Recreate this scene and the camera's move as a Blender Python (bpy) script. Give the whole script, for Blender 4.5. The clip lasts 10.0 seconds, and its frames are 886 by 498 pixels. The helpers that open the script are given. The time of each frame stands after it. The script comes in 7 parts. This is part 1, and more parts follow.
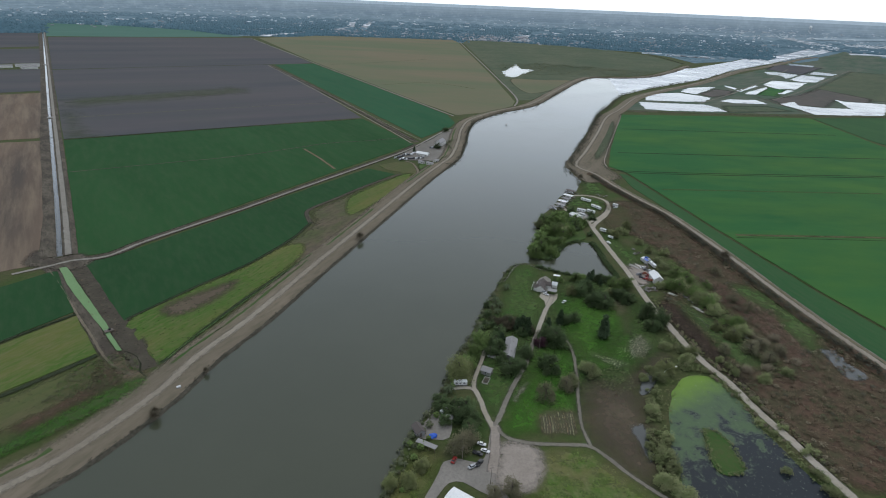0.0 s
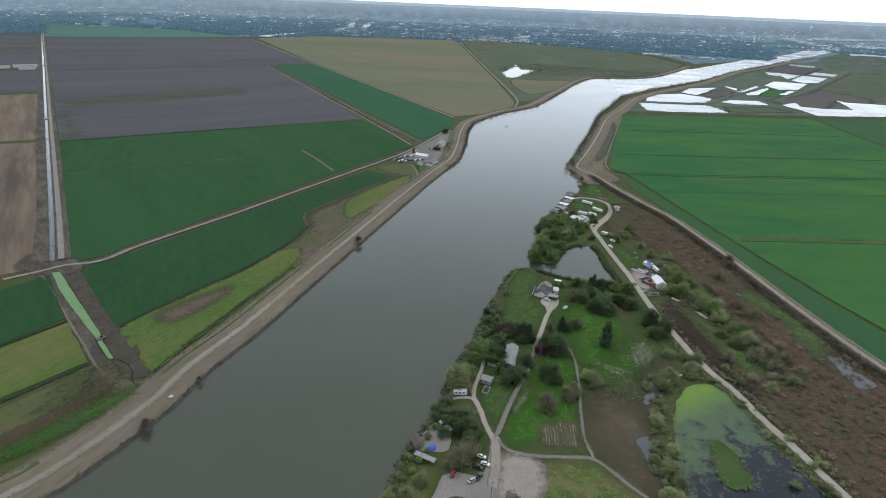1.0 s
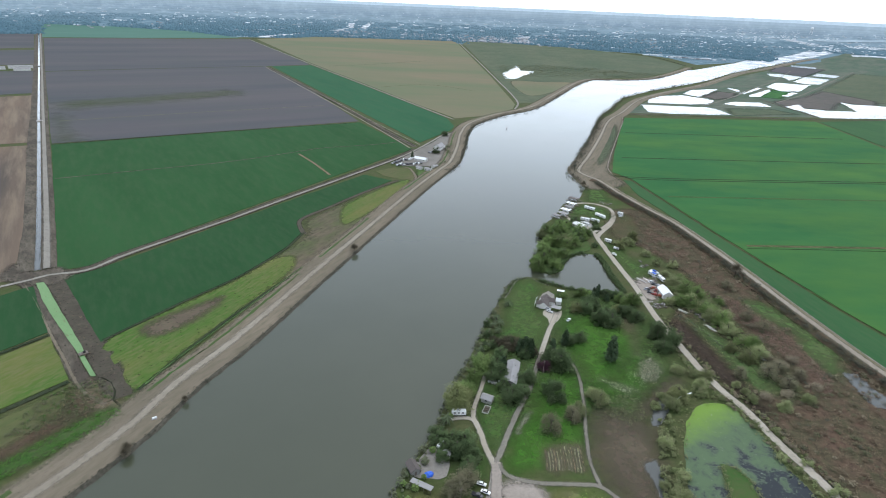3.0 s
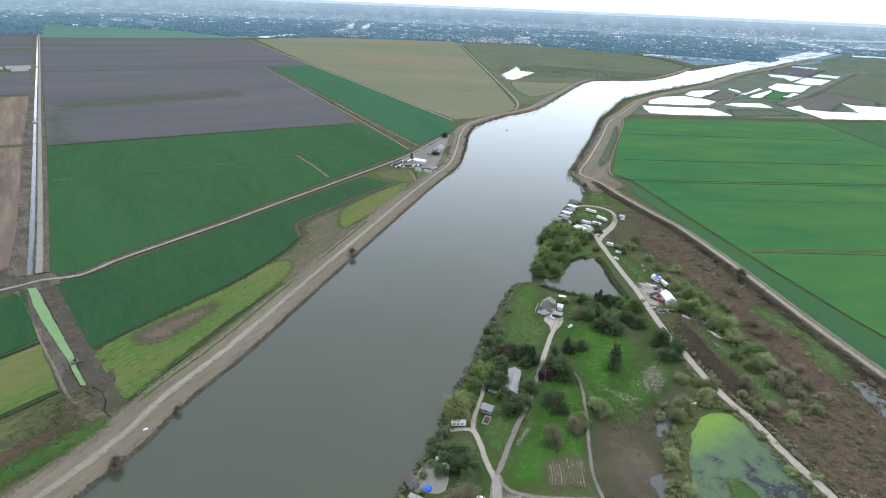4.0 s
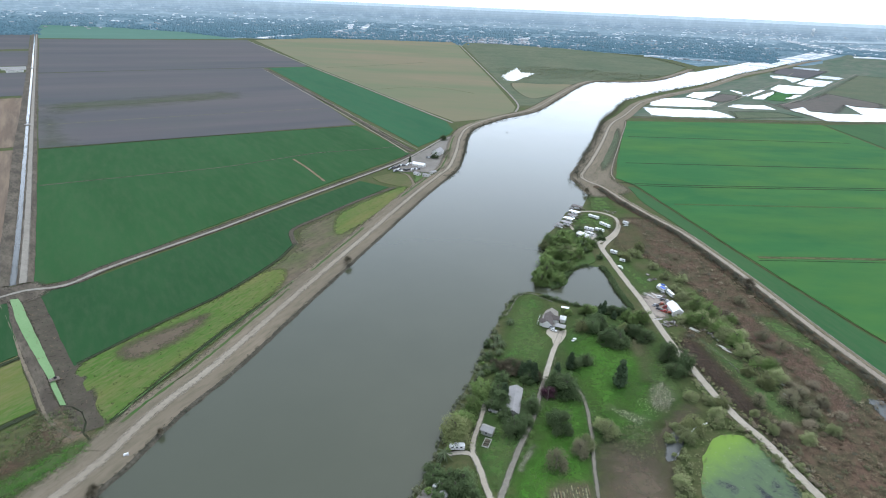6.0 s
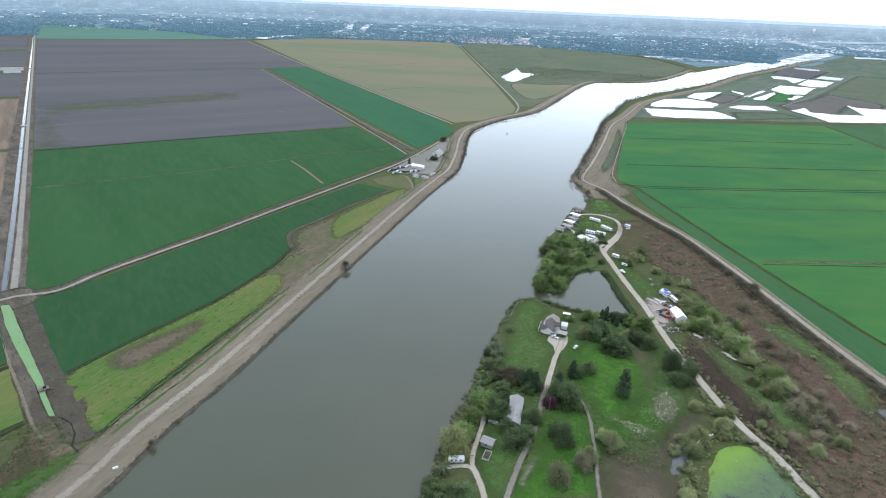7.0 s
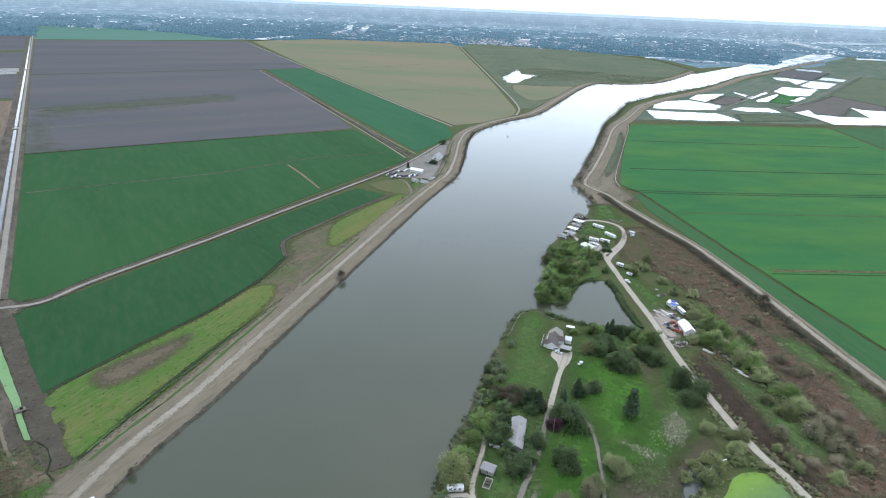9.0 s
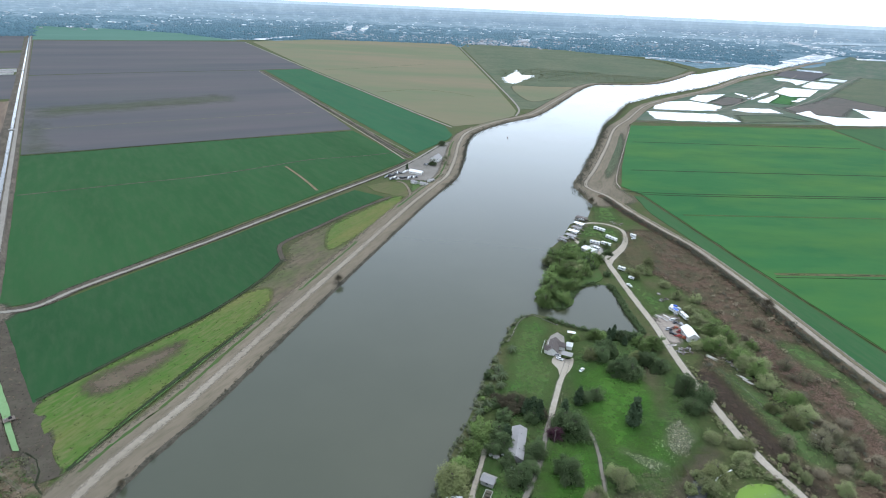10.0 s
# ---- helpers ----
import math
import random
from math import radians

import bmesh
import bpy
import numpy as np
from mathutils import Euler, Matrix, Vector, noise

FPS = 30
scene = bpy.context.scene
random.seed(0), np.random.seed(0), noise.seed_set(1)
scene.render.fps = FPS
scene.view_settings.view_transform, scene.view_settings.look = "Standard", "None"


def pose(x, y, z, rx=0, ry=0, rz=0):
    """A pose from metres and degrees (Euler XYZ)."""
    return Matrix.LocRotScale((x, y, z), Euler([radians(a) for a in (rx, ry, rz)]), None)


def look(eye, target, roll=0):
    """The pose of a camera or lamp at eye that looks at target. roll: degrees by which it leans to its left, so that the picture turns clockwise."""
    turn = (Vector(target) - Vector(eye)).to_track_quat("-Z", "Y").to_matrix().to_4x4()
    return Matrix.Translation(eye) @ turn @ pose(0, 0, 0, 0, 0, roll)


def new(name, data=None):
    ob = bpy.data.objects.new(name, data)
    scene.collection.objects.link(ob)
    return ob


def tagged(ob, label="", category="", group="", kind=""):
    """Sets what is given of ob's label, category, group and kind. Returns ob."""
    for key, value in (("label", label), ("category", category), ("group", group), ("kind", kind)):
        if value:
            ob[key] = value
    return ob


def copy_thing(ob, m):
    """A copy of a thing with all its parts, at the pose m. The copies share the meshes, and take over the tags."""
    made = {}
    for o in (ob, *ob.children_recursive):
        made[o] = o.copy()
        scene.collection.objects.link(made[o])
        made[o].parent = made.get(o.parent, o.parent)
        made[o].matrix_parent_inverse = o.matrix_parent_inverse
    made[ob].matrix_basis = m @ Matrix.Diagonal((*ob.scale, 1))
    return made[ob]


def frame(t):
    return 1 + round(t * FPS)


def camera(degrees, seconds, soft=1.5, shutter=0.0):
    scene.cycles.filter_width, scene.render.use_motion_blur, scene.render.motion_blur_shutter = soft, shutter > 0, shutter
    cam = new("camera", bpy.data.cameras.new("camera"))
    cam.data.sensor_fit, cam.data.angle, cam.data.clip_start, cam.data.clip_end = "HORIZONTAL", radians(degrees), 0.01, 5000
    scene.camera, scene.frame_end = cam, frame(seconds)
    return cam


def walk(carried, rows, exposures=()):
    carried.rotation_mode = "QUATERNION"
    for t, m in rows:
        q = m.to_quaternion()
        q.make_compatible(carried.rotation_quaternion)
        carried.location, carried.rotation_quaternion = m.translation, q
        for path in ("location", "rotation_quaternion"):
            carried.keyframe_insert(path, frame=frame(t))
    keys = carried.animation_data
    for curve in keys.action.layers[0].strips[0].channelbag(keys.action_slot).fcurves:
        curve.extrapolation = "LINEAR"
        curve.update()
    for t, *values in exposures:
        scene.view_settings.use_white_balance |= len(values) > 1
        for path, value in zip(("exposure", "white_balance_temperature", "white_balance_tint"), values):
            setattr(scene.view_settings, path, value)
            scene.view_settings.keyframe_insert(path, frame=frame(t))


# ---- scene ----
cam = camera(75.0, 10.0, 1.0)
PITCH, ROLL = -23.12, 2.39
PATH = [
    # seconds, x, y, z, yaw, pitch change, roll change
    (0.0, 0.0, 0.0, 200.0, 0.0, 0.0, 0.0),
    (2.5, 0.8, 20.95, 200.0, -0.02, 0.07, 0.03),
    (5.0, 1.6, 41.9, 200.0, -0.04, 0.14, 0.06),
    (7.5, 2.4, 62.85, 200.0, -0.07, 0.21, 0.09),
    (9.5, 3.0, 79.6, 200.0, -0.06, 0.27, 0.12),
    (10.0, 3.2, 82.9, 200.0, -0.09, 0.28, 0.12),
]
EXPOSURES = [(0.0, -0.24, 6680, 10), (0.5, -0.08, 6680, 10), (1.2, 0.06, 6660, 10), (2.5, 0.39, 6580, 10), (4.0, 0.68, 6510, 10), (5.0, 0.73, 6460, 10), (10.0, 0.73, 6340, 10)]
walk(cam, [(t, pose(x, y, z, 90 + PITCH + dp, 0, yaw) @ pose(0, 0, 0, 0, 0, ROLL + dr)) for t, x, y, z, yaw, dp, dr in PATH], EXPOSURES)

# ---- light: a bright overcast sky and a wide, weak sun ----
SUN_EL, SUN_AZ = 58.0, 22.0
world = bpy.data.worlds.new("overcast_sky")
scene.world = world
world.use_nodes = True
wn, wl = world.node_tree.nodes, world.node_tree.links
wn.clear()
sky = wn.new("ShaderNodeTexSky")
sky.sky_type, sky.sun_disc = "NISHITA", False
sky.sun_elevation, sky.sun_rotation = radians(SUN_EL), radians(SUN_AZ)
sky.air_density, sky.dust_density, sky.ozone_density = 1.0, 2.5, 2.0
bg_sky, bg_cloud, mixer, wout = (wn.new(k) for k in ("ShaderNodeBackground", "ShaderNodeBackground", "ShaderNodeMixShader", "ShaderNodeOutputWorld"))
bg_sky.inputs[1].default_value = 0.145
bg_cloud.inputs[0].default_value = (0.87, 0.97, 1.09, 1)
where, split, low_sky = (wn.new(k) for k in ("ShaderNodeTexCoord", "ShaderNodeSeparateXYZ", "ShaderNodeMapRange"))
low_sky.interpolation_type = "SMOOTHSTEP"
low_sky.inputs["From Min"].default_value, low_sky.inputs["From Max"].default_value = 0.0, 0.52
low_sky.inputs["To Min"].default_value, low_sky.inputs["To Max"].default_value = 2.2, 1.3
wl.new(where.outputs["Generated"], split.inputs[0])
wl.new(split.outputs["Z"], low_sky.inputs["Value"])
wl.new(low_sky.outputs["Result"], bg_cloud.inputs[1])
mixer.inputs[0].default_value = 0.6
tint = wn.new("ShaderNodeVectorMath")
tint.operation = "MULTIPLY"
tint.inputs[1].default_value = (0.9, 0.98, 1.08)
wl.new(sky.outputs[0], tint.inputs[0])
wl.new(tint.outputs[0], bg_sky.inputs[0])
wl.new(bg_sky.outputs[0], mixer.inputs[1])
wl.new(bg_cloud.outputs[0], mixer.inputs[2])
wl.new(mixer.outputs[0], wout.inputs[0])
sun = new("sun", bpy.data.lights.new("sun", "SUN"))
sun.data.energy, sun.data.angle, sun.data.color = 0.5, radians(25), (0.99, 0.97, 0.95)
sun.matrix_world = look((800 * math.sin(radians(SUN_AZ)), 800 * math.cos(radians(SUN_AZ)), 800 * math.tan(radians(SUN_EL))), (0, 0, 0))


# ---- materials ----
def mat(name, a, b, c=None, s1=0.02, s2=0.5, rough=0.9, bump=0.4, turn=0.0, ratio=1.0, mix=0.5, spec=0.05, island=0.0, obj=0.0, dist=0.3, metal=0.0, lo=0.35, hi=0.65):
    """A surface of two colours in large patches and a third in a fine grain, stretched along a direction if wanted."""
    m = bpy.data.materials.new(name)
    m.use_nodes = True
    n, l = m.node_tree.nodes, m.node_tree.links
    p = n["Principled BSDF"]
    p.inputs["Roughness"].default_value, p.inputs["Metallic"].default_value = rough, metal
    p.inputs["Specular IOR Level"].default_value = spec
    tc, mp = n.new("ShaderNodeTexCoord"), n.new("ShaderNodeMapping")
    mp.vector_type = "TEXTURE"
    mp.inputs["Rotation"].default_value = (0, 0, radians(turn))
    mp.inputs["Scale"].default_value = (ratio, 1, 1)
    l.new(tc.outputs["Object"], mp.inputs["Vector"])
    big, fine = n.new("ShaderNodeTexNoise"), n.new("ShaderNodeTexNoise")
    big.inputs["Scale"].default_value, big.inputs["Detail"].default_value = s1, 6
    big.inputs["Roughness"].default_value = 0.6
    fine.inputs["Scale"].default_value, fine.inputs["Detail"].default_value = s2, 5
    fine.inputs["Roughness"].default_value = 0.65
    for x in (big, fine):
        l.new(mp.outputs["Vector"], x.inputs["Vector"])
    r = n.new("ShaderNodeValToRGB")
    r.color_ramp.elements[0].position, r.color_ramp.elements[1].position = lo, hi
    r.color_ramp.elements[0].color, r.color_ramp.elements[1].color = (*a, 1), (*b, 1)
    l.new(big.outputs["Fac"], r.inputs["Fac"])
    col = r.outputs["Color"]
    r2 = n.new("ShaderNodeValToRGB")
    r2.color_ramp.elements[0].position, r2.color_ramp.elements[1].position = 0.42, 0.7
    r2.color_ramp.elements[0].color, r2.color_ramp.elements[1].color = (0, 0, 0, 1), (mix, mix, mix, 1)
    l.new(fine.outputs["Fac"], r2.inputs["Fac"])
    mx = n.new("ShaderNodeMix")
    mx.data_type = "RGBA"
    mx.inputs["B"].default_value = (*(c or [v * 0.6 for v in a]), 1)
    l.new(r2.outputs["Color"], mx.inputs["Factor"])
    l.new(col, mx.inputs["A"])
    col = mx.outputs["Result"]
    for amount, node, out in ((island, "ShaderNodeNewGeometry", "Random Per Island"), (obj, "ShaderNodeObjectInfo", "Random")):
        if amount:
            src, rng, hsv = n.new(node), n.new("ShaderNodeMapRange"), n.new("ShaderNodeHueSaturation")
            rng.inputs["To Min"].default_value, rng.inputs["To Max"].default_value = 1 - amount, 1 + amount
            l.new(src.outputs[out], rng.inputs["Value"])
            l.new(rng.outputs["Result"], hsv.inputs["Value"])
            l.new(col, hsv.inputs["Color"])
            col = hsv.outputs["Color"]
    l.new(col, p.inputs["Base Color"])
    if bump:
        bp = n.new("ShaderNodeBump")
        bp.inputs["Strength"].default_value, bp.inputs["Distance"].default_value = bump, dist
        l.new(fine.outputs["Fac"], bp.inputs["Height"])
        l.new(bp.outputs["Normal"], p.inputs["Normal"])
    return m


def water(name, deep, silt, rough=0.12, scale=0.25, strength=0.12):
    m = mat(name, deep, silt, None, 0.006, 0.02, rough, 0, mix=0.0, spec=0.62)
    n, l = m.node_tree.nodes, m.node_tree.links
    p = n["Principled BSDF"]
    p.inputs["IOR"].default_value = 1.33
    tc, a, bp = n.new("ShaderNodeTexCoord"), n.new("ShaderNodeTexNoise"), n.new("ShaderNodeBump")
    a.inputs["Scale"].default_value, a.inputs["Detail"].default_value = scale, 4
    bp.inputs["Strength"].default_value, bp.inputs["Distance"].default_value = strength, 0.4
    l.new(tc.outputs["Object"], a.inputs["Vector"])
    l.new(a.outputs["Fac"], bp.inputs["Height"])
    l.new(bp.outputs["Normal"], p.inputs["Normal"])
    wind, calm = n.new("ShaderNodeTexNoise"), n.new("ShaderNodeMapRange")
    wind.inputs["Scale"].default_value, wind.inputs["Detail"].default_value = 0.012, 7
    calm.inputs["From Min"].default_value, calm.inputs["From Max"].default_value = 0.35, 0.65
    calm.inputs["To Min"].default_value, calm.inputs["To Max"].default_value = rough * 0.6, rough * 2.0
    l.new(tc.outputs["Object"], wind.inputs["Vector"])
    l.new(wind.outputs["Fac"], calm.inputs["Value"])
    l.new(calm.outputs["Result"], p.inputs["Roughness"])
    return m


def algae_water(name, x, y, fx, fy, bright, dull, deep):
    """Still water with a floating green mat that is whole at (x, y) and breaks up along (fx, fy)."""
    m = water(name, deep, deep, 0.08, 0.5, 0.05)
    n, l = m.node_tree.nodes, m.node_tree.links
    p = n["Principled BSDF"]
    tc, sub, dot = n.new("ShaderNodeTexCoord"), n.new("ShaderNodeVectorMath"), n.new("ShaderNodeVectorMath")
    sub.operation, dot.operation = "SUBTRACT", "DOT_PRODUCT"
    sub.inputs[1].default_value, dot.inputs[1].default_value = (x, y, 0), (fx, fy, 0)
    l.new(tc.outputs["Object"], sub.inputs[0])
    l.new(sub.outputs["Vector"], dot.inputs[0])
    nz, ad = n.new("ShaderNodeTexNoise"), n.new("ShaderNodeMath")
    nz.inputs["Scale"].default_value, nz.inputs["Detail"].default_value = 0.1, 12
    nz.inputs["Roughness"].default_value, nz.inputs["Distortion"].default_value = 0.78, 0.4
    l.new(tc.outputs["Object"], nz.inputs["Vector"])
    ad.operation = "MULTIPLY_ADD"
    ad.inputs[1].default_value = 2.0
    l.new(nz.outputs["Fac"], ad.inputs[0])
    l.new(dot.outputs["Value"], ad.inputs[2])
    half = n.new("ShaderNodeMath")
    half.operation = "SUBTRACT"
    half.inputs[1].default_value = 1.0
    l.new(ad.outputs[0], half.inputs[0])
    r = n.new("ShaderNodeValToRGB")
    e = r.color_ramp.elements
    e[0].position, e[0].color = 0.1, (*dull, 1)
    e[1].position, e[1].color = 0.2, (*dull, 1)
    for pos, col in ((0.26, dull), (0.5, deep)):
        k = e.new(pos)
        k.color = (*col, 1)
    l.new(half.outputs[0], r.inputs["Fac"])
    dim, bd, bm_ = n.new("ShaderNodeMath"), n.new("ShaderNodeMapRange"), n.new("ShaderNodeMix")
    dim.operation = "MULTIPLY_ADD"
    dim.inputs[1].default_value = 0.22
    l.new(nz.outputs["Fac"], dim.inputs[0])
    l.new(dot.outputs["Value"], dim.inputs[2])
    bd.inputs["From Min"].default_value, bd.inputs["From Max"].default_value = 0.15, 0.3
    l.new(dim.outputs[0], bd.inputs["Value"])
    bm_.data_type = "RGBA"
    bm_.inputs["A"].default_value = (*bright, 1)
    l.new(bd.outputs["Result"], bm_.inputs["Factor"])
    l.new(r.outputs["Color"], bm_.inputs["B"])
    fl, fr, fm = n.new("ShaderNodeTexNoise"), n.new("ShaderNodeMapRange"), n.new("ShaderNodeMix")
    fl.inputs["Scale"].default_value, fl.inputs["Detail"].default_value, fl.inputs["Roughness"].default_value = 0.5, 8, 0.75
    l.new(tc.outputs["Object"], fl.inputs["Vector"])
    fr.inputs["From Min"].default_value, fr.inputs["From Max"].default_value = 0.6, 0.68
    l.new(fl.outputs["Fac"], fr.inputs["Value"])
    fm.data_type = "RGBA"
    fm.inputs["B"].default_value = (0.2, 0.24, 0.17, 1)
    l.new(fr.outputs["Result"], fm.inputs["Factor"])
    l.new(bm_.outputs["Result"], fm.inputs["A"])
    l.new(fm.outputs["Result"], p.inputs["Base Color"])
    rr = n.new("ShaderNodeMapRange")
    rr.inputs["From Min"].default_value, rr.inputs["From Max"].default_value = 0.3, 0.5
    rr.inputs["To Min"].default_value, rr.inputs["To Max"].default_value = 0.7, 0.1
    l.new(half.outputs[0], rr.inputs["Value"])
    l.new(rr.outputs["Result"], p.inputs["Roughness"])
    p.inputs["Specular IOR Level"].default_value = 0.35
    return m


def plain(name, a, rough=0.6, metal=0.0, spec=0.4, grain=8.0, mix=0.3, obj=0.0):
    return mat(name, a, [v * 0.85 for v in a], [v * 0.6 for v in a], grain * 0.15, grain, rough, 0.15, mix=mix, spec=spec, metal=metal, obj=obj, dist=0.02)


GROUND = mat("rough_grass_and_soil", (0.048, 0.078, 0.022), (0.085, 0.078, 0.04), (0.036, 0.048, 0.018), 0.05, 0.45, mix=0.7)
# Far ground: distance haze is mixed into the base colour, band by band
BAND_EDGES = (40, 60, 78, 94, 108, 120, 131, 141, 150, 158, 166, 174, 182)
FAR_HAZE_BANDS = []
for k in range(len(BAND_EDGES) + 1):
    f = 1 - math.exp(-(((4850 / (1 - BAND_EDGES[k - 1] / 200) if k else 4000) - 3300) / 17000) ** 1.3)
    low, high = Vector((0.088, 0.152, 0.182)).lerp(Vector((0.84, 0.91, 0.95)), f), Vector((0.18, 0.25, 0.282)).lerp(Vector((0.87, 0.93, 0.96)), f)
    FAR_HAZE_BANDS.append(mat("far_plain_haze_cover", low, high, low * 0.85, 0.012, 0.05, mix=0.6, bump=0, lo=0.45, hi=0.66))
# Pale base stands in for the sky reflection that the raised rim blocks
FAR_SKY_WATER = water("far_sky_tinted_water", (0.4, 0.42, 0.425), (0.45, 0.465, 0.47), 0.18, 0.05, 0.0)
RIVER = water("river_water", (0.046, 0.052, 0.032), (0.054, 0.059, 0.037), 0.07, 0.3, 0.035)
POND = water("pond_water", (0.06, 0.065, 0.06), (0.07, 0.075, 0.065), 0.04, 0.4, 0.015)
DITCH = water("ditch_water", (0.05, 0.055, 0.05), (0.07, 0.075, 0.07), 0.08, 0.3, 0.03)
ALGAE = mat("duckweed_mat", (0.14, 0.24, 0.105), (0.165, 0.262, 0.125), (0.115, 0.205, 0.085), 0.06, 0.8, 0.7, 0.1)
ALGAE_POND = algae_water("pond_with_algae", 150, 290, 0.0045, -0.0075, (0.128, 0.22, 0.032), (0.072, 0.112, 0.055), (0.012, 0.017, 0.02))
ROAD = mat("pale_dirt_road", (0.2, 0.185, 0.155), (0.25, 0.232, 0.198), (0.155, 0.14, 0.113), 0.05, 0.7)
ROAD_GREY = mat("pale_park_road", (0.305, 0.272, 0.215), (0.36, 0.325, 0.268), (0.23, 0.203, 0.158), 0.05, 0.7)
LEVEE_ROAD = mat("gravel_levee_road", (0.224, 0.194, 0.15), (0.265, 0.235, 0.185), (0.178, 0.152, 0.115), 0.06, 0.8, turn=68, ratio=6, mix=0.65)
VERGE = mat("dark_verge_soil", (0.06, 0.05, 0.039), (0.085, 0.073, 0.056), (0.04, 0.045, 0.026), 0.07, 0.4, mix=0.6)
PATHM = mat("worn_park_path", (0.1487, 0.136, 0.1105), (0.1997, 0.1827, 0.1487), (0.102, 0.0935, 0.07225), 0.08, 0.8)
LOTM = mat("grey_asphalt_lot", (0.2, 0.184, 0.16), (0.25, 0.23, 0.2), (0.145, 0.133, 0.113), 0.07, 0.7, mix=0.6)
GRAVEL = mat("pale_gravel", (0.252, 0.216, 0.18), (0.305, 0.265, 0.225), (0.187, 0.158, 0.13), 0.1, 0.9)
TAN_BANK = mat("tan_dirt_bank", (0.182, 0.15, 0.11), (0.14, 0.118, 0.086), (0.092, 0.086, 0.056), 0.06, 0.4, turn=68, ratio=5, mix=0.7)
RIPRAP = mat("riprap_bank", (0.066, 0.06, 0.046), (0.1, 0.09, 0.07), (0.028, 0.028, 0.02), 0.2, 0.9, bump=1.0, mix=0.8)
DRY = mat("dry_grass_slope", (0.16, 0.13, 0.085), (0.12, 0.108, 0.054), (0.085, 0.074, 0.045), 0.05, 0.5, turn=60, ratio=5)
EARTH = mat("dark_ditch_earth", (0.07, 0.058, 0.046), (0.122, 0.104, 0.08), (0.04, 0.04, 0.028), 0.09, 0.5, turn=130, ratio=3, mix=0.75, lo=0.4, hi=0.6)
CROP = mat("young_green_crop", (0.017, 0.06, 0.019), (0.025, 0.077, 0.026), (0.040, 0.077, 0.032), 0.012, 0.12, turn=123, ratio=5, lo=0.3, hi=0.7, mix=0.5)
# The same young crop closer by, darkened to stand for thinner haze
CROP_NEAR = mat("near_unhazed_crop", (0.016, 0.053, 0.019), (0.022, 0.067, 0.024), (0.036, 0.067, 0.031), 0.02, 0.2, turn=123, ratio=4, lo=0.3, hi=0.7, mix=0.55)
CROP_K = mat("teal_green_crop", (0.02, 0.08, 0.036), (0.027, 0.094, 0.042), (0.038, 0.088, 0.042), 0.01, 0.05, turn=118, ratio=4)
# Green crop far off, made paler and bluer with haze in the colour
CROP_HAZED = mat("far_hazed_crop", (0.065, 0.14, 0.105), (0.08, 0.155, 0.118), (0.058, 0.125, 0.1), 0.005, 0.03, turn=33, ratio=4)
CROP_R = mat("lush_green_crop", (0.023, 0.094, 0.031), (0.031, 0.11, 0.034), (0.092, 0.16, 0.028), 0.02, 0.009, turn=3, ratio=2.0, mix=0.45)
CROP_DK = mat("dull_green_crop", (0.026, 0.08, 0.03), (0.037, 0.094, 0.034), (0.056, 0.094, 0.042), 0.02, 0.3, turn=100, ratio=6)
PLOUGHED = mat("ploughed_grey_soil", (0.061, 0.064, 0.070), (0.092, 0.083, 0.084), (0.074, 0.079, 0.073), 0.006, 0.03, turn=33, ratio=7, lo=0.36, hi=0.64, mix=0.7)
FALLOW = mat("fallow_brown_soil", (0.1445, 0.1062, 0.0765), (0.08075, 0.0663, 0.0544), (0.204, 0.1573, 0.1105), 0.014, 0.07, turn=124, ratio=10, mix=0.8, lo=0.4, hi=0.6)
STUBBLE = mat("olive_stubble_field", (0.162, 0.138, 0.086), (0.11, 0.132, 0.073), (0.136, 0.129, 0.08), 0.0024, 0.02, turn=-4, ratio=2.6, lo=0.4, hi=0.6, mix=0.6)
SOIL_WEEDS = mat("thin_weeds_on_soil", (0.092, 0.12, 0.058), (0.11, 0.122, 0.07), (0.08, 0.085, 0.068), 0.01, 0.06, turn=33, ratio=5)
MARSH = mat("marsh_grass", (0.07, 0.094, 0.054), (0.104, 0.112, 0.068), (0.045, 0.066, 0.042), 0.006, 0.05, mix=0.6)
MEADOW = mat("bright_meadow_grass", (0.04, 0.122, 0.016), (0.055, 0.118, 0.022), (0.07, 0.1, 0.03), 0.04, 0.3, mix=0.45)
BRIGHT = mat("bright_ditch_grass", (0.07, 0.13, 0.04), (0.1, 0.16, 0.06), (0.04, 0.075, 0.022), 0.08, 0.5)
GRASSY = mat("rank_dark_grass", (0.03, 0.092, 0.02), (0.06, 0.09, 0.03), (0.09, 0.078, 0.05), 0.08, 0.5, turn=50, ratio=4, mix=0.75)
FLATM = mat("dull_olive_flat", (0.062, 0.1, 0.064), (0.11, 0.12, 0.088), (0.055, 0.075, 0.055), 0.012, 0.06, turn=45, ratio=2.5, mix=0.7, lo=0.4, hi=0.6)
FLAT_MUD = mat("grey_brown_mud_flat", (0.12, 0.1, 0.088), (0.092, 0.084, 0.074), (0.07, 0.078, 0.06), 0.01, 0.05, mix=0.7)
PARK_GRASS = mat("worn_park_grass", (0.042, 0.088, 0.023), (0.06, 0.092, 0.03), (0.078, 0.075, 0.038), 0.05, 0.4, mix=0.5)
BELT_GRASS = mat("coarse_belt_grass", (0.05, 0.1, 0.028), (0.072, 0.112, 0.038), (0.105, 0.1, 0.055), 0.05, 0.4, turn=140, ratio=3, mix=0.6)
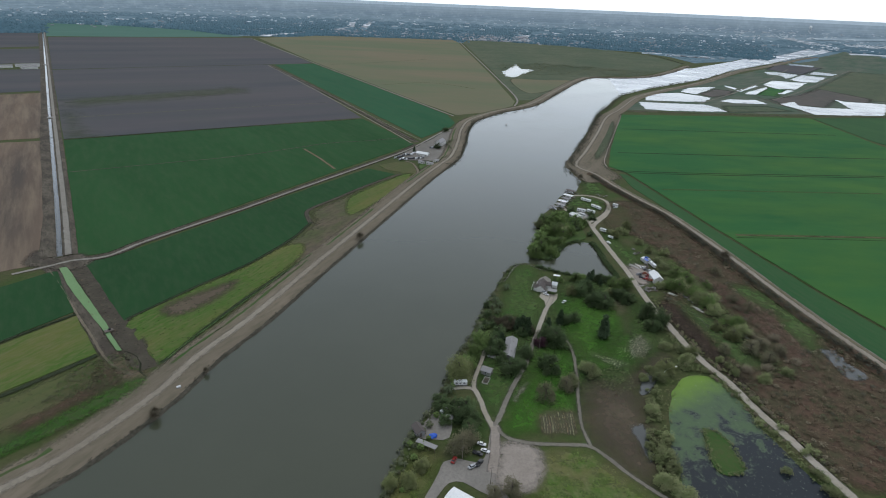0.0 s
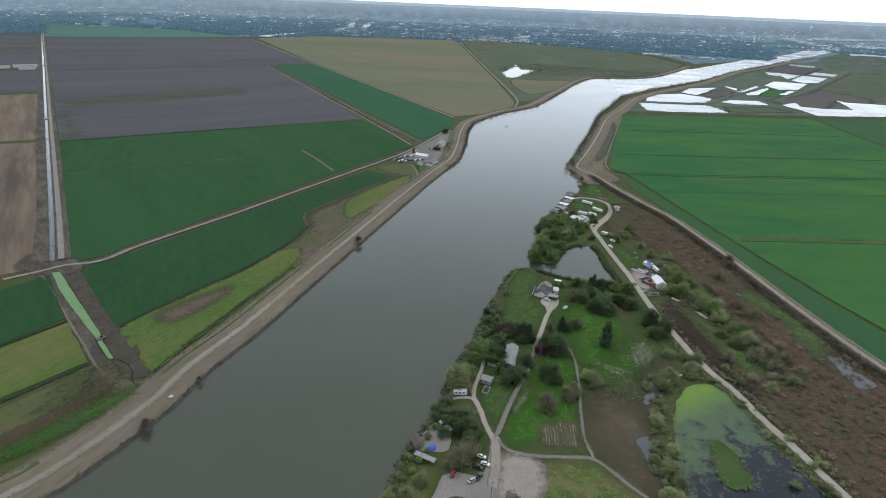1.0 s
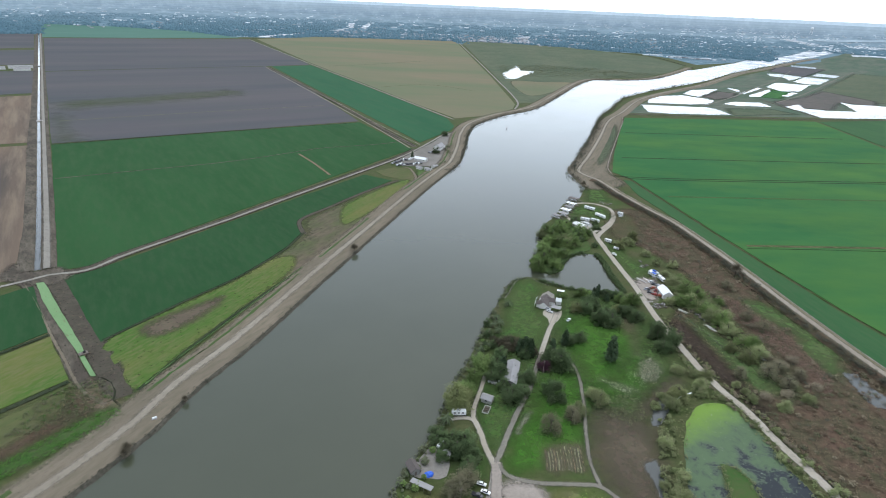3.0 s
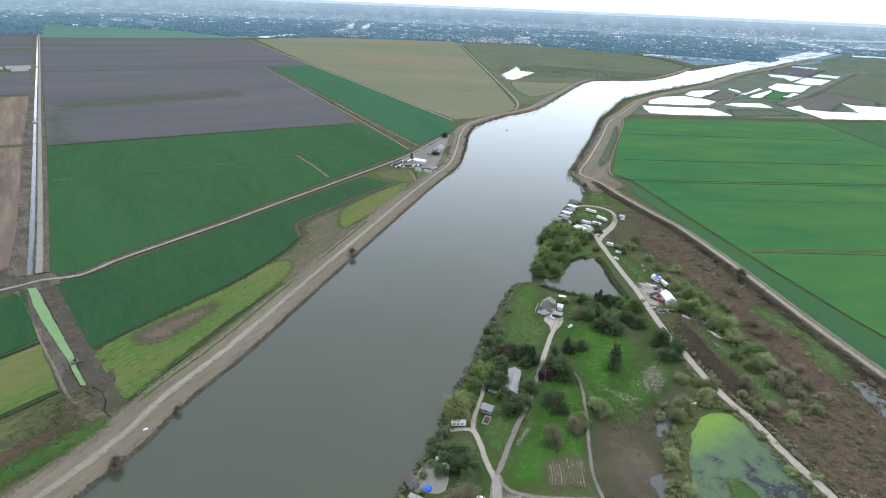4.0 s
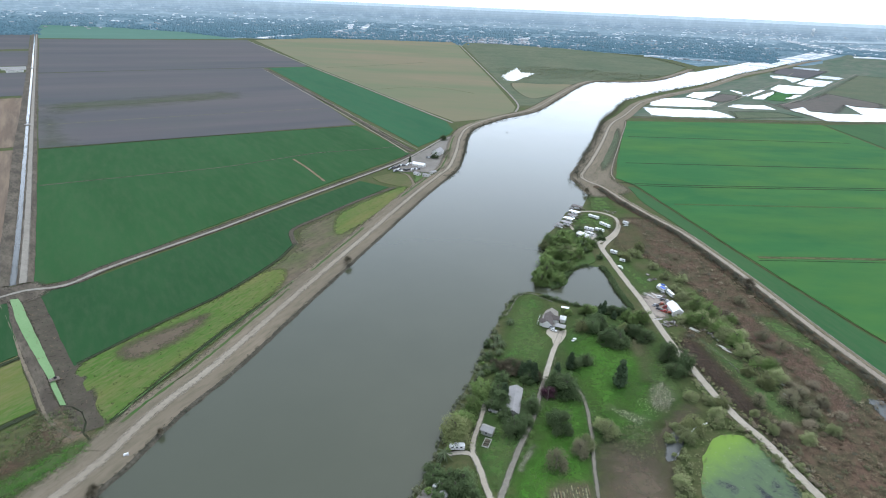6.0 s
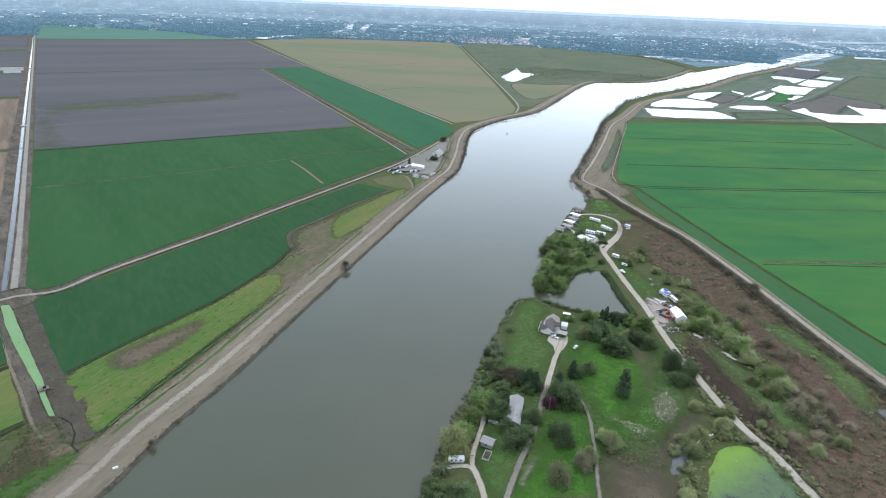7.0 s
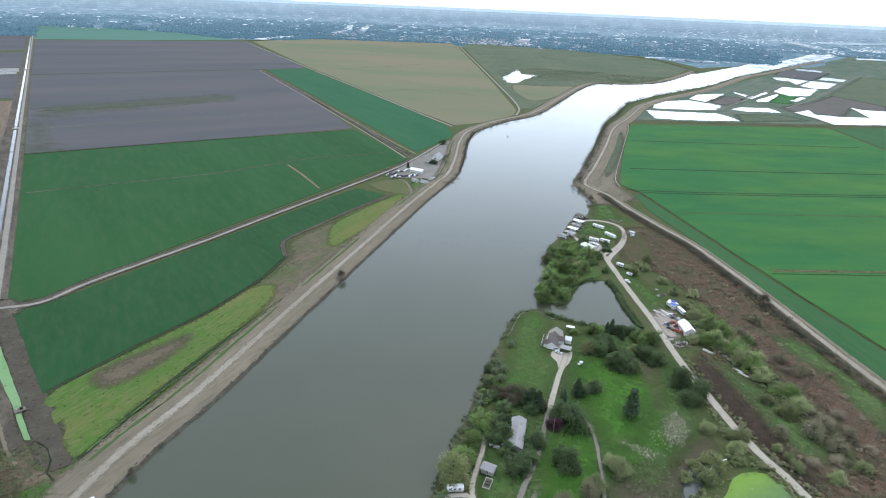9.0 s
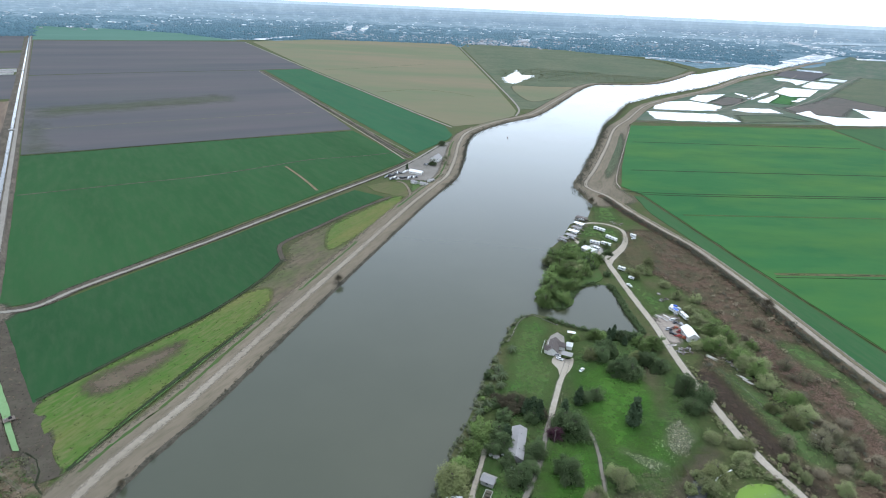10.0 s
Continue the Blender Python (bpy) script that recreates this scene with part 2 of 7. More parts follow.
LAWN = mat("mown_lawn", (0.0425, 0.09775, 0.0221), (0.06375, 0.102, 0.0306), (0.102, 0.09775, 0.051), 0.06, 0.4, mix=0.5)
YARDM = mat("trodden_grey_yard", (0.165, 0.152, 0.132), (0.215, 0.2, 0.176), (0.115, 0.107, 0.09), 0.04, 0.3, mix=0.7)
YELLOW = mat("yellow_green_weeds", (0.052, 0.108, 0.02), (0.108, 0.118, 0.036), (0.15, 0.13, 0.07), 0.025, 0.5, turn=66, ratio=4, mix=0.62, lo=0.4, hi=0.6)
WEEDY_MUD = mat("weedy_brown_soil", (0.125, 0.1, 0.07), (0.08, 0.092, 0.04), (0.055, 0.048, 0.036), 0.04, 0.3, turn=66, ratio=3, mix=0.7, lo=0.42, hi=0.6)
OLIVE = mat("weedy_olive_grass", (0.085, 0.09775, 0.03825), (0.1062, 0.0935, 0.051), (0.051, 0.07225, 0.0255), 0.04, 0.4, turn=60, ratio=4, mix=0.6)
OLD_MEADOW = mat("rank_yellowing_meadow", (0.066, 0.118, 0.022), (0.125, 0.13, 0.046), (0.2, 0.185, 0.105), 0.06, 0.35, mix=0.6, lo=0.42, hi=0.6)
BARE_EARTH = mat("dark_bare_park_earth", (0.085, 0.064, 0.049), (0.118, 0.092, 0.066), (0.07, 0.075, 0.038), 0.05, 0.35, mix=0.6)
PALEG = mat("pale_dead_grass", (0.255, 0.238, 0.17), (0.17, 0.17, 0.102), (0.085, 0.1105, 0.0425), 0.15, 0.7, mix=0.8)
MUD = mat("bare_brown_earth", (0.15, 0.112, 0.08), (0.128, 0.113, 0.07), (0.08, 0.078, 0.038), 0.06, 0.4, mix=0.65)
BRUSHY = mat("brown_brush_ground", (0.105, 0.068, 0.047), (0.072, 0.066, 0.037), (0.042, 0.032, 0.022), 0.06, 0.3, mix=0.8, bump=0.9, lo=0.4, hi=0.6)
REEDY = mat("dead_brown_reeds", (0.05, 0.037, 0.028), (0.068, 0.05, 0.036), (0.032, 0.025, 0.02), 0.05, 0.4, mix=0.7, bump=0.8)
DITCH_DARK = mat("dark_ditch_weeds", (0.0238, 0.0357, 0.017), (0.03825, 0.0442, 0.0255), (0.017, 0.0255, 0.01275), 0.03, 0.3)
BARK = mat("grey_bark", (0.085, 0.07225, 0.0595), (0.119, 0.102, 0.085), None, 0.5, 3, bump=0.5)


def leafy(name, a, b, obj=0.22):
    return mat(name, a, b, [v * 0.5 for v in a], 0.2, 1.5, 0.75, 0, mix=0.25, island=0.13, obj=obj)


LEAF_HEDGE = leafy("dark_red_brown_twigs", (0.062, 0.05, 0.032), (0.052, 0.052, 0.03))
LEAF_PURPLE = leafy("dark_purple_leaves", (0.045, 0.02, 0.028), (0.06, 0.03, 0.036))
LEAF_GREYB = leafy("grey_brown_bare_brush", (0.185, 0.155, 0.105), (0.155, 0.132, 0.088), 0.3)
LEAF_RED = leafy("reddish_bramble", (0.15, 0.098, 0.07), (0.19, 0.13, 0.1))
LEAF_BRUSHDK = leafy("dark_grey_brush", (0.06, 0.065, 0.045), (0.085, 0.078, 0.055))
LEAF_SCRUB = leafy("dull_olive_scrub", (0.095, 0.108, 0.055), (0.105, 0.1, 0.06))
TWIG = leafy("bare_twigs", (0.13, 0.112, 0.078), (0.16, 0.14, 0.1))
LEAF_GREEN = leafy("fresh_green_leaves", (0.09, 0.145, 0.04), (0.118, 0.155, 0.054), 0.35)
LEAF_DARK = leafy("dark_green_leaves", (0.058, 0.09, 0.036), (0.075, 0.1, 0.044), 0.35)
LEAF_WILLOW = leafy("pale_yellow_green_leaves", (0.118, 0.138, 0.052), (0.142, 0.15, 0.068), 0.3)
LEAF_BROWN = leafy("brown_spring_twigs", (0.135, 0.118, 0.075), (0.12, 0.12, 0.066))
LEAF_FIR = leafy("dark_needles", (0.044, 0.07, 0.034), (0.054, 0.078, 0.04))
LEAF_PALM = leafy("grey_green_fronds", (0.06375, 0.085, 0.0425), (0.0765, 0.0935, 0.051))
LEAF_BANK = leafy("grey_green_bank_brush", (0.085, 0.105, 0.055), (0.11, 0.11, 0.068))
LEAF_BELT = leafy("olive_brush", (0.15, 0.185, 0.074), (0.175, 0.178, 0.09), 0.35)
LEAF_REED = leafy("brown_dead_brush", (0.155, 0.112, 0.074), (0.13, 0.104, 0.066))
LEAF_REEDGREEN = leafy("bright_green_reeds", (0.034, 0.112, 0.014), (0.06, 0.12, 0.026))
LEAF_WHITE = leafy("pale_dead_brush", (0.34, 0.323, 0.272), (0.2805, 0.2465, 0.204))
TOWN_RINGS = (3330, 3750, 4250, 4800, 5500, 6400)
# Leaf colour blends towards a pale blue haze tone, ring by ring
TOWN_HAZED_LEAVES = []
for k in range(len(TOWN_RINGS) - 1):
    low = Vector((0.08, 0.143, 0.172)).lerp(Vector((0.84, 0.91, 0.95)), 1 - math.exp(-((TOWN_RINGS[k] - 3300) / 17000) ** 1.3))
    TOWN_HAZED_LEAVES.append(mat("far_hazed_foliage", low, low * 1.18, low * 0.8, 0.004, 0.03, 0.9, 0, mix=0.4, island=0.12))
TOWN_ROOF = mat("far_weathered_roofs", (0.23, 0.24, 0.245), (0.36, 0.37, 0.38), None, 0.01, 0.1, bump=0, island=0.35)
# Used for white buildings and for distant roofs paled to imitate haze
TOWN_WALL = mat("far_white_and_hazed_houses", (0.5, 0.54, 0.56), (0.64, 0.67, 0.69), None, 0.01, 0.1, bump=0, island=0.25)
WHITE = plain("white_painted_metal", (0.78, 0.78, 0.76), 0.5)
WHITEWALL = plain("weathered_white_siding", (0.6, 0.58, 0.54), 0.7)
GREYWALL = plain("grey_siding", (0.255, 0.2465, 0.2295), 0.8)
ROOF_PALE = plain("pale_metal_roof", (0.255, 0.2465, 0.238), 0.6, grain=2)
ROOF_BROWN = plain("brown_shingle_roof", (0.1, 0.083, 0.074), 0.9, grain=3)
ROOF_GREY = plain("grey_shingle_roof", (0.204, 0.1955, 0.187), 0.9, grain=3)
WOOD = plain("weathered_timber", (0.1445, 0.119, 0.09775), 0.9, grain=2)
GLASS = plain("dark_window_glass", (0.02, 0.025, 0.03), 0.08, spec=0.6, mix=0)
TYRE = plain("black_rubber", (0.02, 0.02, 0.02), 0.9)
BLUE = plain("blue_tarpaulin", (0.03, 0.12, 0.55), 0.6)
CONCRETE = plain("pale_concrete", (0.357, 0.34, 0.3145), 0.85, grain=1)
PAINT = {k: plain(k + "_car_paint", v, 0.35, spec=0.5, mix=0.1) for k, v in dict(white=(0.75, 0.75, 0.74), red=(0.3, 0.03, 0.025), dark=(0.03, 0.032, 0.036), silver=(0.4, 0.41, 0.42), rust=(0.28, 0.08, 0.04)).items()}

# ---- ground plan helpers ----
FLAT, REST, EYE = 3300.0, 1600.0, 200.0
CENTRE = Vector((0.0, 42.0))


def rise(x, y):
    """The far plain lifts gently towards the rim of the place, so that the whole distance fits before the horizon."""
    d = math.hypot(x - CENTRE.x, y - CENTRE.y)
    if d <= FLAT:
        return 0.0
    u = min((d - FLAT) / REST, 0.999999)
    far = FLAT - REST * math.log(1 - u)
    return EYE * (1 - d / far)


def over(x, y):
    """As rise(), but a little higher with the distance, for what lies on the far ground."""
    return rise(x, y) + max(0.0, math.hypot(x - CENTRE.x, y - CENTRE.y) - 3000) * 0.0015


def spline(pts, step=8.0, closed=False):
    """A smooth curve through the plan points, sampled about every step metres."""
    p = [Vector(q) for q in pts]
    n = len(p)
    out = []
    for i in range(n if closed else n - 1):
        if closed:
            a, b, c, d = p[i - 1], p[i], p[(i + 1) % n], p[(i + 2) % n]
        else:
            a, b, c, d = p[max(i - 1, 0)], p[i], p[i + 1], p[min(i + 2, n - 1)]
        k = max(1, min(40, int((c - b).length / step)))
        for j in range(k):
            t = j / k
            out.append(0.5 * (2 * b + (c - a) * t + (2 * a - 5 * b + 4 * c - d) * t * t + (3 * b - a - 3 * c + d) * t ** 3))
    if not closed:
        out.append(p[-1])
    return out


def straight(pts, step=15.0, closed=True):
    out = []
    n = len(pts)
    for i in range(n if closed else n - 1):
        a, b = Vector(pts[i]), Vector(pts[(i + 1) % n])
        k = max(1, min(60, int((b - a).length / step)))
        out += [a.lerp(b, j / k) for j in range(k)]
    if not closed:
        out.append(Vector(pts[-1]))
    return out


def mesh_object(name, verts, faces, material, smooth=False):
    me = bpy.data.meshes.new(name)
    me.from_pydata(verts, [], faces)
    me.update()
    me.materials.append(material)
    if smooth:
        me.polygons.foreach_set("use_smooth", [True] * len(me.polygons))
    return new(name, me)


def patch(name, pts, z, material, label, smooth=True, jitter=0.0, step=8.0, category="field", wave=0.05):
    """A low slab of ground cover with a slightly ragged edge."""
    line = spline(pts, step, True) if smooth else straight(pts, step)
    n = len(line)
    if jitter:
        q = []
        for i, v in enumerate(line):
            s = noise.noise((v.x * wave, v.y * wave, 3.0)) + 0.6 * noise.noise((v.x * wave * 4, v.y * wave * 4, 7.0))
            w = noise.noise((v.x * wave, v.y * wave, 13.0)) + 0.6 * noise.noise((v.x * wave * 4, v.y * wave * 4, 17.0))
            q.append(v + Vector((s, w)) * jitter)
        line = q
    bm = bmesh.new()
    top = [bm.verts.new((v.x, v.y, z + over(v.x, v.y))) for v in line]
    low = [bm.verts.new((v.x, v.y, -0.3 + over(v.x, v.y))) for v in line]
    f = bm.faces.new(top)
    for i in range(n):
        bm.faces.new((top[i], low[i], low[(i + 1) % n], top[(i + 1) % n]))
    bmesh.ops.triangulate(bm, faces=[f])
    bmesh.ops.recalc_face_normals(bm, faces=bm.faces)
    bm.normal_update()
    if sum(g.normal.z * g.calc_area() for g in bm.faces) < 0:
        bmesh.ops.reverse_faces(bm, faces=bm.faces)
    me = bpy.data.meshes.new(name)
    bm.to_mesh(me)
    bm.free()
    me.materials.append(material)
    return tagged(new(name, me), label, category, kind="structure")


def soft_patch(name, pts, z, material, label, feather=5.0, cell=2.5, category="ground", smooth=True):
    """Ground cover whose rim thins out over some metres, as grass gives way to soil."""
    line = np.array([(v.x, v.y) for v in (spline(pts, 4.0, True) if smooth else straight(pts, 200.0))])
    lo, hi = line.min(0) - feather, line.max(0) + feather
    nx, ny = (int(v) + 2 for v in (hi - lo) / cell)
    gx, gy = np.meshgrid(lo[0] + cell * np.arange(nx), lo[1] + cell * np.arange(ny), indexing="ij")
    x, y = gx.ravel(), gy.ravel()
    a, d = line, np.roll(line, -1, 0) - line
    best = np.full(len(x), 1e9)
    for (ax, ay), (dx, dy) in zip(a, d):
        t = np.clip(((x - ax) * dx + (y - ay) * dy) / max(dx * dx + dy * dy, 1e-9), 0, 1)
        best = np.minimum(best, np.hypot(x - ax - t * dx, y - ay - t * dy))
    edge = np.clip(0.5 + 0.5 * np.where(inside([tuple(p) for p in line], x, y), best, -best) / feather, 0, 1)
    e2 = edge.reshape(nx, ny)
    most = np.maximum(np.maximum(e2[:-1, :-1], e2[1:, :-1]), np.maximum(e2[:-1, 1:], e2[1:, 1:]))
    i, j = np.nonzero(most > 0.045)
    k = i * ny + j
    faces = np.column_stack([k, k + ny, k + ny + 1, k + 1]).tolist()
    ob = mesh_object(name, [(px, py, z) for px, py in zip(x.tolist(), y.tolist())], faces, material)
    at = ob.data.attributes.new("edge", "FLOAT", "POINT")
    at.data.foreach_set("value", edge.astype(np.float32))
    return tagged(ob, label, category, kind="structure")


def soften(m, scale=0.45, keep=1.0, width=0.8, detail=8):
    """A copy of a ground cover that thins out where the surface's own edge value falls."""
    m = m.copy()
    m.name += "_thinning"
    n, l = m.node_tree.nodes, m.node_tree.links
    at, tc, nz, ad, rg = (n.new(k) for k in ("ShaderNodeAttribute", "ShaderNodeTexCoord", "ShaderNodeTexNoise", "ShaderNodeMath", "ShaderNodeMapRange"))
    at.attribute_name = "edge"
    nz.inputs["Scale"].default_value, nz.inputs["Detail"].default_value, nz.inputs["Roughness"].default_value = scale, detail, 0.7
    l.new(tc.outputs["Object"], nz.inputs["Vector"])
    ad.operation = "MULTIPLY_ADD"
    ad.inputs[1].default_value = 1.5
    l.new(nz.outputs["Fac"], ad.inputs[0])
    l.new(at.outputs["Fac"], ad.inputs[2])
    rg.inputs["From Min"].default_value, rg.inputs["From Max"].default_value = keep - 0.1, keep - 0.1 + width
    l.new(ad.outputs[0], rg.inputs["Value"])
    fade, both = n.new("ShaderNodeMapRange"), n.new("ShaderNodeMath")
    fade.inputs["From Min"].default_value, fade.inputs["From Max"].default_value = 0.04, 0.35
    l.new(at.outputs["Fac"], fade.inputs["Value"])
    both.operation = "MULTIPLY"
    l.new(rg.outputs["Result"], both.inputs[0])
    l.new(fade.outputs["Result"], both.inputs[1])
    l.new(both.outputs[0], n["Principled BSDF"].inputs["Alpha"])
    return m


THINNING = {}


def thinning(m):
    """The frayed kind of a ground cover, made once."""
    if m.name not in THINNING:
        THINNING[m.name] = soften(m, 0.5)
    return THINNING[m.name]


def sweep(name, line, profile, material, label, jitter=0.0, category="road", edge=None):
    """A profile of (offset to the right, height) drawn along a plan line; edge: how whole the cover is at each offset."""
    verts, faces = [], []
    n, k = len(line), len(profile)
    for i, v in enumerate(line):
        d = (line[min(i + 1, n - 1)] - line[max(i - 1, 0)]).normalized()
        right = Vector((d.y, -d.x))
        for j, (o, h) in enumerate(profile):
            s = jitter * (noise.noise((v.x * 0.11 + j * 9, v.y * 0.11, 1.0)) + 0.7 * noise.noise((v.x * 0.5 + j * 9, v.y * 0.5, 5.0)))
            q = v + right * (o + s)
            verts.append((q.x, q.y, h + (0.15 * s if 0 < j < k - 1 else 0) + over(q.x, q.y)))
    for i in range(n - 1):
        for j in range(k - 1):
            a = i * k + j
            faces.append((a, a + 1, a + k + 1, a + k))
    ob = mesh_object(name, verts, faces, thinning(material) if edge else material, True)
    if edge:
        at = ob.data.attributes.new("edge", "FLOAT", "POINT")
        at.data.foreach_set("value", np.array(list(edge) * n, np.float32))
    return tagged(ob, label, category, kind="structure")


def lane(name, pts, width, z, material, label, jitter=0.3, step=5.0, smooth=True, category="road"):
    line = spline(pts, step) if smooth else straight(pts, step, False)
    w = width / 2
    f = max(0.55, 0.3 * w)
    whole = min(1.0, 0.55 + 0.45 * w / f)
    k = max(0.05, w - f)
    return sweep(name, line, [(-w - f - 0.3, -0.1), (-w - f, z - 0.02), (-k, z), (0, z + 0.06), (k, z), (w + f, z - 0.02), (w + f + 0.3, -0.1)], material, label, jitter * 0.7, category, (0, 0, whole, whole, whole, 0, 0))


def inside(poly, x, y):
    """Which of the places (x, y) lie in the polygon."""
    px, py = np.array([p[0] for p in poly], float), np.array([p[1] for p in poly], float)
    hit = np.zeros(len(x), bool)
    j = len(px) - 1
    for i in range(len(px)):
        if py[i] != py[j]:
            cross = (py[i] > y) != (py[j] > y)
            hit ^= cross & (x < (px[j] - px[i]) * (y - py[i]) / (py[j] - py[i]) + px[i])
        j = i
    return hit


def in_area(poly, count, seed, without=()):
    rng = np.random.default_rng(seed)
    a = np.array(poly, float)
    pts = np.empty((0, 2))
    while len(pts) < count:
        q = rng.uniform(a.min(0), a.max(0), (count * 3, 2))
        pts = np.vstack([pts, q[inside(poly, q[:, 0], q[:, 1])]])
        for hole in without:
            pts = pts[~inside(hole, pts[:, 0], pts[:, 1])]
    return pts[:count]


def cards(centres, size, rng, lift=1.3):
    """Leaf-shaped cards at the places given, turned at random but mostly facing up."""
    n = len(centres)
    w = rng.normal(size=(n, 3))
    w /= np.linalg.norm(w, axis=1)[:, None]
    w[:, 2] = np.abs(w[:, 2]) + lift
    w /= np.linalg.norm(w, axis=1)[:, None]
    u = np.cross(w, rng.normal(size=(n, 3)))
    u /= np.linalg.norm(u, axis=1)[:, None]
    v = np.cross(w, u)
    s = (size * rng.uniform(0.6, 1.3, n))[:, None]
    quad = np.stack([centres - u * s, centres - v * s * 0.7, centres + u * s, centres + v * s * 0.7], 1)
    return quad.reshape(-1, 3), np.arange(4 * n).reshape(-1, 4)


def domes(centres, radius, height):
    """Low rounded clumps, one for each place given: an apex and two rings of six."""
    n = len(centres)
    a = np.arange(6) * np.pi / 3
    ring = np.column_stack([np.cos(a), np.sin(a), np.zeros(6)])
    unit = np.vstack([[[0, 0, 1.0]], ring * 0.72 + [0, 0, 0.72], ring])
    v = centres[:, None, :] + unit[None] * np.stack([radius, radius, height], 1)[:, None, :]
    tri = np.array([(0, 1 + i, 1 + (i + 1) % 6) for i in range(6)])
    quad = np.array([(1 + i, 7 + i, 7 + (i + 1) % 6, 1 + (i + 1) % 6) for i in range(6)])
    base = 13 * np.arange(n)[:, None, None]
    return v.reshape(-1, 3), (tri[None] + base).reshape(-1, 3).tolist() + (quad[None] + base).reshape(-1, 4).tolist()


def quads_object(name, verts, quads, material):
    me = bpy.data.meshes.new(name)
    me.from_pydata(verts.tolist(), [], quads.tolist())
    me.update()
    me.materials.append(material)
    return me


def scatter(name, pts, low, high, per, material, label, seed, category="brush", spread=1.0, cap=0.45):
    """Uncountable low plants: tufts of cards rooted at the places given."""
    rng = np.random.default_rng(seed)
    n = len(pts)
    h = rng.uniform(low, high, n) * rng.uniform(0.5, 1.0, n)
    base = np.column_stack([pts, np.zeros(n)])
    base[:, 2] = [rise(x, y) for x, y in pts]
    c = np.repeat(base, per, 0)
    hh = np.repeat(h, per)
    ball = rng.normal(size=(n * per, 3))
    ball /= np.linalg.norm(ball, axis=1)[:, None]
    ball *= rng.uniform(0.5, 1.0, n * per)[:, None]
    c += ball * hh[:, None] * np.array([0.5 * spread, 0.5 * spread, 0.45])
    c[:, 2] += hh * 0.5
    v, q = cards(c, np.minimum(hh * 0.2, cap), rng)
    return tagged(new(name, quads_object(name, v, q, material)), label, category, kind="stuff")


def part(name, mesh, material, parent, label=""):
    """One mesh object under a thing or a part; mesh is a bmesh or a finished mesh."""
    if isinstance(mesh, bmesh.types.BMesh):
        bm, mesh = mesh, bpy.data.meshes.new(name)
        bmesh.ops.recalc_face_normals(bm, faces=bm.faces)
        bm.to_mesh(mesh)
        bm.free()
    if material and not mesh.materials:
        mesh.materials.append(material)
    ob = new(name, mesh)
    ob.parent = parent
    return tagged(ob, label)


def box(cx, cy, z0, sx, sy, sz, bm=None, bevel=0.0, taper=0.0, slip=0.0):
    """A box on z0; its top is drawn in by taper and moved by slip along x."""
    bm = bm or bmesh.new()
    r = bmesh.ops.create_cube(bm, size=1.0)["verts"]
    for v in r:
        up = v.co.z > 0
        k = 1 - taper if up else 1
        v.co = Vector((cx + v.co.x * sx * k + (slip if up else 0), cy + v.co.y * sy * k, z0 + (v.co.z + 0.5) * sz))
    if bevel:
        bmesh.ops.bevel(bm, geom=[e for e in bm.edges if e.verts[0] in r], offset=bevel, segments=2, affect="EDGES")
    return bm


def cylinder(x, y, z0, r, h, seg=8, r2=None, bm=None, turn=None):
    bm = bm or bmesh.new()
    m = Matrix.Translation((x, y, z0 + h / 2)) if turn is None else Matrix.Translation((x, y, z0)) @ turn
    bmesh.ops.create_cone(bm, cap_ends=True, segments=seg, radius1=r, radius2=r if r2 is None else r2, depth=h, matrix=m)
    return bm


def thing(name, m, label, category, group=""):
    e = new(name)
    e.empty_display_size = 0.5
    e.matrix_basis = m
    return tagged(e, label, category, group)


# ---- ground, far plain ----
def build_ground():
    flat = [0, 60, 120, 200, 300, 450, 650, 900, 1200, 1600, 2000, 2500, 3000, 3300]
    far = [3300 + 90 * k + 4.5 * k * k for k in range(1, 46)] + [19000, 30000, 90000]
    rings = [(r, 0.0) for r in flat]
    for f in far:
        d = FLAT + REST * (1 - math.exp(-(f - FLAT) / REST))
        rings.append((d, EYE * (1 - d / f)))
    seg = 240
    verts, faces, slots = [(CENTRE.x, CENTRE.y, 0)], [], []
    for r, up in rings[1:]:
        for s in range(seg):
            a = 2 * math.pi * s / seg
            verts.append((CENTRE.x + r * math.cos(a), CENTRE.y + r * math.sin(a), up))
    for s in range(seg):
        faces.append((0, 1 + s, 1 + (s + 1) % seg))
        slots.append(0)
    for i in range(len(rings) - 2):
        for s in range(seg):
            a, b = 1 + i * seg + s, 1 + i * seg + (s + 1) % seg
            faces.append((a, a + seg, b + seg, b))
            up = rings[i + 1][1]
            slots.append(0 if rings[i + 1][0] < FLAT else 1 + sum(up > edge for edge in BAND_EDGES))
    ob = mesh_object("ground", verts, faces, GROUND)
    for m in FAR_HAZE_BANDS:
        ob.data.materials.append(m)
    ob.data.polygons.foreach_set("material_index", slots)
    ob.data.polygons.foreach_set("use_smooth", [True] * len(slots))
    tagged(ob, "flat river plain of rough grass and soil", "ground", kind="structure")


build_ground()

# ---- river and levees ----
LEFT_BANK = [(-188, 152), (-167, 181), (-155, 196), (-146, 229), (-139, 246), (-132, 270), (-117, 311), (-102, 353), (-82, 413), (-52, 517), (-24, 634), (6, 735), (21, 800), (25, 910), (36, 1003), (60, 1096), (119, 1178), (195, 1288), (290, 1520), (414, 1793), (514, 1826), (622, 1904), (744, 2051), (936, 2356)]
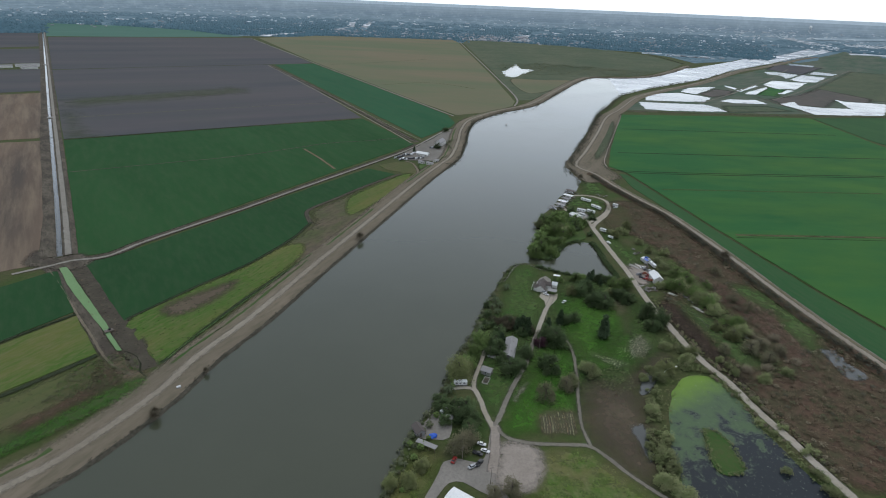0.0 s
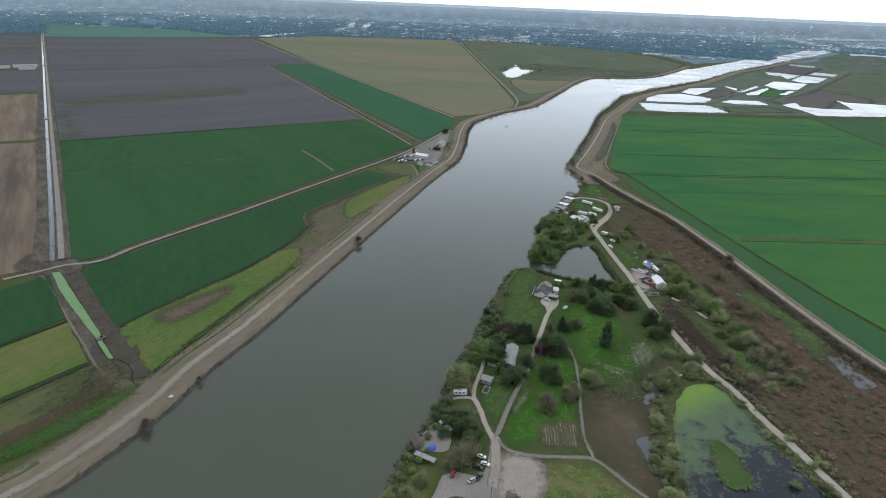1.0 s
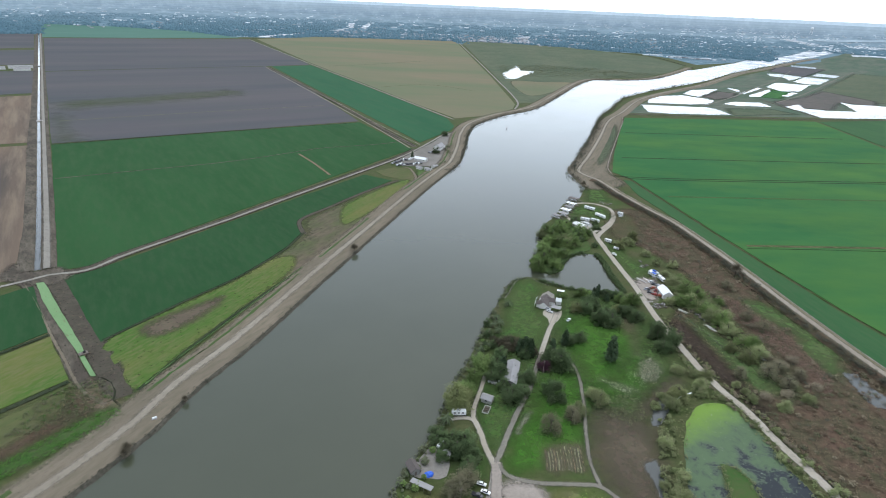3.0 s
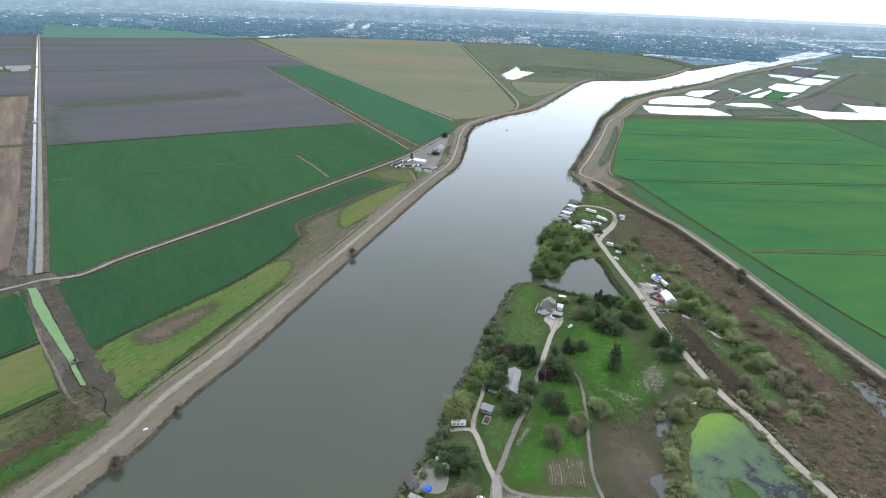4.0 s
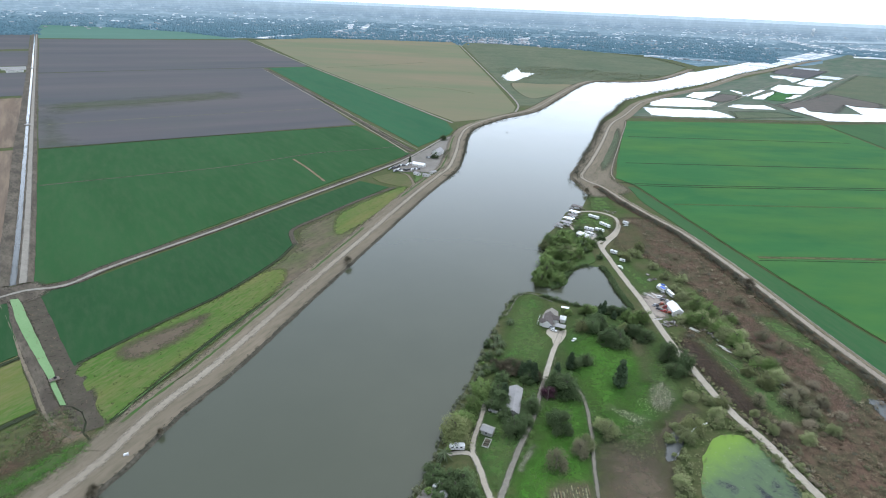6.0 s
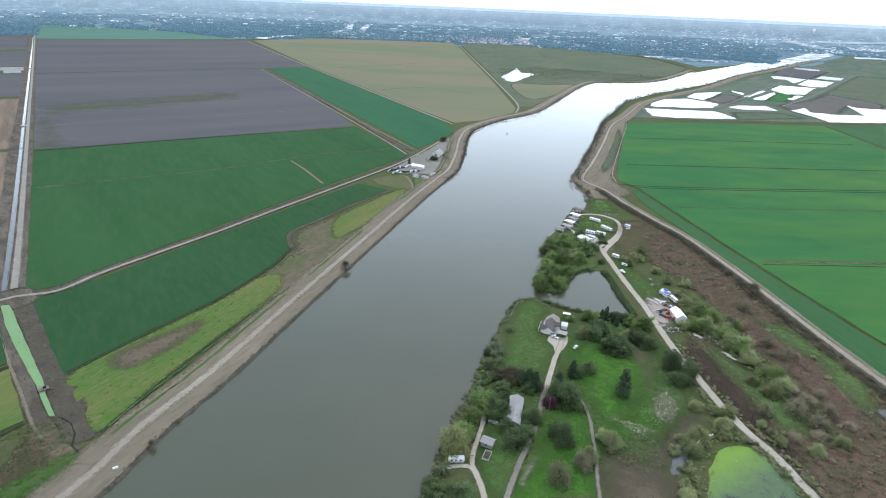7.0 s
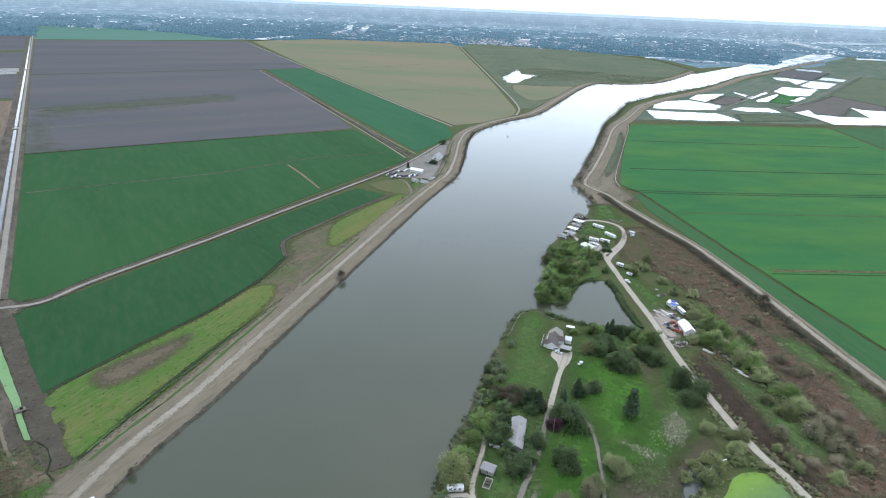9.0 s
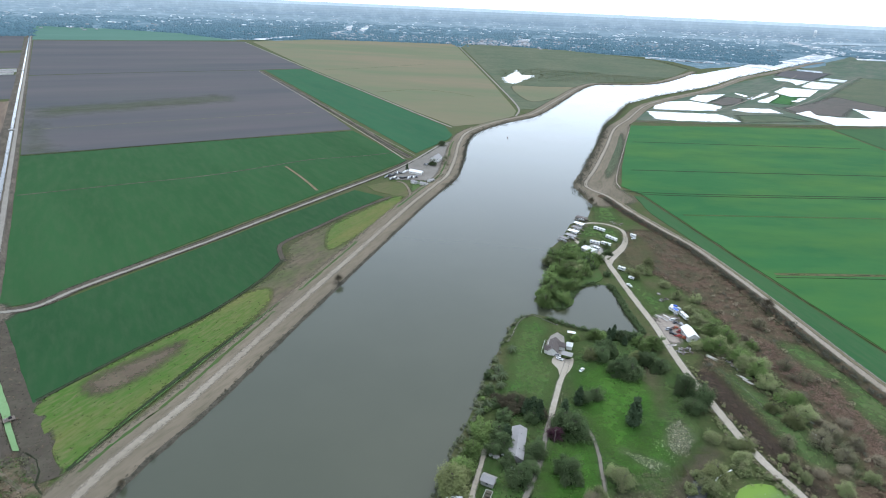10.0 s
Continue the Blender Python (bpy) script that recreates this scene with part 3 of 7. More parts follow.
FAR_BANK = [(1114, 2580), (1292, 2799), (1466, 3041), (1732, 3268), (1976, 3535), (2168, 3746), (2260, 3789), (2316, 3868), (2290, 3926), (2274, 4006), (2265, 4105), (2242, 4183), (2251, 4212), (2285, 4194), (2326, 4104), (2355, 4044), (2382, 3922), (2396, 3810)]
RIGHT_BANK = [(-28, 166), (-23, 189), (-18, 212), (-10, 233), (1, 260), (8, 290), (19, 322), (28, 352), (37, 382), (49, 417), (58, 437), (69, 445), (74, 449), (73, 464), (81, 487), (92, 518), (101, 568), (116, 594), (132, 636), (156, 662), (170, 702), (165, 742), (163, 775), (204, 896), (255, 1048), (305, 1209), (358, 1329), (433, 1505), (545, 1657), (674, 1801), (826, 1973), (1059, 2300), (1243, 2520), (1505, 2831), (1739, 3116), (1912, 3288), (2067, 3451), (2216, 3598), (2353, 3726)]
LEVEE_L = [(-194, 160), (-184, 182), (-171, 200), (-159, 226), (-149, 254), (-142, 287), (-125, 337), (-104, 415), (-74, 523), (-35, 663), (-8, 750), (6, 797), (16, 887), (23, 988), (41, 1079), (97, 1183), (177, 1290), (256, 1483), (365, 1756), (444, 1892), (536, 1910), (645, 1978), (763, 2135), (953, 2443)]
LEVEE_R = [(281, 276), (278, 306), (271, 344), (263, 403), (255, 476), (246, 539), (237, 587), (222, 631), (206, 684), (195, 732), (180, 760), (180, 787), (210, 865), (259, 1003), (314, 1165), (372, 1279), (466, 1474), (582, 1632), (786, 1874), (1090, 2300), (1275, 2510), (1535, 2820), (1770, 3100), (1950, 3275)]
left_line = spline([(-330, 20), (-240, 105)] + LEVEE_L[1:], 4.0)
shore = [(left_line[i], (left_line[i + 1] - left_line[i - 1]).normalized()) for i in range(2, len(left_line) - 8, 6)]
cut = min(range(len(shore)), key=lambda i: (shore[i][0] - Vector(LEFT_BANK[-4])).length)
bank_line = [(v.x + d.y * 12.5, v.y - d.x * 12.5) for v, d in shore]
river_line = [(-330, -60)] + bank_line[:cut + 1] + RIGHT_BANK[-12::-1] + [(-60, -60)]
patch("river", river_line, 0.1, RIVER, "wide calm grey-green river between levees", smooth=False, step=30, category="river")
patch("river_far_reach", bank_line[cut:] + LEFT_BANK[-1:] + FAR_BANK + RIGHT_BANK[:-13:-1], 0.2, FAR_SKY_WATER, "far reach of the river with sky reflection painted pale", smooth=False, step=40, category="river")
INLET = [(69.5, 461.9), (79.6, 461.0), (88.4, 450.3), (97.1, 457.2), (108.0, 480.6), (119.7, 493.7), (134.8, 496.2), (137.2, 473.7), (137.6, 443.6), (139.4, 423.2), (127.4, 425.2), (113.6, 424.8), (95.2, 431.1), (77.1, 443.3), (68.5, 446.8)]
patch("inlet_pond", INLET, 0.13, RIVER, "still dark inlet joined to the river", category="water", jitter=0.5, step=4)
sweep("levee_left_slope", left_line, [(-19, 0.36), (-15, 0.5), (-12, 0.9), (-7.5, 1.7), (-3.0, 2.42), (-1.5, 2.45)], TAN_BANK, "dry grass levee slope beside the fields", 1.0, "levee", (0, 0.7, 1, 1, 1, 1))
for first, last in ((8, 60), (78, 118), (126, 152), (176, 230), (236, 262), (290, 322)):
    sweep("levee_left_weeds", left_line[first:last], [(-11.8, 1.0), (-11.0, 1.25), (-10.0, 1.35), (-9.4, 1.36)], GRASSY, "green weed line on the levee slope", 1.5, "levee")
meet = min(range(len(left_line)), key=lambda i: (left_line[i] - Vector((-151.7, 263.0))).length)
sweep("levee_turnout", left_line[meet - 1:meet + 3], [(-17, 0.15), (-12, 1.02), (-7.5, 1.84), (-2.2, 2.56)], TAN_BANK, "worn pale turnout where tracks climb the levee", 1.2)
sweep("levee_left_road", left_line, [(-5.0, 2.4), (-2.9, 2.54), (-1.3, 2.62), (0, 2.68), (1.3, 2.62), (2.9, 2.54), (5.2, 2.36)], LEVEE_ROAD, "gravel road along the levee crown", 0.4, edge=(0, 0.35, 0.9, 1, 0.9, 0.35, 0))
sweep("levee_left_shoulder", left_line, [(1.5, 2.45), (3.0, 2.42), (7, 1.9), (10, 1.2), (11.8, 0.8)], TAN_BANK, "tan dirt levee shoulder above the water", 0.5, "levee")
sweep("levee_left_bank", left_line, [(11.0, 0.98), (12.1, 0.85), (13.1, 0.45), (14.0, -0.1), (15.2, -0.6)], RIPRAP, "dark riprap river edge", 0.7, "river bank")
right_line = spline(LEVEE_R, 4.0)
turn_at = min(range(len(right_line)), key=lambda i: (right_line[i] - Vector((194.1, 743.5))).length)
sweep("levee_point_side", right_line[turn_at:], [(-20, -0.4), (-11, 0.5), (-2.7, 2.0)], TAN_BANK, "tan bare levee side above the river", 1.5, "river bank")
sweep("levee_point_slope", right_line[turn_at:], [(2.7, 2.0), (7, 1.3), (14, 0.4)], TAN_BANK, "tan bare slope between levee and crop", 1.2, "levee")
sweep("levee_right_slope", right_line[:turn_at + 1], [(2.7, 2.0), (5.5, 1.3), (9, -0.1)], DRY, "grassy levee slope beside the green fields", 0.8, "levee")
sweep("levee_right_road", right_line, [(-4.2, 1.85), (-2.4, 2.08), (-1.2, 2.14), (0, 2.2), (1.2, 2.14), (2.4, 2.08), (4.2, 1.9)], LEVEE_ROAD, "pale dirt road on the levee", 0.4, edge=(0, 0.6, 1, 1, 1, 0.6, 0))
sweep("levee_right_lane", right_line[:105], [(6.2, 1.15), (6.9, 1.1), (7.9, 0.9), (8.6, 0.6)], ROAD, "thin pale track below the levee", 0.3, edge=(0, 0.8, 0.8, 0))
sweep("levee_right_bank", right_line[:turn_at + 1], [(-12, -0.4), (-7, 0.8), (-2.7, 2.0)], BRUSHY, "dark brushy levee side", 1.0, "river bank")

# ---- farmland west of the river ----
def field(name, pts, z, m, label, jit):
    if jit >= 1.5 and name != "field_marsh":
        soft_patch(name, pts, z, soften(m, 0.3), label, 2.2 * jit, 2.0, "field")
    else:
        patch(name, pts, z, m, label, smooth=False, jitter=jit, step=6)


field("field_green_west", [(-542, 802), (-377, 911), (-155, 1054), (-50, 868), (-128, 722), (-173, 634), (-238, 508), (-273, 433), (-293, 421)], 0.35, CROP, "large young green crop field beside the canal", 0.8)
field("field_green_south", [(-283, 411), (-267, 423), (-230, 490), (-166, 606), (-101, 721), (-64, 700), (-96, 644), (-121, 589), (-137, 560), (-138, 543), (-129, 522), (-134, 488), (-141, 464), (-157, 420), (-180, 380), (-207, 326)], 0.35, CROP_NEAR, "green crop field between farm road and levee", 0.8)
field("field_yellow_strip", [(-205, 326), (-179, 377), (-156, 417), (-139, 458), (-123, 466), (-119, 435), (-138, 368), (-153, 318), (-161, 281), (-177, 293)], 0.3, YELLOW, "yellow-green weedy strip along the levee", 1.5)
field("field_brown_strip", [(-139, 458), (-131, 488), (-125, 521), (-134, 548), (-118, 586), (-87, 630), (-75, 575), (-89, 505), (-103, 447), (-114, 417)], 0.25, WEEDY_MUD, "weedy brown strip beside the levee", 3.0)
field("field_bright_strip", [(-105, 595), (-88, 637), (-57, 695), (-43, 704), (-50, 651), (-79, 573), (-96, 545)], 0.3, YELLOW, "bright green grass strip beside the levee", 1.5)
field("field_bare_spot", [(-190, 343), (-184, 357), (-168, 377), (-156, 390), (-155, 376), (-165, 350), (-178, 335)], 0.36, BARE_EARTH, "bare brown spot in the weedy strip", 3.0)
field("field_small_oval", [(-89, 739), (-65, 762), (-48, 758), (-39, 733), (-37, 702), (-53, 706), (-77, 720)], 0.28, OLIVE, "small olive field beside the farmyard", 1.0)
field("field_green_corner", [(-329, 345), (-316, 364), (-299, 389), (-294, 394), (-245, 335), (-267, 296), (-277, 279)], 0.35, CROP_NEAR, "dark green crop field beside the algae channel", 0.8)
field("field_yellow_corner", [(-272, 272), (-264, 292), (-240, 330), (-225, 313), (-203, 288), (-232, 248), (-241, 233)], 0.3, YELLOW, "yellow-green weedy field beside the dirt track", 1.0)
field("field_olive_corner", [(-236, 226), (-227, 241), (-200, 279), (-193, 270), (-192, 252), (-211, 219), (-220, 206)], 0.3, OLIVE, "olive weedy field below the levee", 1.5)
field("field_grass_band", [(-212, 195), (-204, 210), (-197, 222), (-184, 243), (-168, 267), (-160, 261), (-169, 244), (-185, 221), (-200, 204), (-209, 192)], 0.35, GRASSY, "band of dark green grass below the levee", 2.0)
field("field_ploughed_far", [(-1714, 2579), (-1394, 2782), (-995, 3030), (-468, 2002), (-454, 1968), (-562, 1886), (-850, 1688), (-1037, 1550)], 0.3, PLOUGHED, "grey ploughed field in the distance", 1.0)
field("field_ploughed_near", [(-1030, 1539), (-846, 1681), (-565, 1871), (-308, 1381), (-159, 1063), (-381, 918), (-547, 810)], 0.3, PLOUGHED, "large grey-brown ploughed field", 1.0)
field("field_green_far", [(-2239, 3362), (-1883, 3452), (-1456, 3408), (-1054, 3093), (-1411, 2816), (-1746, 2620)], 0.4, CROP_HAZED, "far green crop field before the town", 1.0)
field("field_dark_west", [(-2190, 2696), (-1969, 2902), (-1471, 2155), (-1612, 1966)], 0.3, PLOUGHED, "dark ploughed field beyond the canal", 1.0)
field("field_grey_west", [(-1573, 1917), (-1419, 2078), (-1155, 1683), (-1294, 1562)], 0.3, PLOUGHED, "grey field beyond the canal", 1.0)
field("field_mauve_west", [(-1212, 1462), (-1063, 1546), (-843, 1214), (-944, 1126)], 0.3, PLOUGHED, "grey-brown field beyond the canal", 1.0)
field("field_brown_west", [(-944, 1100), (-825, 1186), (-581, 809), (-674, 759)], 0.3, FALLOW, "brown fallow field beyond the canal", 1.0)
field("field_fallow_west", [(-664, 748), (-570, 793), (-381, 512), (-334, 434), (-316, 402), (-358, 369)], 0.3, FALLOW, "pale streaked fallow field beyond the canal", 1.0)
field("field_green_wedge", [(-550, 1877), (-447, 1957), (-219, 1537), (-60, 1237), (-2, 1128), (12, 1052), (6, 1018), (-41, 913), (-84, 996), (-227, 1265)], 0.4, CROP_K, "green crop wedge between two farm tracks", 0.8)
field("field_stubble", [(-967, 3059), (-747, 3435), (25, 3561), (126, 1829), (148, 1335), (136, 1266), (75, 1174), (15, 1130), (-62, 1265), (-226, 1579), (-455, 2009)], 0.3, STUBBLE, "wide olive-brown stubble field", 1.0)
field("field_marsh", [(54, 3579), (330, 3559), (632, 3429), (783, 3272), (959, 2975), (968, 2543), (814, 2250), (638, 2013), (453, 1931), (361, 1775), (273, 1544), (186, 1361), (157, 1353), (143, 1835)], 0.3, MARSH, "olive marshy field inside the river bend", 2.0)
field("field_tan", [(178, 1752), (270, 1770), (361, 1775), (279, 1576), (194, 1483)], 0.36, STUBBLE, "small tan field beside the marsh", 2.0)
field("field_farm_grass", [(-37, 757), (-20, 760), (-15, 734), (-25, 703), (-33, 707)], 0.3, BELT_GRASS, "green grass between oval field and levee", 1.5)
field("field_farmyard", [(-69, 790), (-51, 851), (-28, 905), (-11, 960), (11, 1005), (22, 974), (16, 886), (11, 823), (8, 790), (-6, 772), (-34, 772), (-59, 771)], 0.3, YARDM, "pale dirt farmyard beside the levee", 2.0)


soft_patch("channel_end_soil", [(-197.6, 280.4), (-192.7, 289.7), (-175.4, 282.1), (-162.8, 271.7), (-151.6, 269.8), (-148.9, 278.3), (-145.9, 257.2), (-163.8, 256.0), (-182.5, 267.7)], 0.28, soften(MUD, 0.3, 1.1), "bare tan soil where tracks meet the levee", 5.0, 2.0)
soft_patch("channel_end_brush", [(-211.5, 227.7), (-205.0, 243.6), (-193.3, 259.1), (-193.0, 275.1), (-177.3, 276.2), (-162.2, 265.3), (-175.7, 255.2), (-188.0, 240.1), (-200.7, 220.1)], 0.26, soften(BRUSHY, 0.3, 1.1), "brown weedy ground below the levee", 6.0, 2.0)
def farm_lane(name, pts, w, z, m, label):
    lane(name, pts, w, z, m, label, jitter=0.5)


farm_lane("farm_road", [(-322, 385), (-303, 403), (-294, 413), (-272, 424), (-259, 454), (-234, 498), (-204, 550), (-169, 617), (-124, 701), (-67, 809), (-40, 876), (0, 996)], 3.6, 0.5, ROAD, "pale dirt farm road between green fields")
farm_lane("track_west_bed", [(-303.6, 400), (-268, 366), (-237, 334), (-211, 304), (-199, 291), (-189, 283)], 9.0, 0.27, EARTH, "dark earth bank beside the algae channel")
farm_lane("track_west", [(-303.6, 398.5), (-273.5, 367.7), (-242.5, 333.2), (-214.3, 303.8), (-196.5, 284.7), (-184.4, 275.0), (-172, 268.5)], 2.2, 0.3, TAN_BANK, "earth track beside the algae channel")
farm_lane("channel_outlet", [(-187, 291), (-179, 287), (-173, 280), (-169.5, 272), (-163, 267)], 0.7, 0.36, DITCH_DARK, "dark narrow outlet ditch at the channel's end")
farm_lane("track_east", [(-291, 408.8), (-268, 387.5), (-228.8, 343.9), (-195.5, 307.5), (-176.6, 286.6), (-166.7, 274.5)], 15.0, 0.3, VERGE, "dark earth bank beside the algae channel")
farm_lane("track_wedge_bed", [(-557, 1857), (-332, 1439), (-177, 1138), (-96, 976), (-47, 882)], 11.0, 0.40, EARTH, "grey earth corridor between two fields")
farm_lane("track_wedge", [(-563, 1854), (-334, 1419), (-181, 1125), (-100, 967), (-55, 874)], 2.4, 0.45, LEVEE_ROAD, "straight dirt track between fields")
farm_lane("track_wedge_side", [(-240, 1269), (-129, 1055), (-41, 898)], 1.6, 0.45, LEVEE_ROAD, "second dirt track along a ditch")
farm_lane("ditch_wedge", [(-295, 1359), (-184, 1148), (-102, 984), (-49, 889)], 1.6, 0.47, DITCH_DARK, "dark ditch between two farm tracks")
farm_lane("ditch_south_field", [(-206, 328), (-180, 379), (-157, 419), (-140, 462), (-133, 487), (-128, 520)], 2.8, 0.46, DITCH_DARK, "dark weedy ditch at the field's edge")
farm_lane("ditch_strip", [(-161, 281), (-152, 318), (-138, 367), (-117, 426), (-109, 448)], 2.6, 0.44, DITCH_DARK, "thin dark ditch below the levee")
farm_lane("ditch_strip_grass", [(-160, 286), (-154, 309), (-140, 354), (-122, 411), (-111, 446)], 0.9, 0.6, BRIGHT, "thin bright grass line below the levee")
farm_lane("ditch_corner_upper", [(-275, 276), (-266, 295), (-242, 332)], 2.8, 0.44, DITCH_DARK, "dark ditch between corner fields")
farm_lane("ditch_corner_lower", [(-239, 230), (-230, 245), (-216, 265), (-202, 286)], 3.4, 0.44, DITCH_DARK, "dark ditch under the yellow field")
soft_patch("canal_end_soil", [(-331.7, 429.6), (-308.5, 417.9), (-304.9, 422.6), (-293.9, 426.9), (-277.9, 412.3), (-282.4, 396.7), (-296.3, 394.3), (-314.5, 398.2), (-327.4, 405.2)], 0.44, thinning(EARTH), "bare earth where the canal meets the farm road", 4.0, 2.0)
farm_lane("farm_road_verge", [(-300, 407), (-272, 427), (-259, 457), (-234, 501), (-204, 553), (-169, 620), (-124, 704), (-69, 809), (-46, 868)], 11.0, 0.42, VERGE, "dark earth verge along the farm road")
farm_lane("ditch_brown_edge", [(-544, 804), (-379, 914), (-161, 1048)], 3.0, 0.42, DITCH_DARK, "dark edge between crop and ploughed soil")
farm_lane("furrow_short", [(-204, 810), (-172, 763), (-142, 713)], 4.0, 0.42, DRY, "short pale furrow in the green field")
farm_lane("ditch_bend", [(-127, 516), (-138, 543), (-136, 561), (-117, 597), (-90, 649), (-57, 701)], 4.6, 0.42, VERGE, "dark bare bend at the field's corner")
farm_lane("far_edge_road", [(-1007, 3079), (-762, 3503), (-321, 3580), (25, 3607), (334, 3606), (640, 3474), (794, 3316), (971, 3013), (976, 2547)], 11.0, 0.6, DITCH_DARK, "dark lane along the far field edge")
farm_lane("oval_path", [(-56, 764), (-47, 758), (-40, 737), (-36, 715), (-36, 696)], 3.5, 0.5, TAN_BANK, "pale curved path at the oval field")
farm_lane("track_stubble", [(-982, 3000), (-454, 1990), (-223, 1558), (-61, 1251), (11, 1118)], 5.0, 0.42, ROAD, "dirt track along the stubble field")
farm_lane("stubble_line", [(-391, 1956), (-247, 2091), (-88, 2286)], 4.0, 0.38, OLIVE, "faint weedy line across the stubble")
farm_lane("stubble_line_near", [(-172, 1520), (-55, 1600), (65, 1516)], 3.0, 0.38, OLIVE, "faint weedy line across the stubble")
farm_lane("track_marsh", [(32, 3611), (98, 2492), (139, 1765), (154, 1490), (156, 1353), (141, 1268)], 5.0, 0.42, ROAD, "dirt track between stubble and marsh")
farm_lane("ditch_green", [(-441, 651), (-368, 698), (-280, 755), (-205, 826), (-176, 852), (-110, 885), (-73, 912)], 2.6, 0.42, EARTH, "thin dark furrow across the green field")
farm_lane("ditch_ploughed", [(-629, 957), (-463, 1075), (-251, 1212)], 2.6, 0.42, STUBBLE, "pale grassy furrow in ploughed soil")
farm_lane("strip_ploughed", [(-719, 1091), (-608, 1171), (-473, 1288)], 3.2, 0.46, DITCH_DARK, "greenish weedy streak in ploughed soil")
soft_patch("weeds_ploughed", [(-745, 1127), (-643, 1239), (-494, 1381), (-441, 1297), (-553, 1166), (-632, 1084), (-685, 1037)], 0.4, soften(SOIL_WEEDS, 0.03, 1.3, 1.2), "thin green weeds over ploughed soil", 45.0, 9.0, "field")
soft_patch("weeds_ploughed_edge", [(-560, 800), (-600, 880), (-690, 1010), (-650, 1030), (-560, 900), (-500, 840)], 0.4, soften(SOIL_WEEDS, 0.05, 1.4, 1.4), "thin green weeds over ploughed soil", 30.0, 8.0, "field")

CANAL = [(-1998, 2979), (-1112, 1639), (-714, 1036), (-509, 726), (-377, 526), (-308, 420)]
canal_line = spline(CANAL, 10)
sweep("canal_bank_west", canal_line, [(1.7, 0.2), (4.0, 0.9), (9, 0.8), (14, 0.0)], EARTH, "dark earth canal bank", 0.6, "canal bank")
sweep("canal_bank_east", canal_line, [(-13, 0.0), (-10, 0.75), (-3.2, 0.8), (-1.7, 0.2)], EARTH, "earth canal bank beside the road", 0.6, "canal bank")
sweep("canal_road", canal_line, [(-9.6, 0.8), (-7.8, 0.86), (-5.9, 0.9), (-4.2, 0.86), (-3.0, 0.8)], ROAD, "dirt road along the canal", 0.4, edge=(0, 0.95, 1, 0.95, 0))
sweep("canal", canal_line, [(-2.1, 0.32), (2.1, 0.32)], DITCH, "straight drainage canal with pale water", 0.35, "canal")
for k, at in enumerate((( -655.5, 949.0), (-1112.0, 1639.0))):
    along_canal = Vector((-398, 603)).normalized()
    bridge = thing("canal_culvert", pose(at[0], at[1], 0.3, 0, 0, math.degrees(math.atan2(along_canal.y, along_canal.x))), "low grey culvert crossing the drainage canal", "culvert", "canal culverts")
    part("deck", box(0, 0, 0.5, 6, 9, 0.4, bevel=0.05), CONCRETE, bridge)
    for side in (-1, 1):
        part("headwall", box(side * 2.8, 0, 0.0, 0.4, 9, 1.3, bevel=0.04), CONCRETE, bridge)
patch("algae_channel", [(-295.0, 398.6), (-290.6, 400.5), (-248.4, 356.0), (-215.9, 321.2), (-205.8, 308.5), (-190.0, 291.9), (-192.9, 291.6), (-204.2, 303.3), (-223.8, 323.8), (-259.6, 359.0)], 0.55, ALGAE, "channel covered with pale green duckweed", jitter=0.5, step=4, category="canal")

# ---- farmland and ponds east of the river ----
patch("field_lush", [(359, 1215), (592, 1250), (777, 1267), (752, 1029), (743, 902), (317, 352), (308, 387), (301, 417), (290, 474), (276, 548), (260, 643), (242, 751), (225, 784), (253, 887), (307, 1058)], 0.4, CROP_R, "lush bright green crop field with dark ditch lines", False, 0.6, 6)
patch("field_lush_side", [(784, 1269), (948, 1312), (1077, 1302), (775, 921), (762, 1043)], 0.38, CROP_DK, "dark green crop field beyond a ditch", False, 0.6, 6)
patch("field_lush_strip", [(229, 746), (238, 743), (257, 634), (273, 540), (287, 468), (298, 412), (305, 382), (314, 348), (280, 304), (277, 342), (275, 376), (260, 484), (245, 601), (229, 682)], 0.3, CROP_DK, "darker green strip beside the levee", False, 0.6, 6)
def crop_lane(name, pts, w, m, label):
    lane(name, pts, w, 0.46 if name == "row_bank" else 0.5, m, label, 0.8, 5)


crop_lane("ditch_levee", [(239, 750), (258, 637), (274, 543), (288, 471), (299, 415), (307, 385), (315, 350)], 0.5, DITCH_DARK, "dark ditch along the lush field")
crop_lane("ditch_row_a", [(318, 1060), (512, 1071), (721, 1084)], 3.2, DITCH_DARK, "dark grassy ditch across the crop")
crop_lane("ditch_row_b", [(260, 868), (426, 879), (690, 900)], 3.2, DITCH_DARK, "dark grassy ditch across the crop")
crop_lane("ditch_row_c", [(221, 765), (264, 761), (375, 768), (611, 790)], 2.4, DITCH_DARK, "dark ditch edge across the crop")
crop_lane("ditch_row_g", [(234, 758), (261, 753), (372, 760), (604, 781)], 2.4, DITCH_DARK, "dark ditch edge across the crop")
crop_lane("ditch_row_d", [(264, 681), (373, 689), (548, 702)], 3.6, GRASSY, "brown furrow across the crop")
crop_lane("row_bank", [(288, 533), (350, 537), (443, 543)], 5.0, OLIVE, "brown furrow bank across the crop")
crop_lane("ditch_row_e", [(288, 533), (350, 537), (443, 543)], 1.0, DITCH_DARK, "brown ditch edge across the crop")
crop_lane("ditch_row_f", [(285, 526), (346, 530), (437, 534)], 1.0, DITCH_DARK, "brown ditch edge across the crop")
crop_lane("lane_north", [(367, 1262), (482, 1270), (605, 1279), (794, 1296), (1114, 1349)], 7.0, EARTH, "earth lane between crop and ponds")
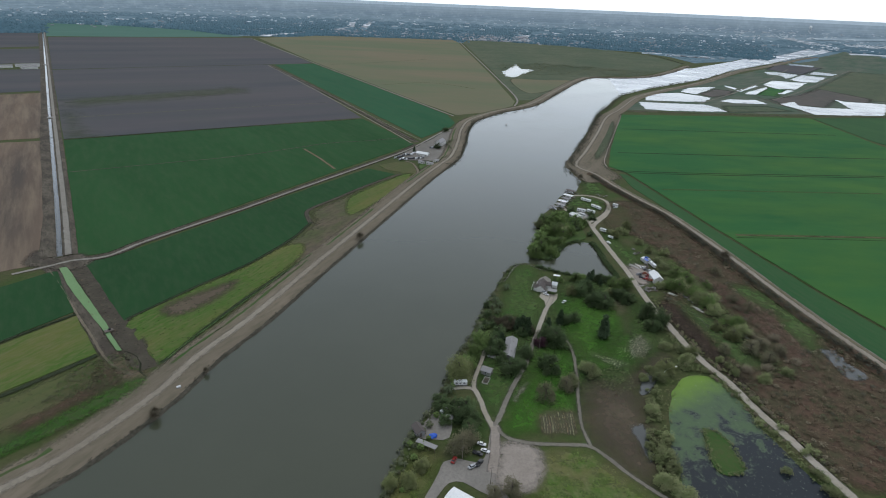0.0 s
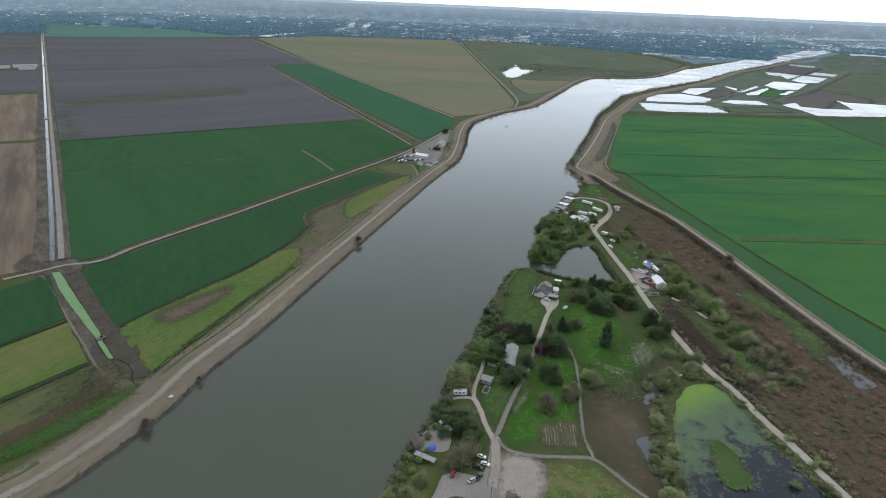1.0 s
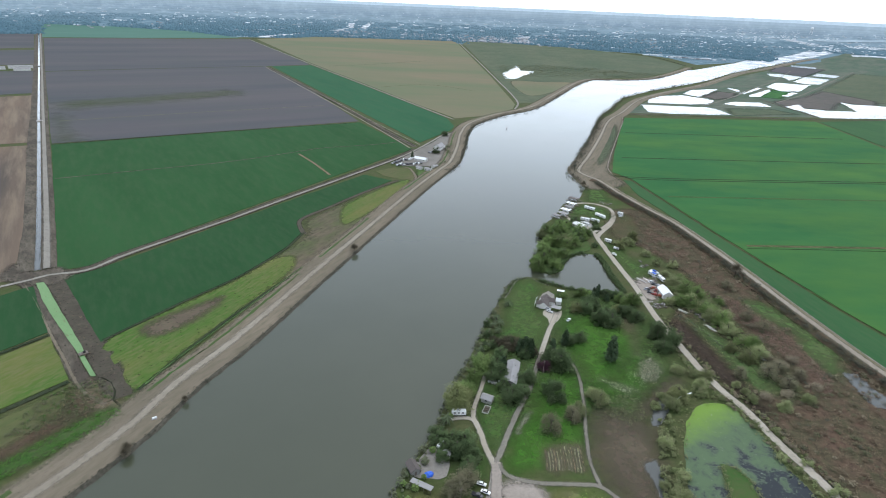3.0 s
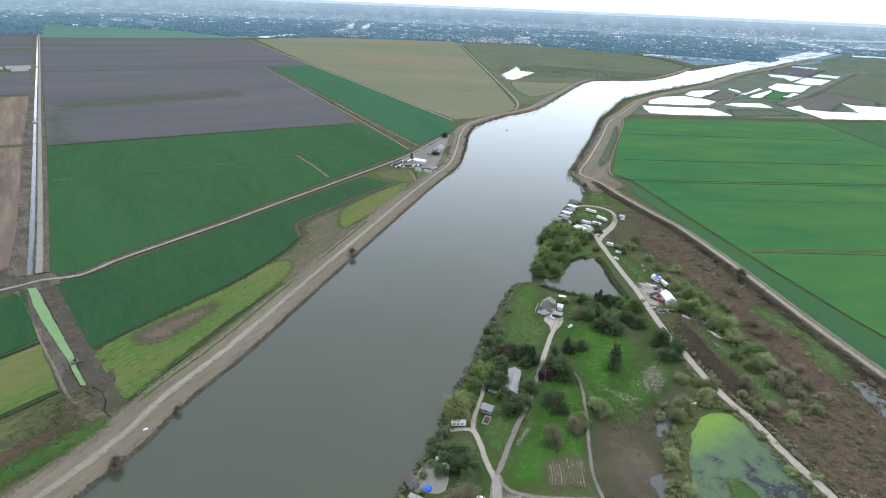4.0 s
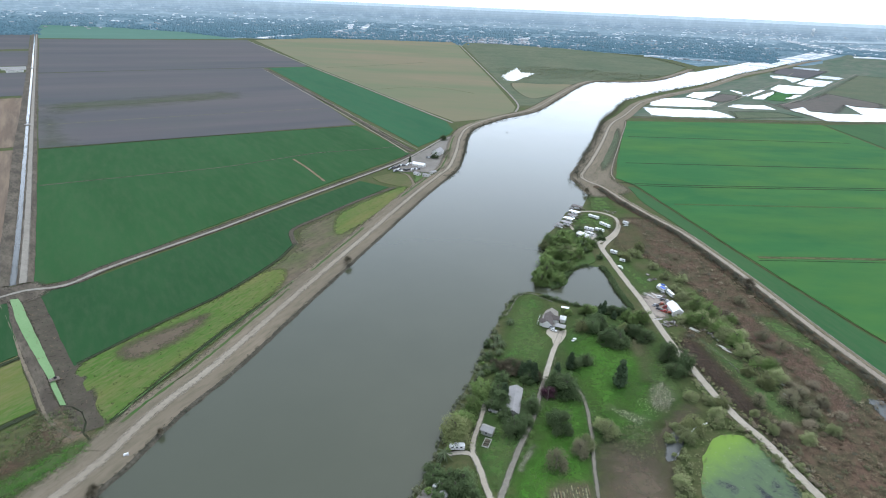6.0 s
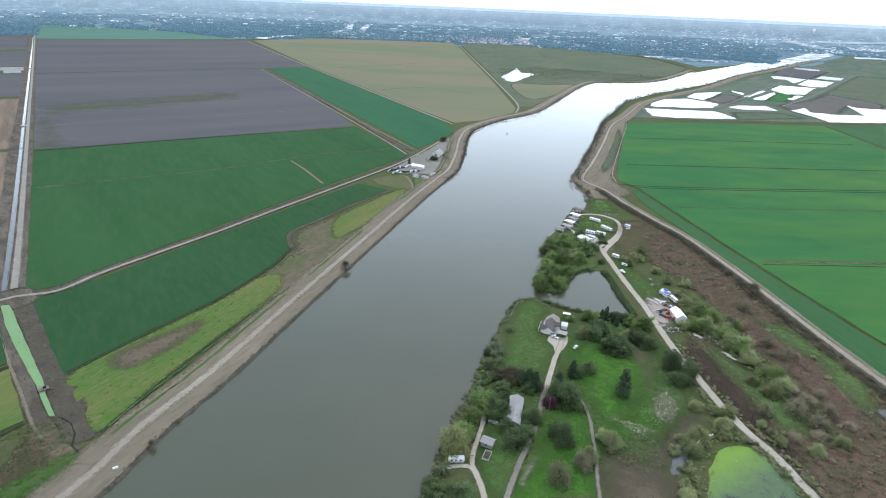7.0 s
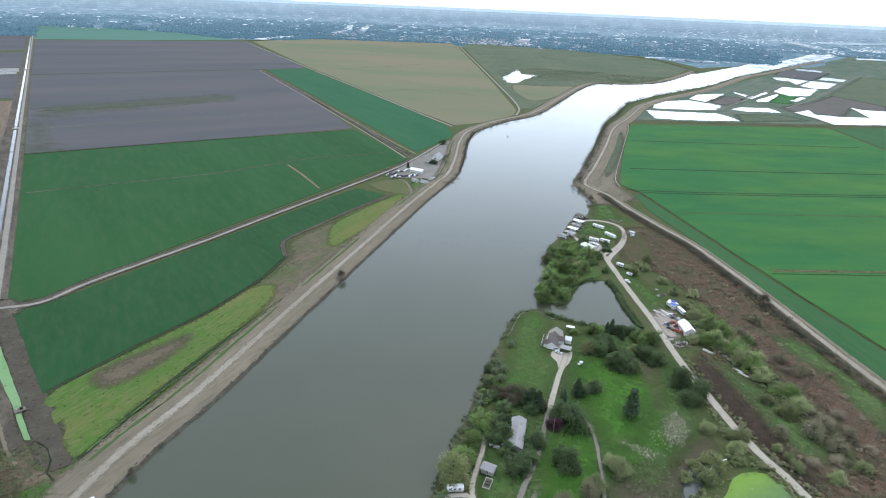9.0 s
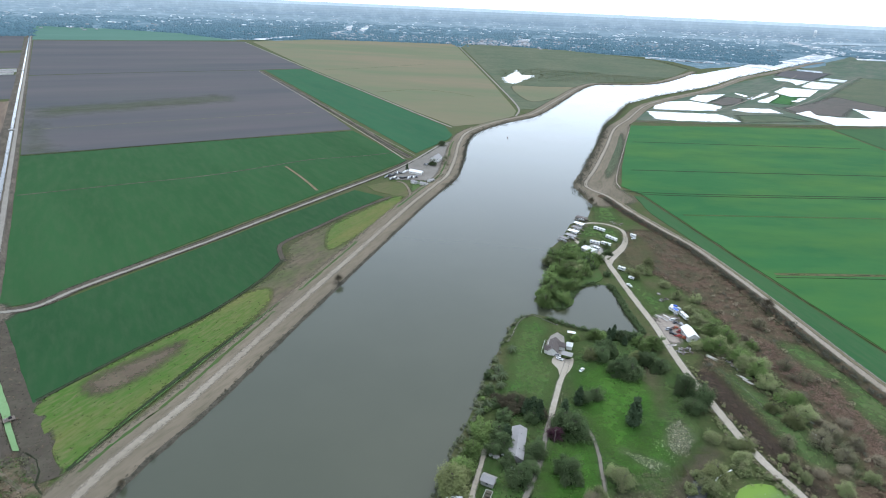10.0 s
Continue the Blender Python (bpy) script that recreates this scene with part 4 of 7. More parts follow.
crop_lane("lane_edge", [(361, 1257), (347, 1184), (308, 1065), (269, 948), (240, 861), (224, 807), (221, 776)], 1.1, GRAVEL, "dirt lane curving round the crop")
crop_lane("lane_flats", [(818, 1592), (815, 1453), (816, 1329)], 6.0, EARTH, "earth dike between flooded flats")
crop_lane("lane_flats_far", [(834, 1537), (992, 1710), (1198, 1963), (1423, 2245), (1696, 2578)], 4.5, PATHM, "earth dike along the far ponds")
crop_lane("lane_flats_near", [(604, 1424), (778, 1640), (939, 1861), (1083, 2049), (1386, 2497)], 4.5, PATHM, "dry grass dike between the ponds")
def flat_cover(i, name, pts, m, label):
    soft_patch(name, pts, 0.3 - 0.03 * i, thinning(m), label, 12.0, 8.0, "field", False)


flat_cover(0, "flats_green", [(839, 1635), (965, 1822), (1001, 1775), (884, 1610)], CROP_R, "green patch between ponds")
flat_cover(1, "flats_olive", [(647, 1402), (763, 1423), (791, 1356), (615, 1301)], MARSH, "olive flat beside the lane")
flat_cover(2, "flats_tan", [(668, 1598), (762, 1725), (804, 1695), (756, 1604), (683, 1541)], FLAT_MUD, "tan dried flat between ponds")
flat_cover(3, "flats_grey", [(832, 1554), (972, 1665), (1128, 1835), (1161, 1642), (1097, 1550), (1031, 1590), (918, 1443), (858, 1464), (822, 1470)], FLAT_MUD, "grey-brown bare flat")
flat_cover(4, "flats_dark", [(1275, 2454), (1465, 2749), (1618, 2648), (1320, 2274)], PLOUGHED, "dark bare flat beside the far ponds")
flat_cover(5, "flats_marsh", [(924, 1594), (1657, 2514), (1790, 2426), (1336, 1629), (1038, 1587)], MARSH, "wide dull green flat")
flat_cover(6, "flats_far", [(2038, 3272), (2530, 3465), (2330, 2819), (1721, 2560), (1694, 2880)], PLOUGHED, "far grey flat beside the river")
patch("flats_base", [(381, 1279), (462, 1434), (627, 1670), (983, 2120), (1539, 2787), (2038, 3272), (2779, 3384), (1165, 1381), (612, 1293)], 0.06, FLATM, "wide dull olive flats round the ponds", False, 4.0, 20, wave=0.01)
# Muddy colour, paled further in place of the blocked sky reflection
SHALLOW = soften(water("muddy_sky_tinted_water", (0.2, 0.205, 0.2), (0.25, 0.255, 0.25), 0.1, 0.3, 0.0), 0.03, 1.2, 0.12, 6)


def pond(i, pts):
    soft_patch("flooded_pond", pts, 0.33 + 0.02 * i, SHALLOW, "shallow flooded pond mirroring the pale sky", 7.0, 4.0, "pond", False)


pond(0, [(499, 1504), (545, 1570), (618, 1602), (657, 1558), (670, 1527), (627, 1460), (580, 1445), (479, 1443)])
pond(1, [(450, 1404), (524, 1403), (605, 1406), (620, 1362), (619, 1314), (562, 1303), (485, 1295), (437, 1304)])
pond(2, [(633, 1633), (688, 1724), (784, 1775), (714, 1669), (656, 1591)])
pond(3, [(672, 1478), (715, 1516), (784, 1524), (782, 1457), (697, 1453)])
pond(4, [(823, 1661), (958, 1820), (947, 1790), (838, 1638), (817, 1636)])
pond(5, [(816, 1699), (944, 1858), (941, 1838), (821, 1688)])
pond(6, [(836, 1824), (842, 1762), (822, 1726), (825, 1797)])
pond(7, [(983, 1884), (1083, 2021), (1175, 1987), (1036, 1798), (981, 1791)])
pond(8, [(1172, 2079), (1316, 2266), (1373, 2208), (1228, 2025), (1179, 2015)])
pond(9, [(1371, 2320), (1463, 2434), (1510, 2371), (1439, 2283)])
pond(10, [(1217, 2348), (1266, 2337), (1305, 2269), (1174, 2109), (1212, 2216), (1179, 2250)])
pond(11, [(1562, 2820), (1638, 2746), (1583, 2660), (1513, 2722)])
pond(12, [(924, 1678), (1002, 1771), (1004, 1754), (934, 1669)])
pond(13, [(822, 1470), (880, 1516), (854, 1448), (883, 1440), (905, 1431), (973, 1433), (1045, 1474), (1092, 1486), (992, 1347), (821, 1318), (826, 1357)])
pond(14, [(1031, 1590), (1038, 1558), (1097, 1550), (1130, 1539), (1082, 1471), (1038, 1464), (973, 1433), (996, 1492)])


def far_cover(i, name, pts, m, label):
    patch(name, pts, 0.3 + 0.05 * i, m, label, False, 6.0, 40, wave=0.008)


far_cover(0, "far_flat_green", [(1959, 3265), (2299, 3609), (2371, 3377), (2099, 2977), (1876, 3029), (1873, 3118)], FLATM, "far dull green flat beside the river")
far_cover(0, "far_flat_pale", [(2502, 3948), (2788, 3775), (2730, 3690), (2468, 3832)], FAR_SKY_WATER, "far pale flooded flat")
far_cover(1, "far_flat_wide", [(2287, 3537), (2560, 3410), (2520, 3355), (2250, 3461)], FAR_SKY_WATER, "far pale flooded strip")
far_cover(2, "far_flat_haze", [(2418, 4174), (2867, 3970), (2850, 3940), (2420, 4108)], FAR_HAZE_BANDS[5], "far bare strip in painted haze colour")
far_cover(3, "far_lagoon", [(-1086, 3229), (-1003, 3347), (-919, 3620), (-868, 3757), (-886, 3489), (-964, 3217)], FAR_SKY_WATER, "far lagoon before the town")
far_cover(4, "far_slough", [(-829, 3735), (-739, 4079), (-678, 4285), (-724, 3997)], FAR_SKY_WATER, "far thin slough before the town")
far_cover(5, "far_pond", [(-745, 4474), (-712, 4523), (-668, 4246), (-697, 4188)], FAR_SKY_WATER, "far bright pond at the town's edge")
far_cover(5, "far_pond_bent", [(-629, 4268), (-615, 4596), (-583, 4480), (-584, 4167)], FAR_SKY_WATER, "far bright pond at the town's edge")
far_cover(5, "far_pond_bright", [(439, 4081), (521, 4153), (479, 3772), (399, 3689)], FAR_SKY_WATER, "far bright pond behind the fields")
patch("town_ground_east", [(1050, 2620), (1292, 2812), (1466, 3055), (1732, 3285), (1976, 3552), (2168, 3762), (2290, 3830), (2300, 3868), (2270, 3926), (2255, 4006), (2245, 4105), (2200, 4160), (1696, 3711), (1348, 3501), (975, 3116), (1051, 2927)], 0.5, FAR_HAZE_BANDS[0], "dark tree-covered ground of the town beside the river", False, 5.0, 30, wave=0.01)
soft_patch("marsh_pond", [(170, 1950), (209, 2084), (241, 2212), (241, 2079), (280, 2042), (239, 1929), (202, 1828), (172, 1831)], 0.5, soften(POND, 0.025, 1.3, 0.1, 6), "ragged pond in the marsh", 22.0, 5.0, "pond")

soft_patch("levee_point", [(171, 776), (205, 862), (254, 1002), (322, 1195), (370, 1283), (344, 1171), (290, 1009), (240, 852), (220, 784), (225, 726), (183, 698), (168, 718)], 0.3, soften(TAN_BANK), "bare tan ground between levee and crop", 6.0, 3.0)
soft_patch("levee_point_grass", [(225, 882), (266, 1005), (318, 1137), (305, 1058), (248, 886), (215, 817)], 0.34, soften(MARSH, 0.3, 1.15), "weedy strip between levee and crop", 6.0, 3.0)

# ---- riverside park ----
soft_patch("brush_belt", [(180, 619), (220, 624), (235, 581), (247, 472), (257, 392), (264, 323), (270, 277), (214, 207), (190, 219), (182, 264), (173, 303), (167, 327), (163, 357), (164, 384), (204, 446), (186, 516), (164, 546)], 0.05, soften(BRUSHY), "brown brushy belt below the levee", 6.0, 3.0)
HARD = ("peninsula", "parking_lot", "patio", "house_court", "house_terrace")


def cover(i, name, pts, z, m, label, jit):
    if name in HARD:
        patch(name, pts, z, m, label, name != "house_terrace", jit * 0.7, 3, "ground", wave=0.08)
    else:
        soft_patch(name, pts, z + 0.003 * i, soften(m, 0.16, 0.95 if name == "gravel_lot" else 1.2 if m in (MUD, OLIVE, PALEG, GRAVEL) else 0.85, 0.6 if m in (GRAVEL, CONCRETE) else 1.2, 10), label, 2.5 + jit * 1.8, 2.0)


cover(0, "park_grass", [(27.0, 268.9), (25.7, 297.0), (36.2, 327.5), (44.0, 347.8), (71.7, 349.8), (86.6, 405.7), (104.3, 418.0), (129.0, 423.8), (140.4, 410.1), (146.6, 383.9), (151.2, 350.0), (145.9, 320.9), (124.5, 302.9), (106.6, 266.9), (36.2, 260.2)], 0.05, PARK_GRASS, "worn green grass of the riverside park", 4.0)
cover(1, "meadow_north", [(91.3, 373.7), (109.9, 386.2), (124.8, 382.3), (131.8, 370.7), (131.4, 353.9), (122.3, 340.4), (112.0, 332.5), (108.8, 316.4), (100.5, 307.5), (90.8, 309.0), (86.5, 321.6), (84.9, 335.5), (85.9, 350.8)], 0.10, MEADOW, "bright green park meadow", 4.0)
cover(2, "meadow_middle", [(61.2, 303.1), (73.5, 316.4), (82.0, 314.7), (83.1, 300.5), (80.7, 281.9), (74.9, 269.9), (58.1, 267.4), (54.2, 280.4)], 0.10, MEADOW, "bright green meadow beside the drive", 3.0)
cover(3, "meadow_east", [(123.9, 330.9), (123.1, 315.2), (115.9, 302.4), (99.4, 293.8), (93.1, 301.1), (105.7, 305.8), (115.5, 319.0)], 0.10, MEADOW, "bright green meadow near brown ground", 3.0)
cover(4, "meadow_garden", [(38.0, 248.7), (44.1, 263.8), (51.6, 272.2), (56.8, 278.8), (74.0, 277.7), (78.3, 265.8), (75.2, 249.0), (62.7, 247.3), (50.6, 235.4), (36.6, 233.7)], 0.10, MEADOW, "bright green meadow before the garden bed", 2.0)
cover(5, "dirt_spur", [(42.5, 259.1), (45.7, 267.8), (49.3, 274.5), (52.4, 276.4), (50.0, 271.3), (46.6, 265.9), (44.2, 259.2)], 0.14, GRAVEL, "small pale dirt spur beside the drive", 0.6)
cover(6, "lawn_house", [(48.3, 395.8), (53.0, 413.8), (59.9, 435.2), (67.0, 441.6), (76.1, 436.6), (79.5, 427.4), (72.2, 404.6), (71.0, 390.9), (75.9, 381.1), (75.7, 371.3), (68.1, 349.5), (62.6, 337.9), (57.0, 348.7), (44.3, 350.5), (37.6, 347.4), (44.3, 370.2)], 0.10, LAWN, "mown lawn beside the riverside house", 2.0)
cover(7, "lawn_shed", [(24.3, 268.7), (29.4, 291.1), (37.6, 297.6), (45.8, 292.3), (47.6, 283.8), (37.9, 259.6), (32.3, 246.1), (27.4, 254.1)], 0.11, LAWN, "small lawn inside the loop road", 1.0)
cover(8, "lawn_patio", [(8.5, 230.7), (17.4, 246.5), (26.2, 242.5), (26.1, 229.8), (16.8, 223.2)], 0.11, LAWN, "small shaded lawn", 1.5)
cover(9, "meadow_south", [(53.2, 221.4), (75.4, 224.3), (87.8, 207.9), (99.7, 195.8), (106.6, 186.9), (47.3, 183.8), (47.0, 199.6)], 0.10, OLD_MEADOW, "rough yellow-green meadow", 2.0)
cover(10, "bank_grass", [(-16.8, 196.1), (-7.9, 217.9), (-1.2, 220.2), (1.9, 207.4), (-2.6, 190.4), (-14.9, 174.9), (-24.2, 174.4)], 0.12, YELLOW, "rough grass on the river bank", 2.0)
cover(11, "bare_south", [(88.7, 278.4), (108.9, 274.5), (114.1, 259.7), (107.4, 228.5), (104.3, 206.1), (91.7, 212.4), (82.1, 229.0), (80.5, 248.2)], 0.08, BARE_EARTH, "bare brown ground beside the pond", 4.0)
cover(12, "pale_dead_grass", [(123.7, 326.9), (134.7, 335.0), (137.2, 319.7), (128.4, 306.3), (121.5, 309.3)], 0.13, PALEG, "pale dead grass in the meadow", 2.0)
cover(12, "bare_trail", [(142, 313), (145, 309), (135, 299.5), (124, 290), (116, 280), (111, 279), (119, 293), (132, 305)], 0.13, BARE_EARTH, "bare brown trail down to the puddle", 2.0)
cover(12, "bare_north", [(124, 384), (137, 386), (139, 374), (133, 352), (129, 336), (124, 336), (126, 352), (124, 370)], 0.12, MUD, "bare brown ground under the trees", 3.0)
cover(12, "pale_dead_grass_low", [(97, 310), (105, 307), (113, 303.5), (117, 300), (109, 296), (101, 303)], 0.13, PALEG, "broken pale dead grass in the meadow", 2.5)
cover(13, "grass_north", [(153.8, 523.1), (158.5, 512.4), (166.8, 496.2), (171.8, 476.9), (174.4, 465.1), (167.5, 454.8), (157.4, 452.1), (154.6, 467.9), (151.8, 494.8)], 0.12, LAWN, "rough grass beside the dirt road", 3.0)
cover(14, "grass_belt", [(175.2, 386.1), (182.4, 380.4), (188.8, 367.9), (194.9, 353.0), (200.3, 335.9), (202.8, 313.8), (203.4, 303.7), (189.8, 303.7), (184.7, 312.7), (182.2, 337.1), (179.2, 361.6)], 0.12, BELT_GRASS, "green grass strip in the brush belt", 2.0)
cover(14, "grass_under_trees", [(190, 440), (200, 420), (207, 390), (212, 355), (214, 320), (208, 298), (202, 312), (200, 340), (194, 362), (184, 388), (178, 408)], 0.115, BELT_GRASS, "rough grass under the belt trees", 3.0)
cover(15, "grass_levee", [(230.5, 415.9), (243.4, 418.4), (251.1, 405.0), (254.4, 388.9), (260.8, 368.5), (261.2, 347.3), (244.1, 322.7), (241.0, 338.5), (239.4, 356.1), (246.6, 373.2), (235.6, 390.6)], 0.12, BELT_GRASS, "green grass strip below the levee", 2.0)
cover(16, "dark_reeds", [(158.4, 375.6), (167.3, 382.4), (173.5, 378.5), (176.5, 369.3), (177.6, 354.5), (180.3, 329.0), (182.9, 305.6), (185.1, 286.0), (178.2, 283.2), (175.2, 300.1), (168.8, 315.9), (166.2, 339.9), (161.4, 355.0), (159.0, 365.8)], 0.10, REEDY, "band of dark brown dead reeds", 2.0)
cover(17, "grass_point", [(177.2, 719.7), (185.1, 725.1), (189.3, 694.6), (188.9, 656.9), (178.2, 650.3), (162.8, 648.3), (165.2, 672.1)], 0.12, LAWN, "grass at the marina point", 2.0)
cover(18, "lawn_marina", [(138.1, 618.6), (153.5, 635.1), (168.0, 631.4), (176.8, 618.2), (172.9, 595.7), (158.5, 590.7), (149.6, 602.8), (137.7, 601.3)], 0.12, LAWN, "lawn inside the marina loop road", 1.5)
cover(19, "office_pad", [(133.7, 579.2), (142.8, 584.5), (149.4, 578.2), (147.5, 565.7), (140.2, 560.9), (133.1, 561.4)], 0.2, CONCRETE, "pale concrete round the marina office", 0.6)
cover(20, "rough_marina", [(182.8, 606.8), (196.9, 613.1), (199.8, 586.7), (194.2, 552.6), (172.8, 532.0), (157.8, 530.5), (158.7, 548.8), (172.3, 576.6)], 0.11, OLIVE, "rough olive grass beside the loop road", 3.0)
cover(21, "peninsula", [(76.4, 464.3), (84.4, 489.4), (97.1, 525.3), (116.3, 577.7), (130.6, 579.4), (132.9, 549.8), (134.7, 510.2), (110.9, 489.8), (101.1, 461.5), (86.4, 454.9)], 0.5, PARK_GRASS, "wooded peninsula between river and inlet", 1.0)
cover(22, "grass_shore", [(112.0, 576.7), (117.9, 585.9), (122.3, 575.1), (112.6, 550.1), (100.7, 524.6), (92.9, 514.6), (100.2, 542.5)], 0.56, LAWN, "bright grass strip along the peninsula shore", 1.0)
cover(23, "parking_lot", [(4.5, 211.8), (9.8, 214.4), (21.9, 212.8), (26.3, 223.7), (28.0, 234.0), (32.1, 234.3), (31.9, 224.1), (29.2, 201.9), (34.5, 189.2), (21.1, 194.9), (13.7, 199.7), (7.2, 198.7), (1.6, 190.0), (-2.3, 181.3), (-4.2, 187.2), (0.8, 200.4)], 0.18, LOTM, "grey worn parking lot", 0.6)
cover(24, "gravel_lot", [(33.0, 226.1), (39.3, 225.7), (48.3, 223.6), (51.6, 215.6), (48.7, 204.7), (43.6, 198.2), (31.5, 196.0), (30.2, 208.9)], 0.15, GRAVEL, "pale gravel clearing beside the lot", 1.5)
cover(25, "work_yard", [(155.3, 445.2), (164.3, 452.8), (173.2, 451.8), (175.4, 442.0), (169.1, 418.2), (159.9, 411.7), (152.3, 413.9), (152.8, 427.4)], 0.16, GRAVEL, "pale dirt work yard beside the road", 1.5)
cover(26, "patio", [(-0.6, 247.6), (5.4, 253.6), (8.4, 242.8), (7.0, 228.6), (-0.5, 226.9), (-8.5, 227.7), (-7.5, 236.1)], 0.18, LOTM, "grey paved terrace beside the river", 0.8)
cover(27, "house_court", [(76.9, 392.0), (84.3, 388.7), (88.3, 391.0), (85.9, 381.8), (80.4, 372.9), (76.2, 372.5), (76.5, 378.6), (73.6, 384.7)], 0.18, ROAD_GREY, "pale grey forecourt before the carport", 0.5)
cover(28, "house_terrace", [(78.2, 416.6), (83.3, 421.5), (86.9, 415.9), (84.5, 398.0), (78.5, 392.8), (74.9, 392.5), (71.4, 399.0), (74.4, 409.0)], 0.19, LOTM, "grey paved terrace round the house", 0.3)
cover(29, "garden_bed", [(55.5, 251.5), (74.4, 254), (73.6, 236), (63.2, 233.0), (53.5, 233.0)], 0.16, MUD, "furrowed garden bed in the meadow", 1.0)

POND_S, ISLAND, TRACK_E, MEADOW_S = [(137.1, 276.4), (144.1, 286.6), (156.2, 292.0), (165.8, 286.5), (170.4, 267.3), (171.7, 244.1), (175.6, 223.9), (178.9, 210.2), (181.7, 189.2), (111.8, 181.2), (115.1, 206.7), (118.4, 229.2), (126.4, 255.7)], [(140.0, 244.3), (144.7, 242.0), (149.0, 235.1), (148.9, 225.0), (149.0, 215.6), (142.4, 210.6), (135.8, 212.0), (135.2, 220.4), (137.0, 232.3)], [(-296.1, 409.8), (-272.4, 386.5), (-232.3, 341.9), (-197.5, 305.1), (-172.6, 276.6), (-161.7, 267.5)], [(53.2, 221.4), (75.4, 224.3), (87.8, 207.9), (99.7, 195.8), (106.6, 186.9), (47.3, 183.8), (47.0, 199.6)]
patch("algae_pond", POND_S, 0.14, ALGAE_POND, "pond half covered with bright green algae", True, 1.2, 3, "pond", wave=0.1)
patch("pond_island", ISLAND, 0.45, PARK_GRASS, "grassy islet in the algae pond", True, 1.0, 3, "island", wave=0.1)
PUDDLE = soften(POND, 0.3, 1.05, 0.25)
for pts in ([(121.8, 285.1), (131.0, 294.8), (130.1, 287.9), (122.1, 275.4), (115.6, 269.7)], [(102.7, 241.6), (108.0, 243.7), (108.2, 234.7), (104.8, 217.6), (104.0, 222.1), (103.5, 232.3)], [(251.1, 326.2), (258.0, 325.3), (258.0, 310.6), (261.6, 297.1), (249.2, 293.9), (248.6, 306.8)]):
    soft_patch("puddle", pts, 0.24, PUDDLE, "shallow ragged puddle in brown ground", 2.2, 0.8, "puddle")
def park_lane(name, pts, w, m, label):
    lane(name, pts, w, 0.26, m, label, 0.6, 2)


park_lane("park_road", [(148.1, 548.9), (147.6, 536.5), (148.4, 522.6), (149.5, 499.7), (151.5, 467.6), (153.7, 440.1), (154.3, 417.7), (154.8, 390.9), (156.4, 367.9), (158.4, 350.0), (161.7, 322.8), (166.3, 301.9), (171.7, 286.0), (176.6, 260.4), (182.7, 237.1), (186.4, 218.5), (191.1, 200.0), (194.4, 182.5)], 5.0, ROAD_GREY, "pale dirt road through the park")
park_lane("marina_loop", [(133.3, 557.0), (131.5, 581.1), (128.2, 603.5), (137.1, 629.3), (152.0, 642.4), (170.2, 641.0), (181.8, 625.9), (178.5, 599.6), (164.2, 572.5), (144.6, 549.7), (134.7, 542.9)], 4.0, ROAD_GREY, "dirt loop road at the marina")
park_lane("house_drive", [(65.3, 333.5), (69.1, 345.8), (74.4, 361.7), (79.7, 375.9), (83.8, 386.6)], 3.3, ROAD_GREY, "grey drive to the riverside house")
park_lane("house_drive_lower", [(30.1, 237.5), (32.0, 242.2), (34.6, 249.2), (37.5, 257.7), (41.9, 269.6), (47.3, 282.5), (53.2, 296.5), (57.3, 309.0), (61.4, 322.5), (66.0, 335.9)], 2.9, PATHM, "worn brown-grey lower end of the drive")
park_lane("marina_fork_east", [(180.9, 608.1), (176.7, 592.7), (168.7, 574.8), (159.7, 560.4), (151.9, 548.1), (147.9, 537.8)], 4.6, ROAD_GREY, "pale dirt road joining the marina loop")
park_lane("marina_fork_west", [(143.5, 570.6), (144.8, 562.7), (146.2, 553.8), (147.7, 545.1)], 4.2, ROAD_GREY, "pale dirt lane to the marina office")
park_lane("belt_track", [(167.8, 409.5), (172.5, 400.2), (176.7, 386.2), (181.4, 374.4), (184.9, 360.9), (186.7, 346.3)], 0.3, PATHM, "faint pale track through the belt")
park_lane("lot_entry", [(30.6, 239.0), (30.2, 230.0), (29.2, 218.1), (27.0, 206.0)], 5.0, GRAVEL, "pale worn entry to the parking lot")
park_lane("sea_wall", [(48.6, 406.9), (52.4, 416.0), (56.8, 428.6), (60.8, 437.0), (67.1, 442.5), (73.5, 441.4), (79.1, 435.3), (85.2, 431.0)], 0.3, LOTM, "low pale sea wall round the lawn")
park_lane("loop_drive", [(29.4, 237.5), (25.9, 249.3), (23.4, 261.1), (20.5, 268.5), (15.4, 269.7), (8.4, 268.2)], 3.0, ROAD_GREY, "grey loop drive beside the river")
park_lane("shed_drive", [(21.7, 266.0), (20.7, 273.7), (23.4, 286.0), (26.2, 296.8), (29.8, 312.7)], 2.6, ROAD_GREY, "narrow drive past the shed")
park_lane("park_path", [(31.7, 237.6), (34.2, 232.3), (39.6, 228.5), (50.6, 226.8), (64.7, 226.8), (75.9, 226.7), (81.8, 221.9), (90.9, 209.5), (98.7, 200.7), (108.3, 191.5)], 2.5, PATHM, "worn path along the meadow")
park_lane("meadow_path", [(77.4, 226.8), (76.1, 241.2), (77.6, 257.3), (81.0, 277.9), (83.6, 297.9), (84.4, 316.9), (81.4, 326.8)], 2.0, PATHM, "narrow curved path in the meadow")

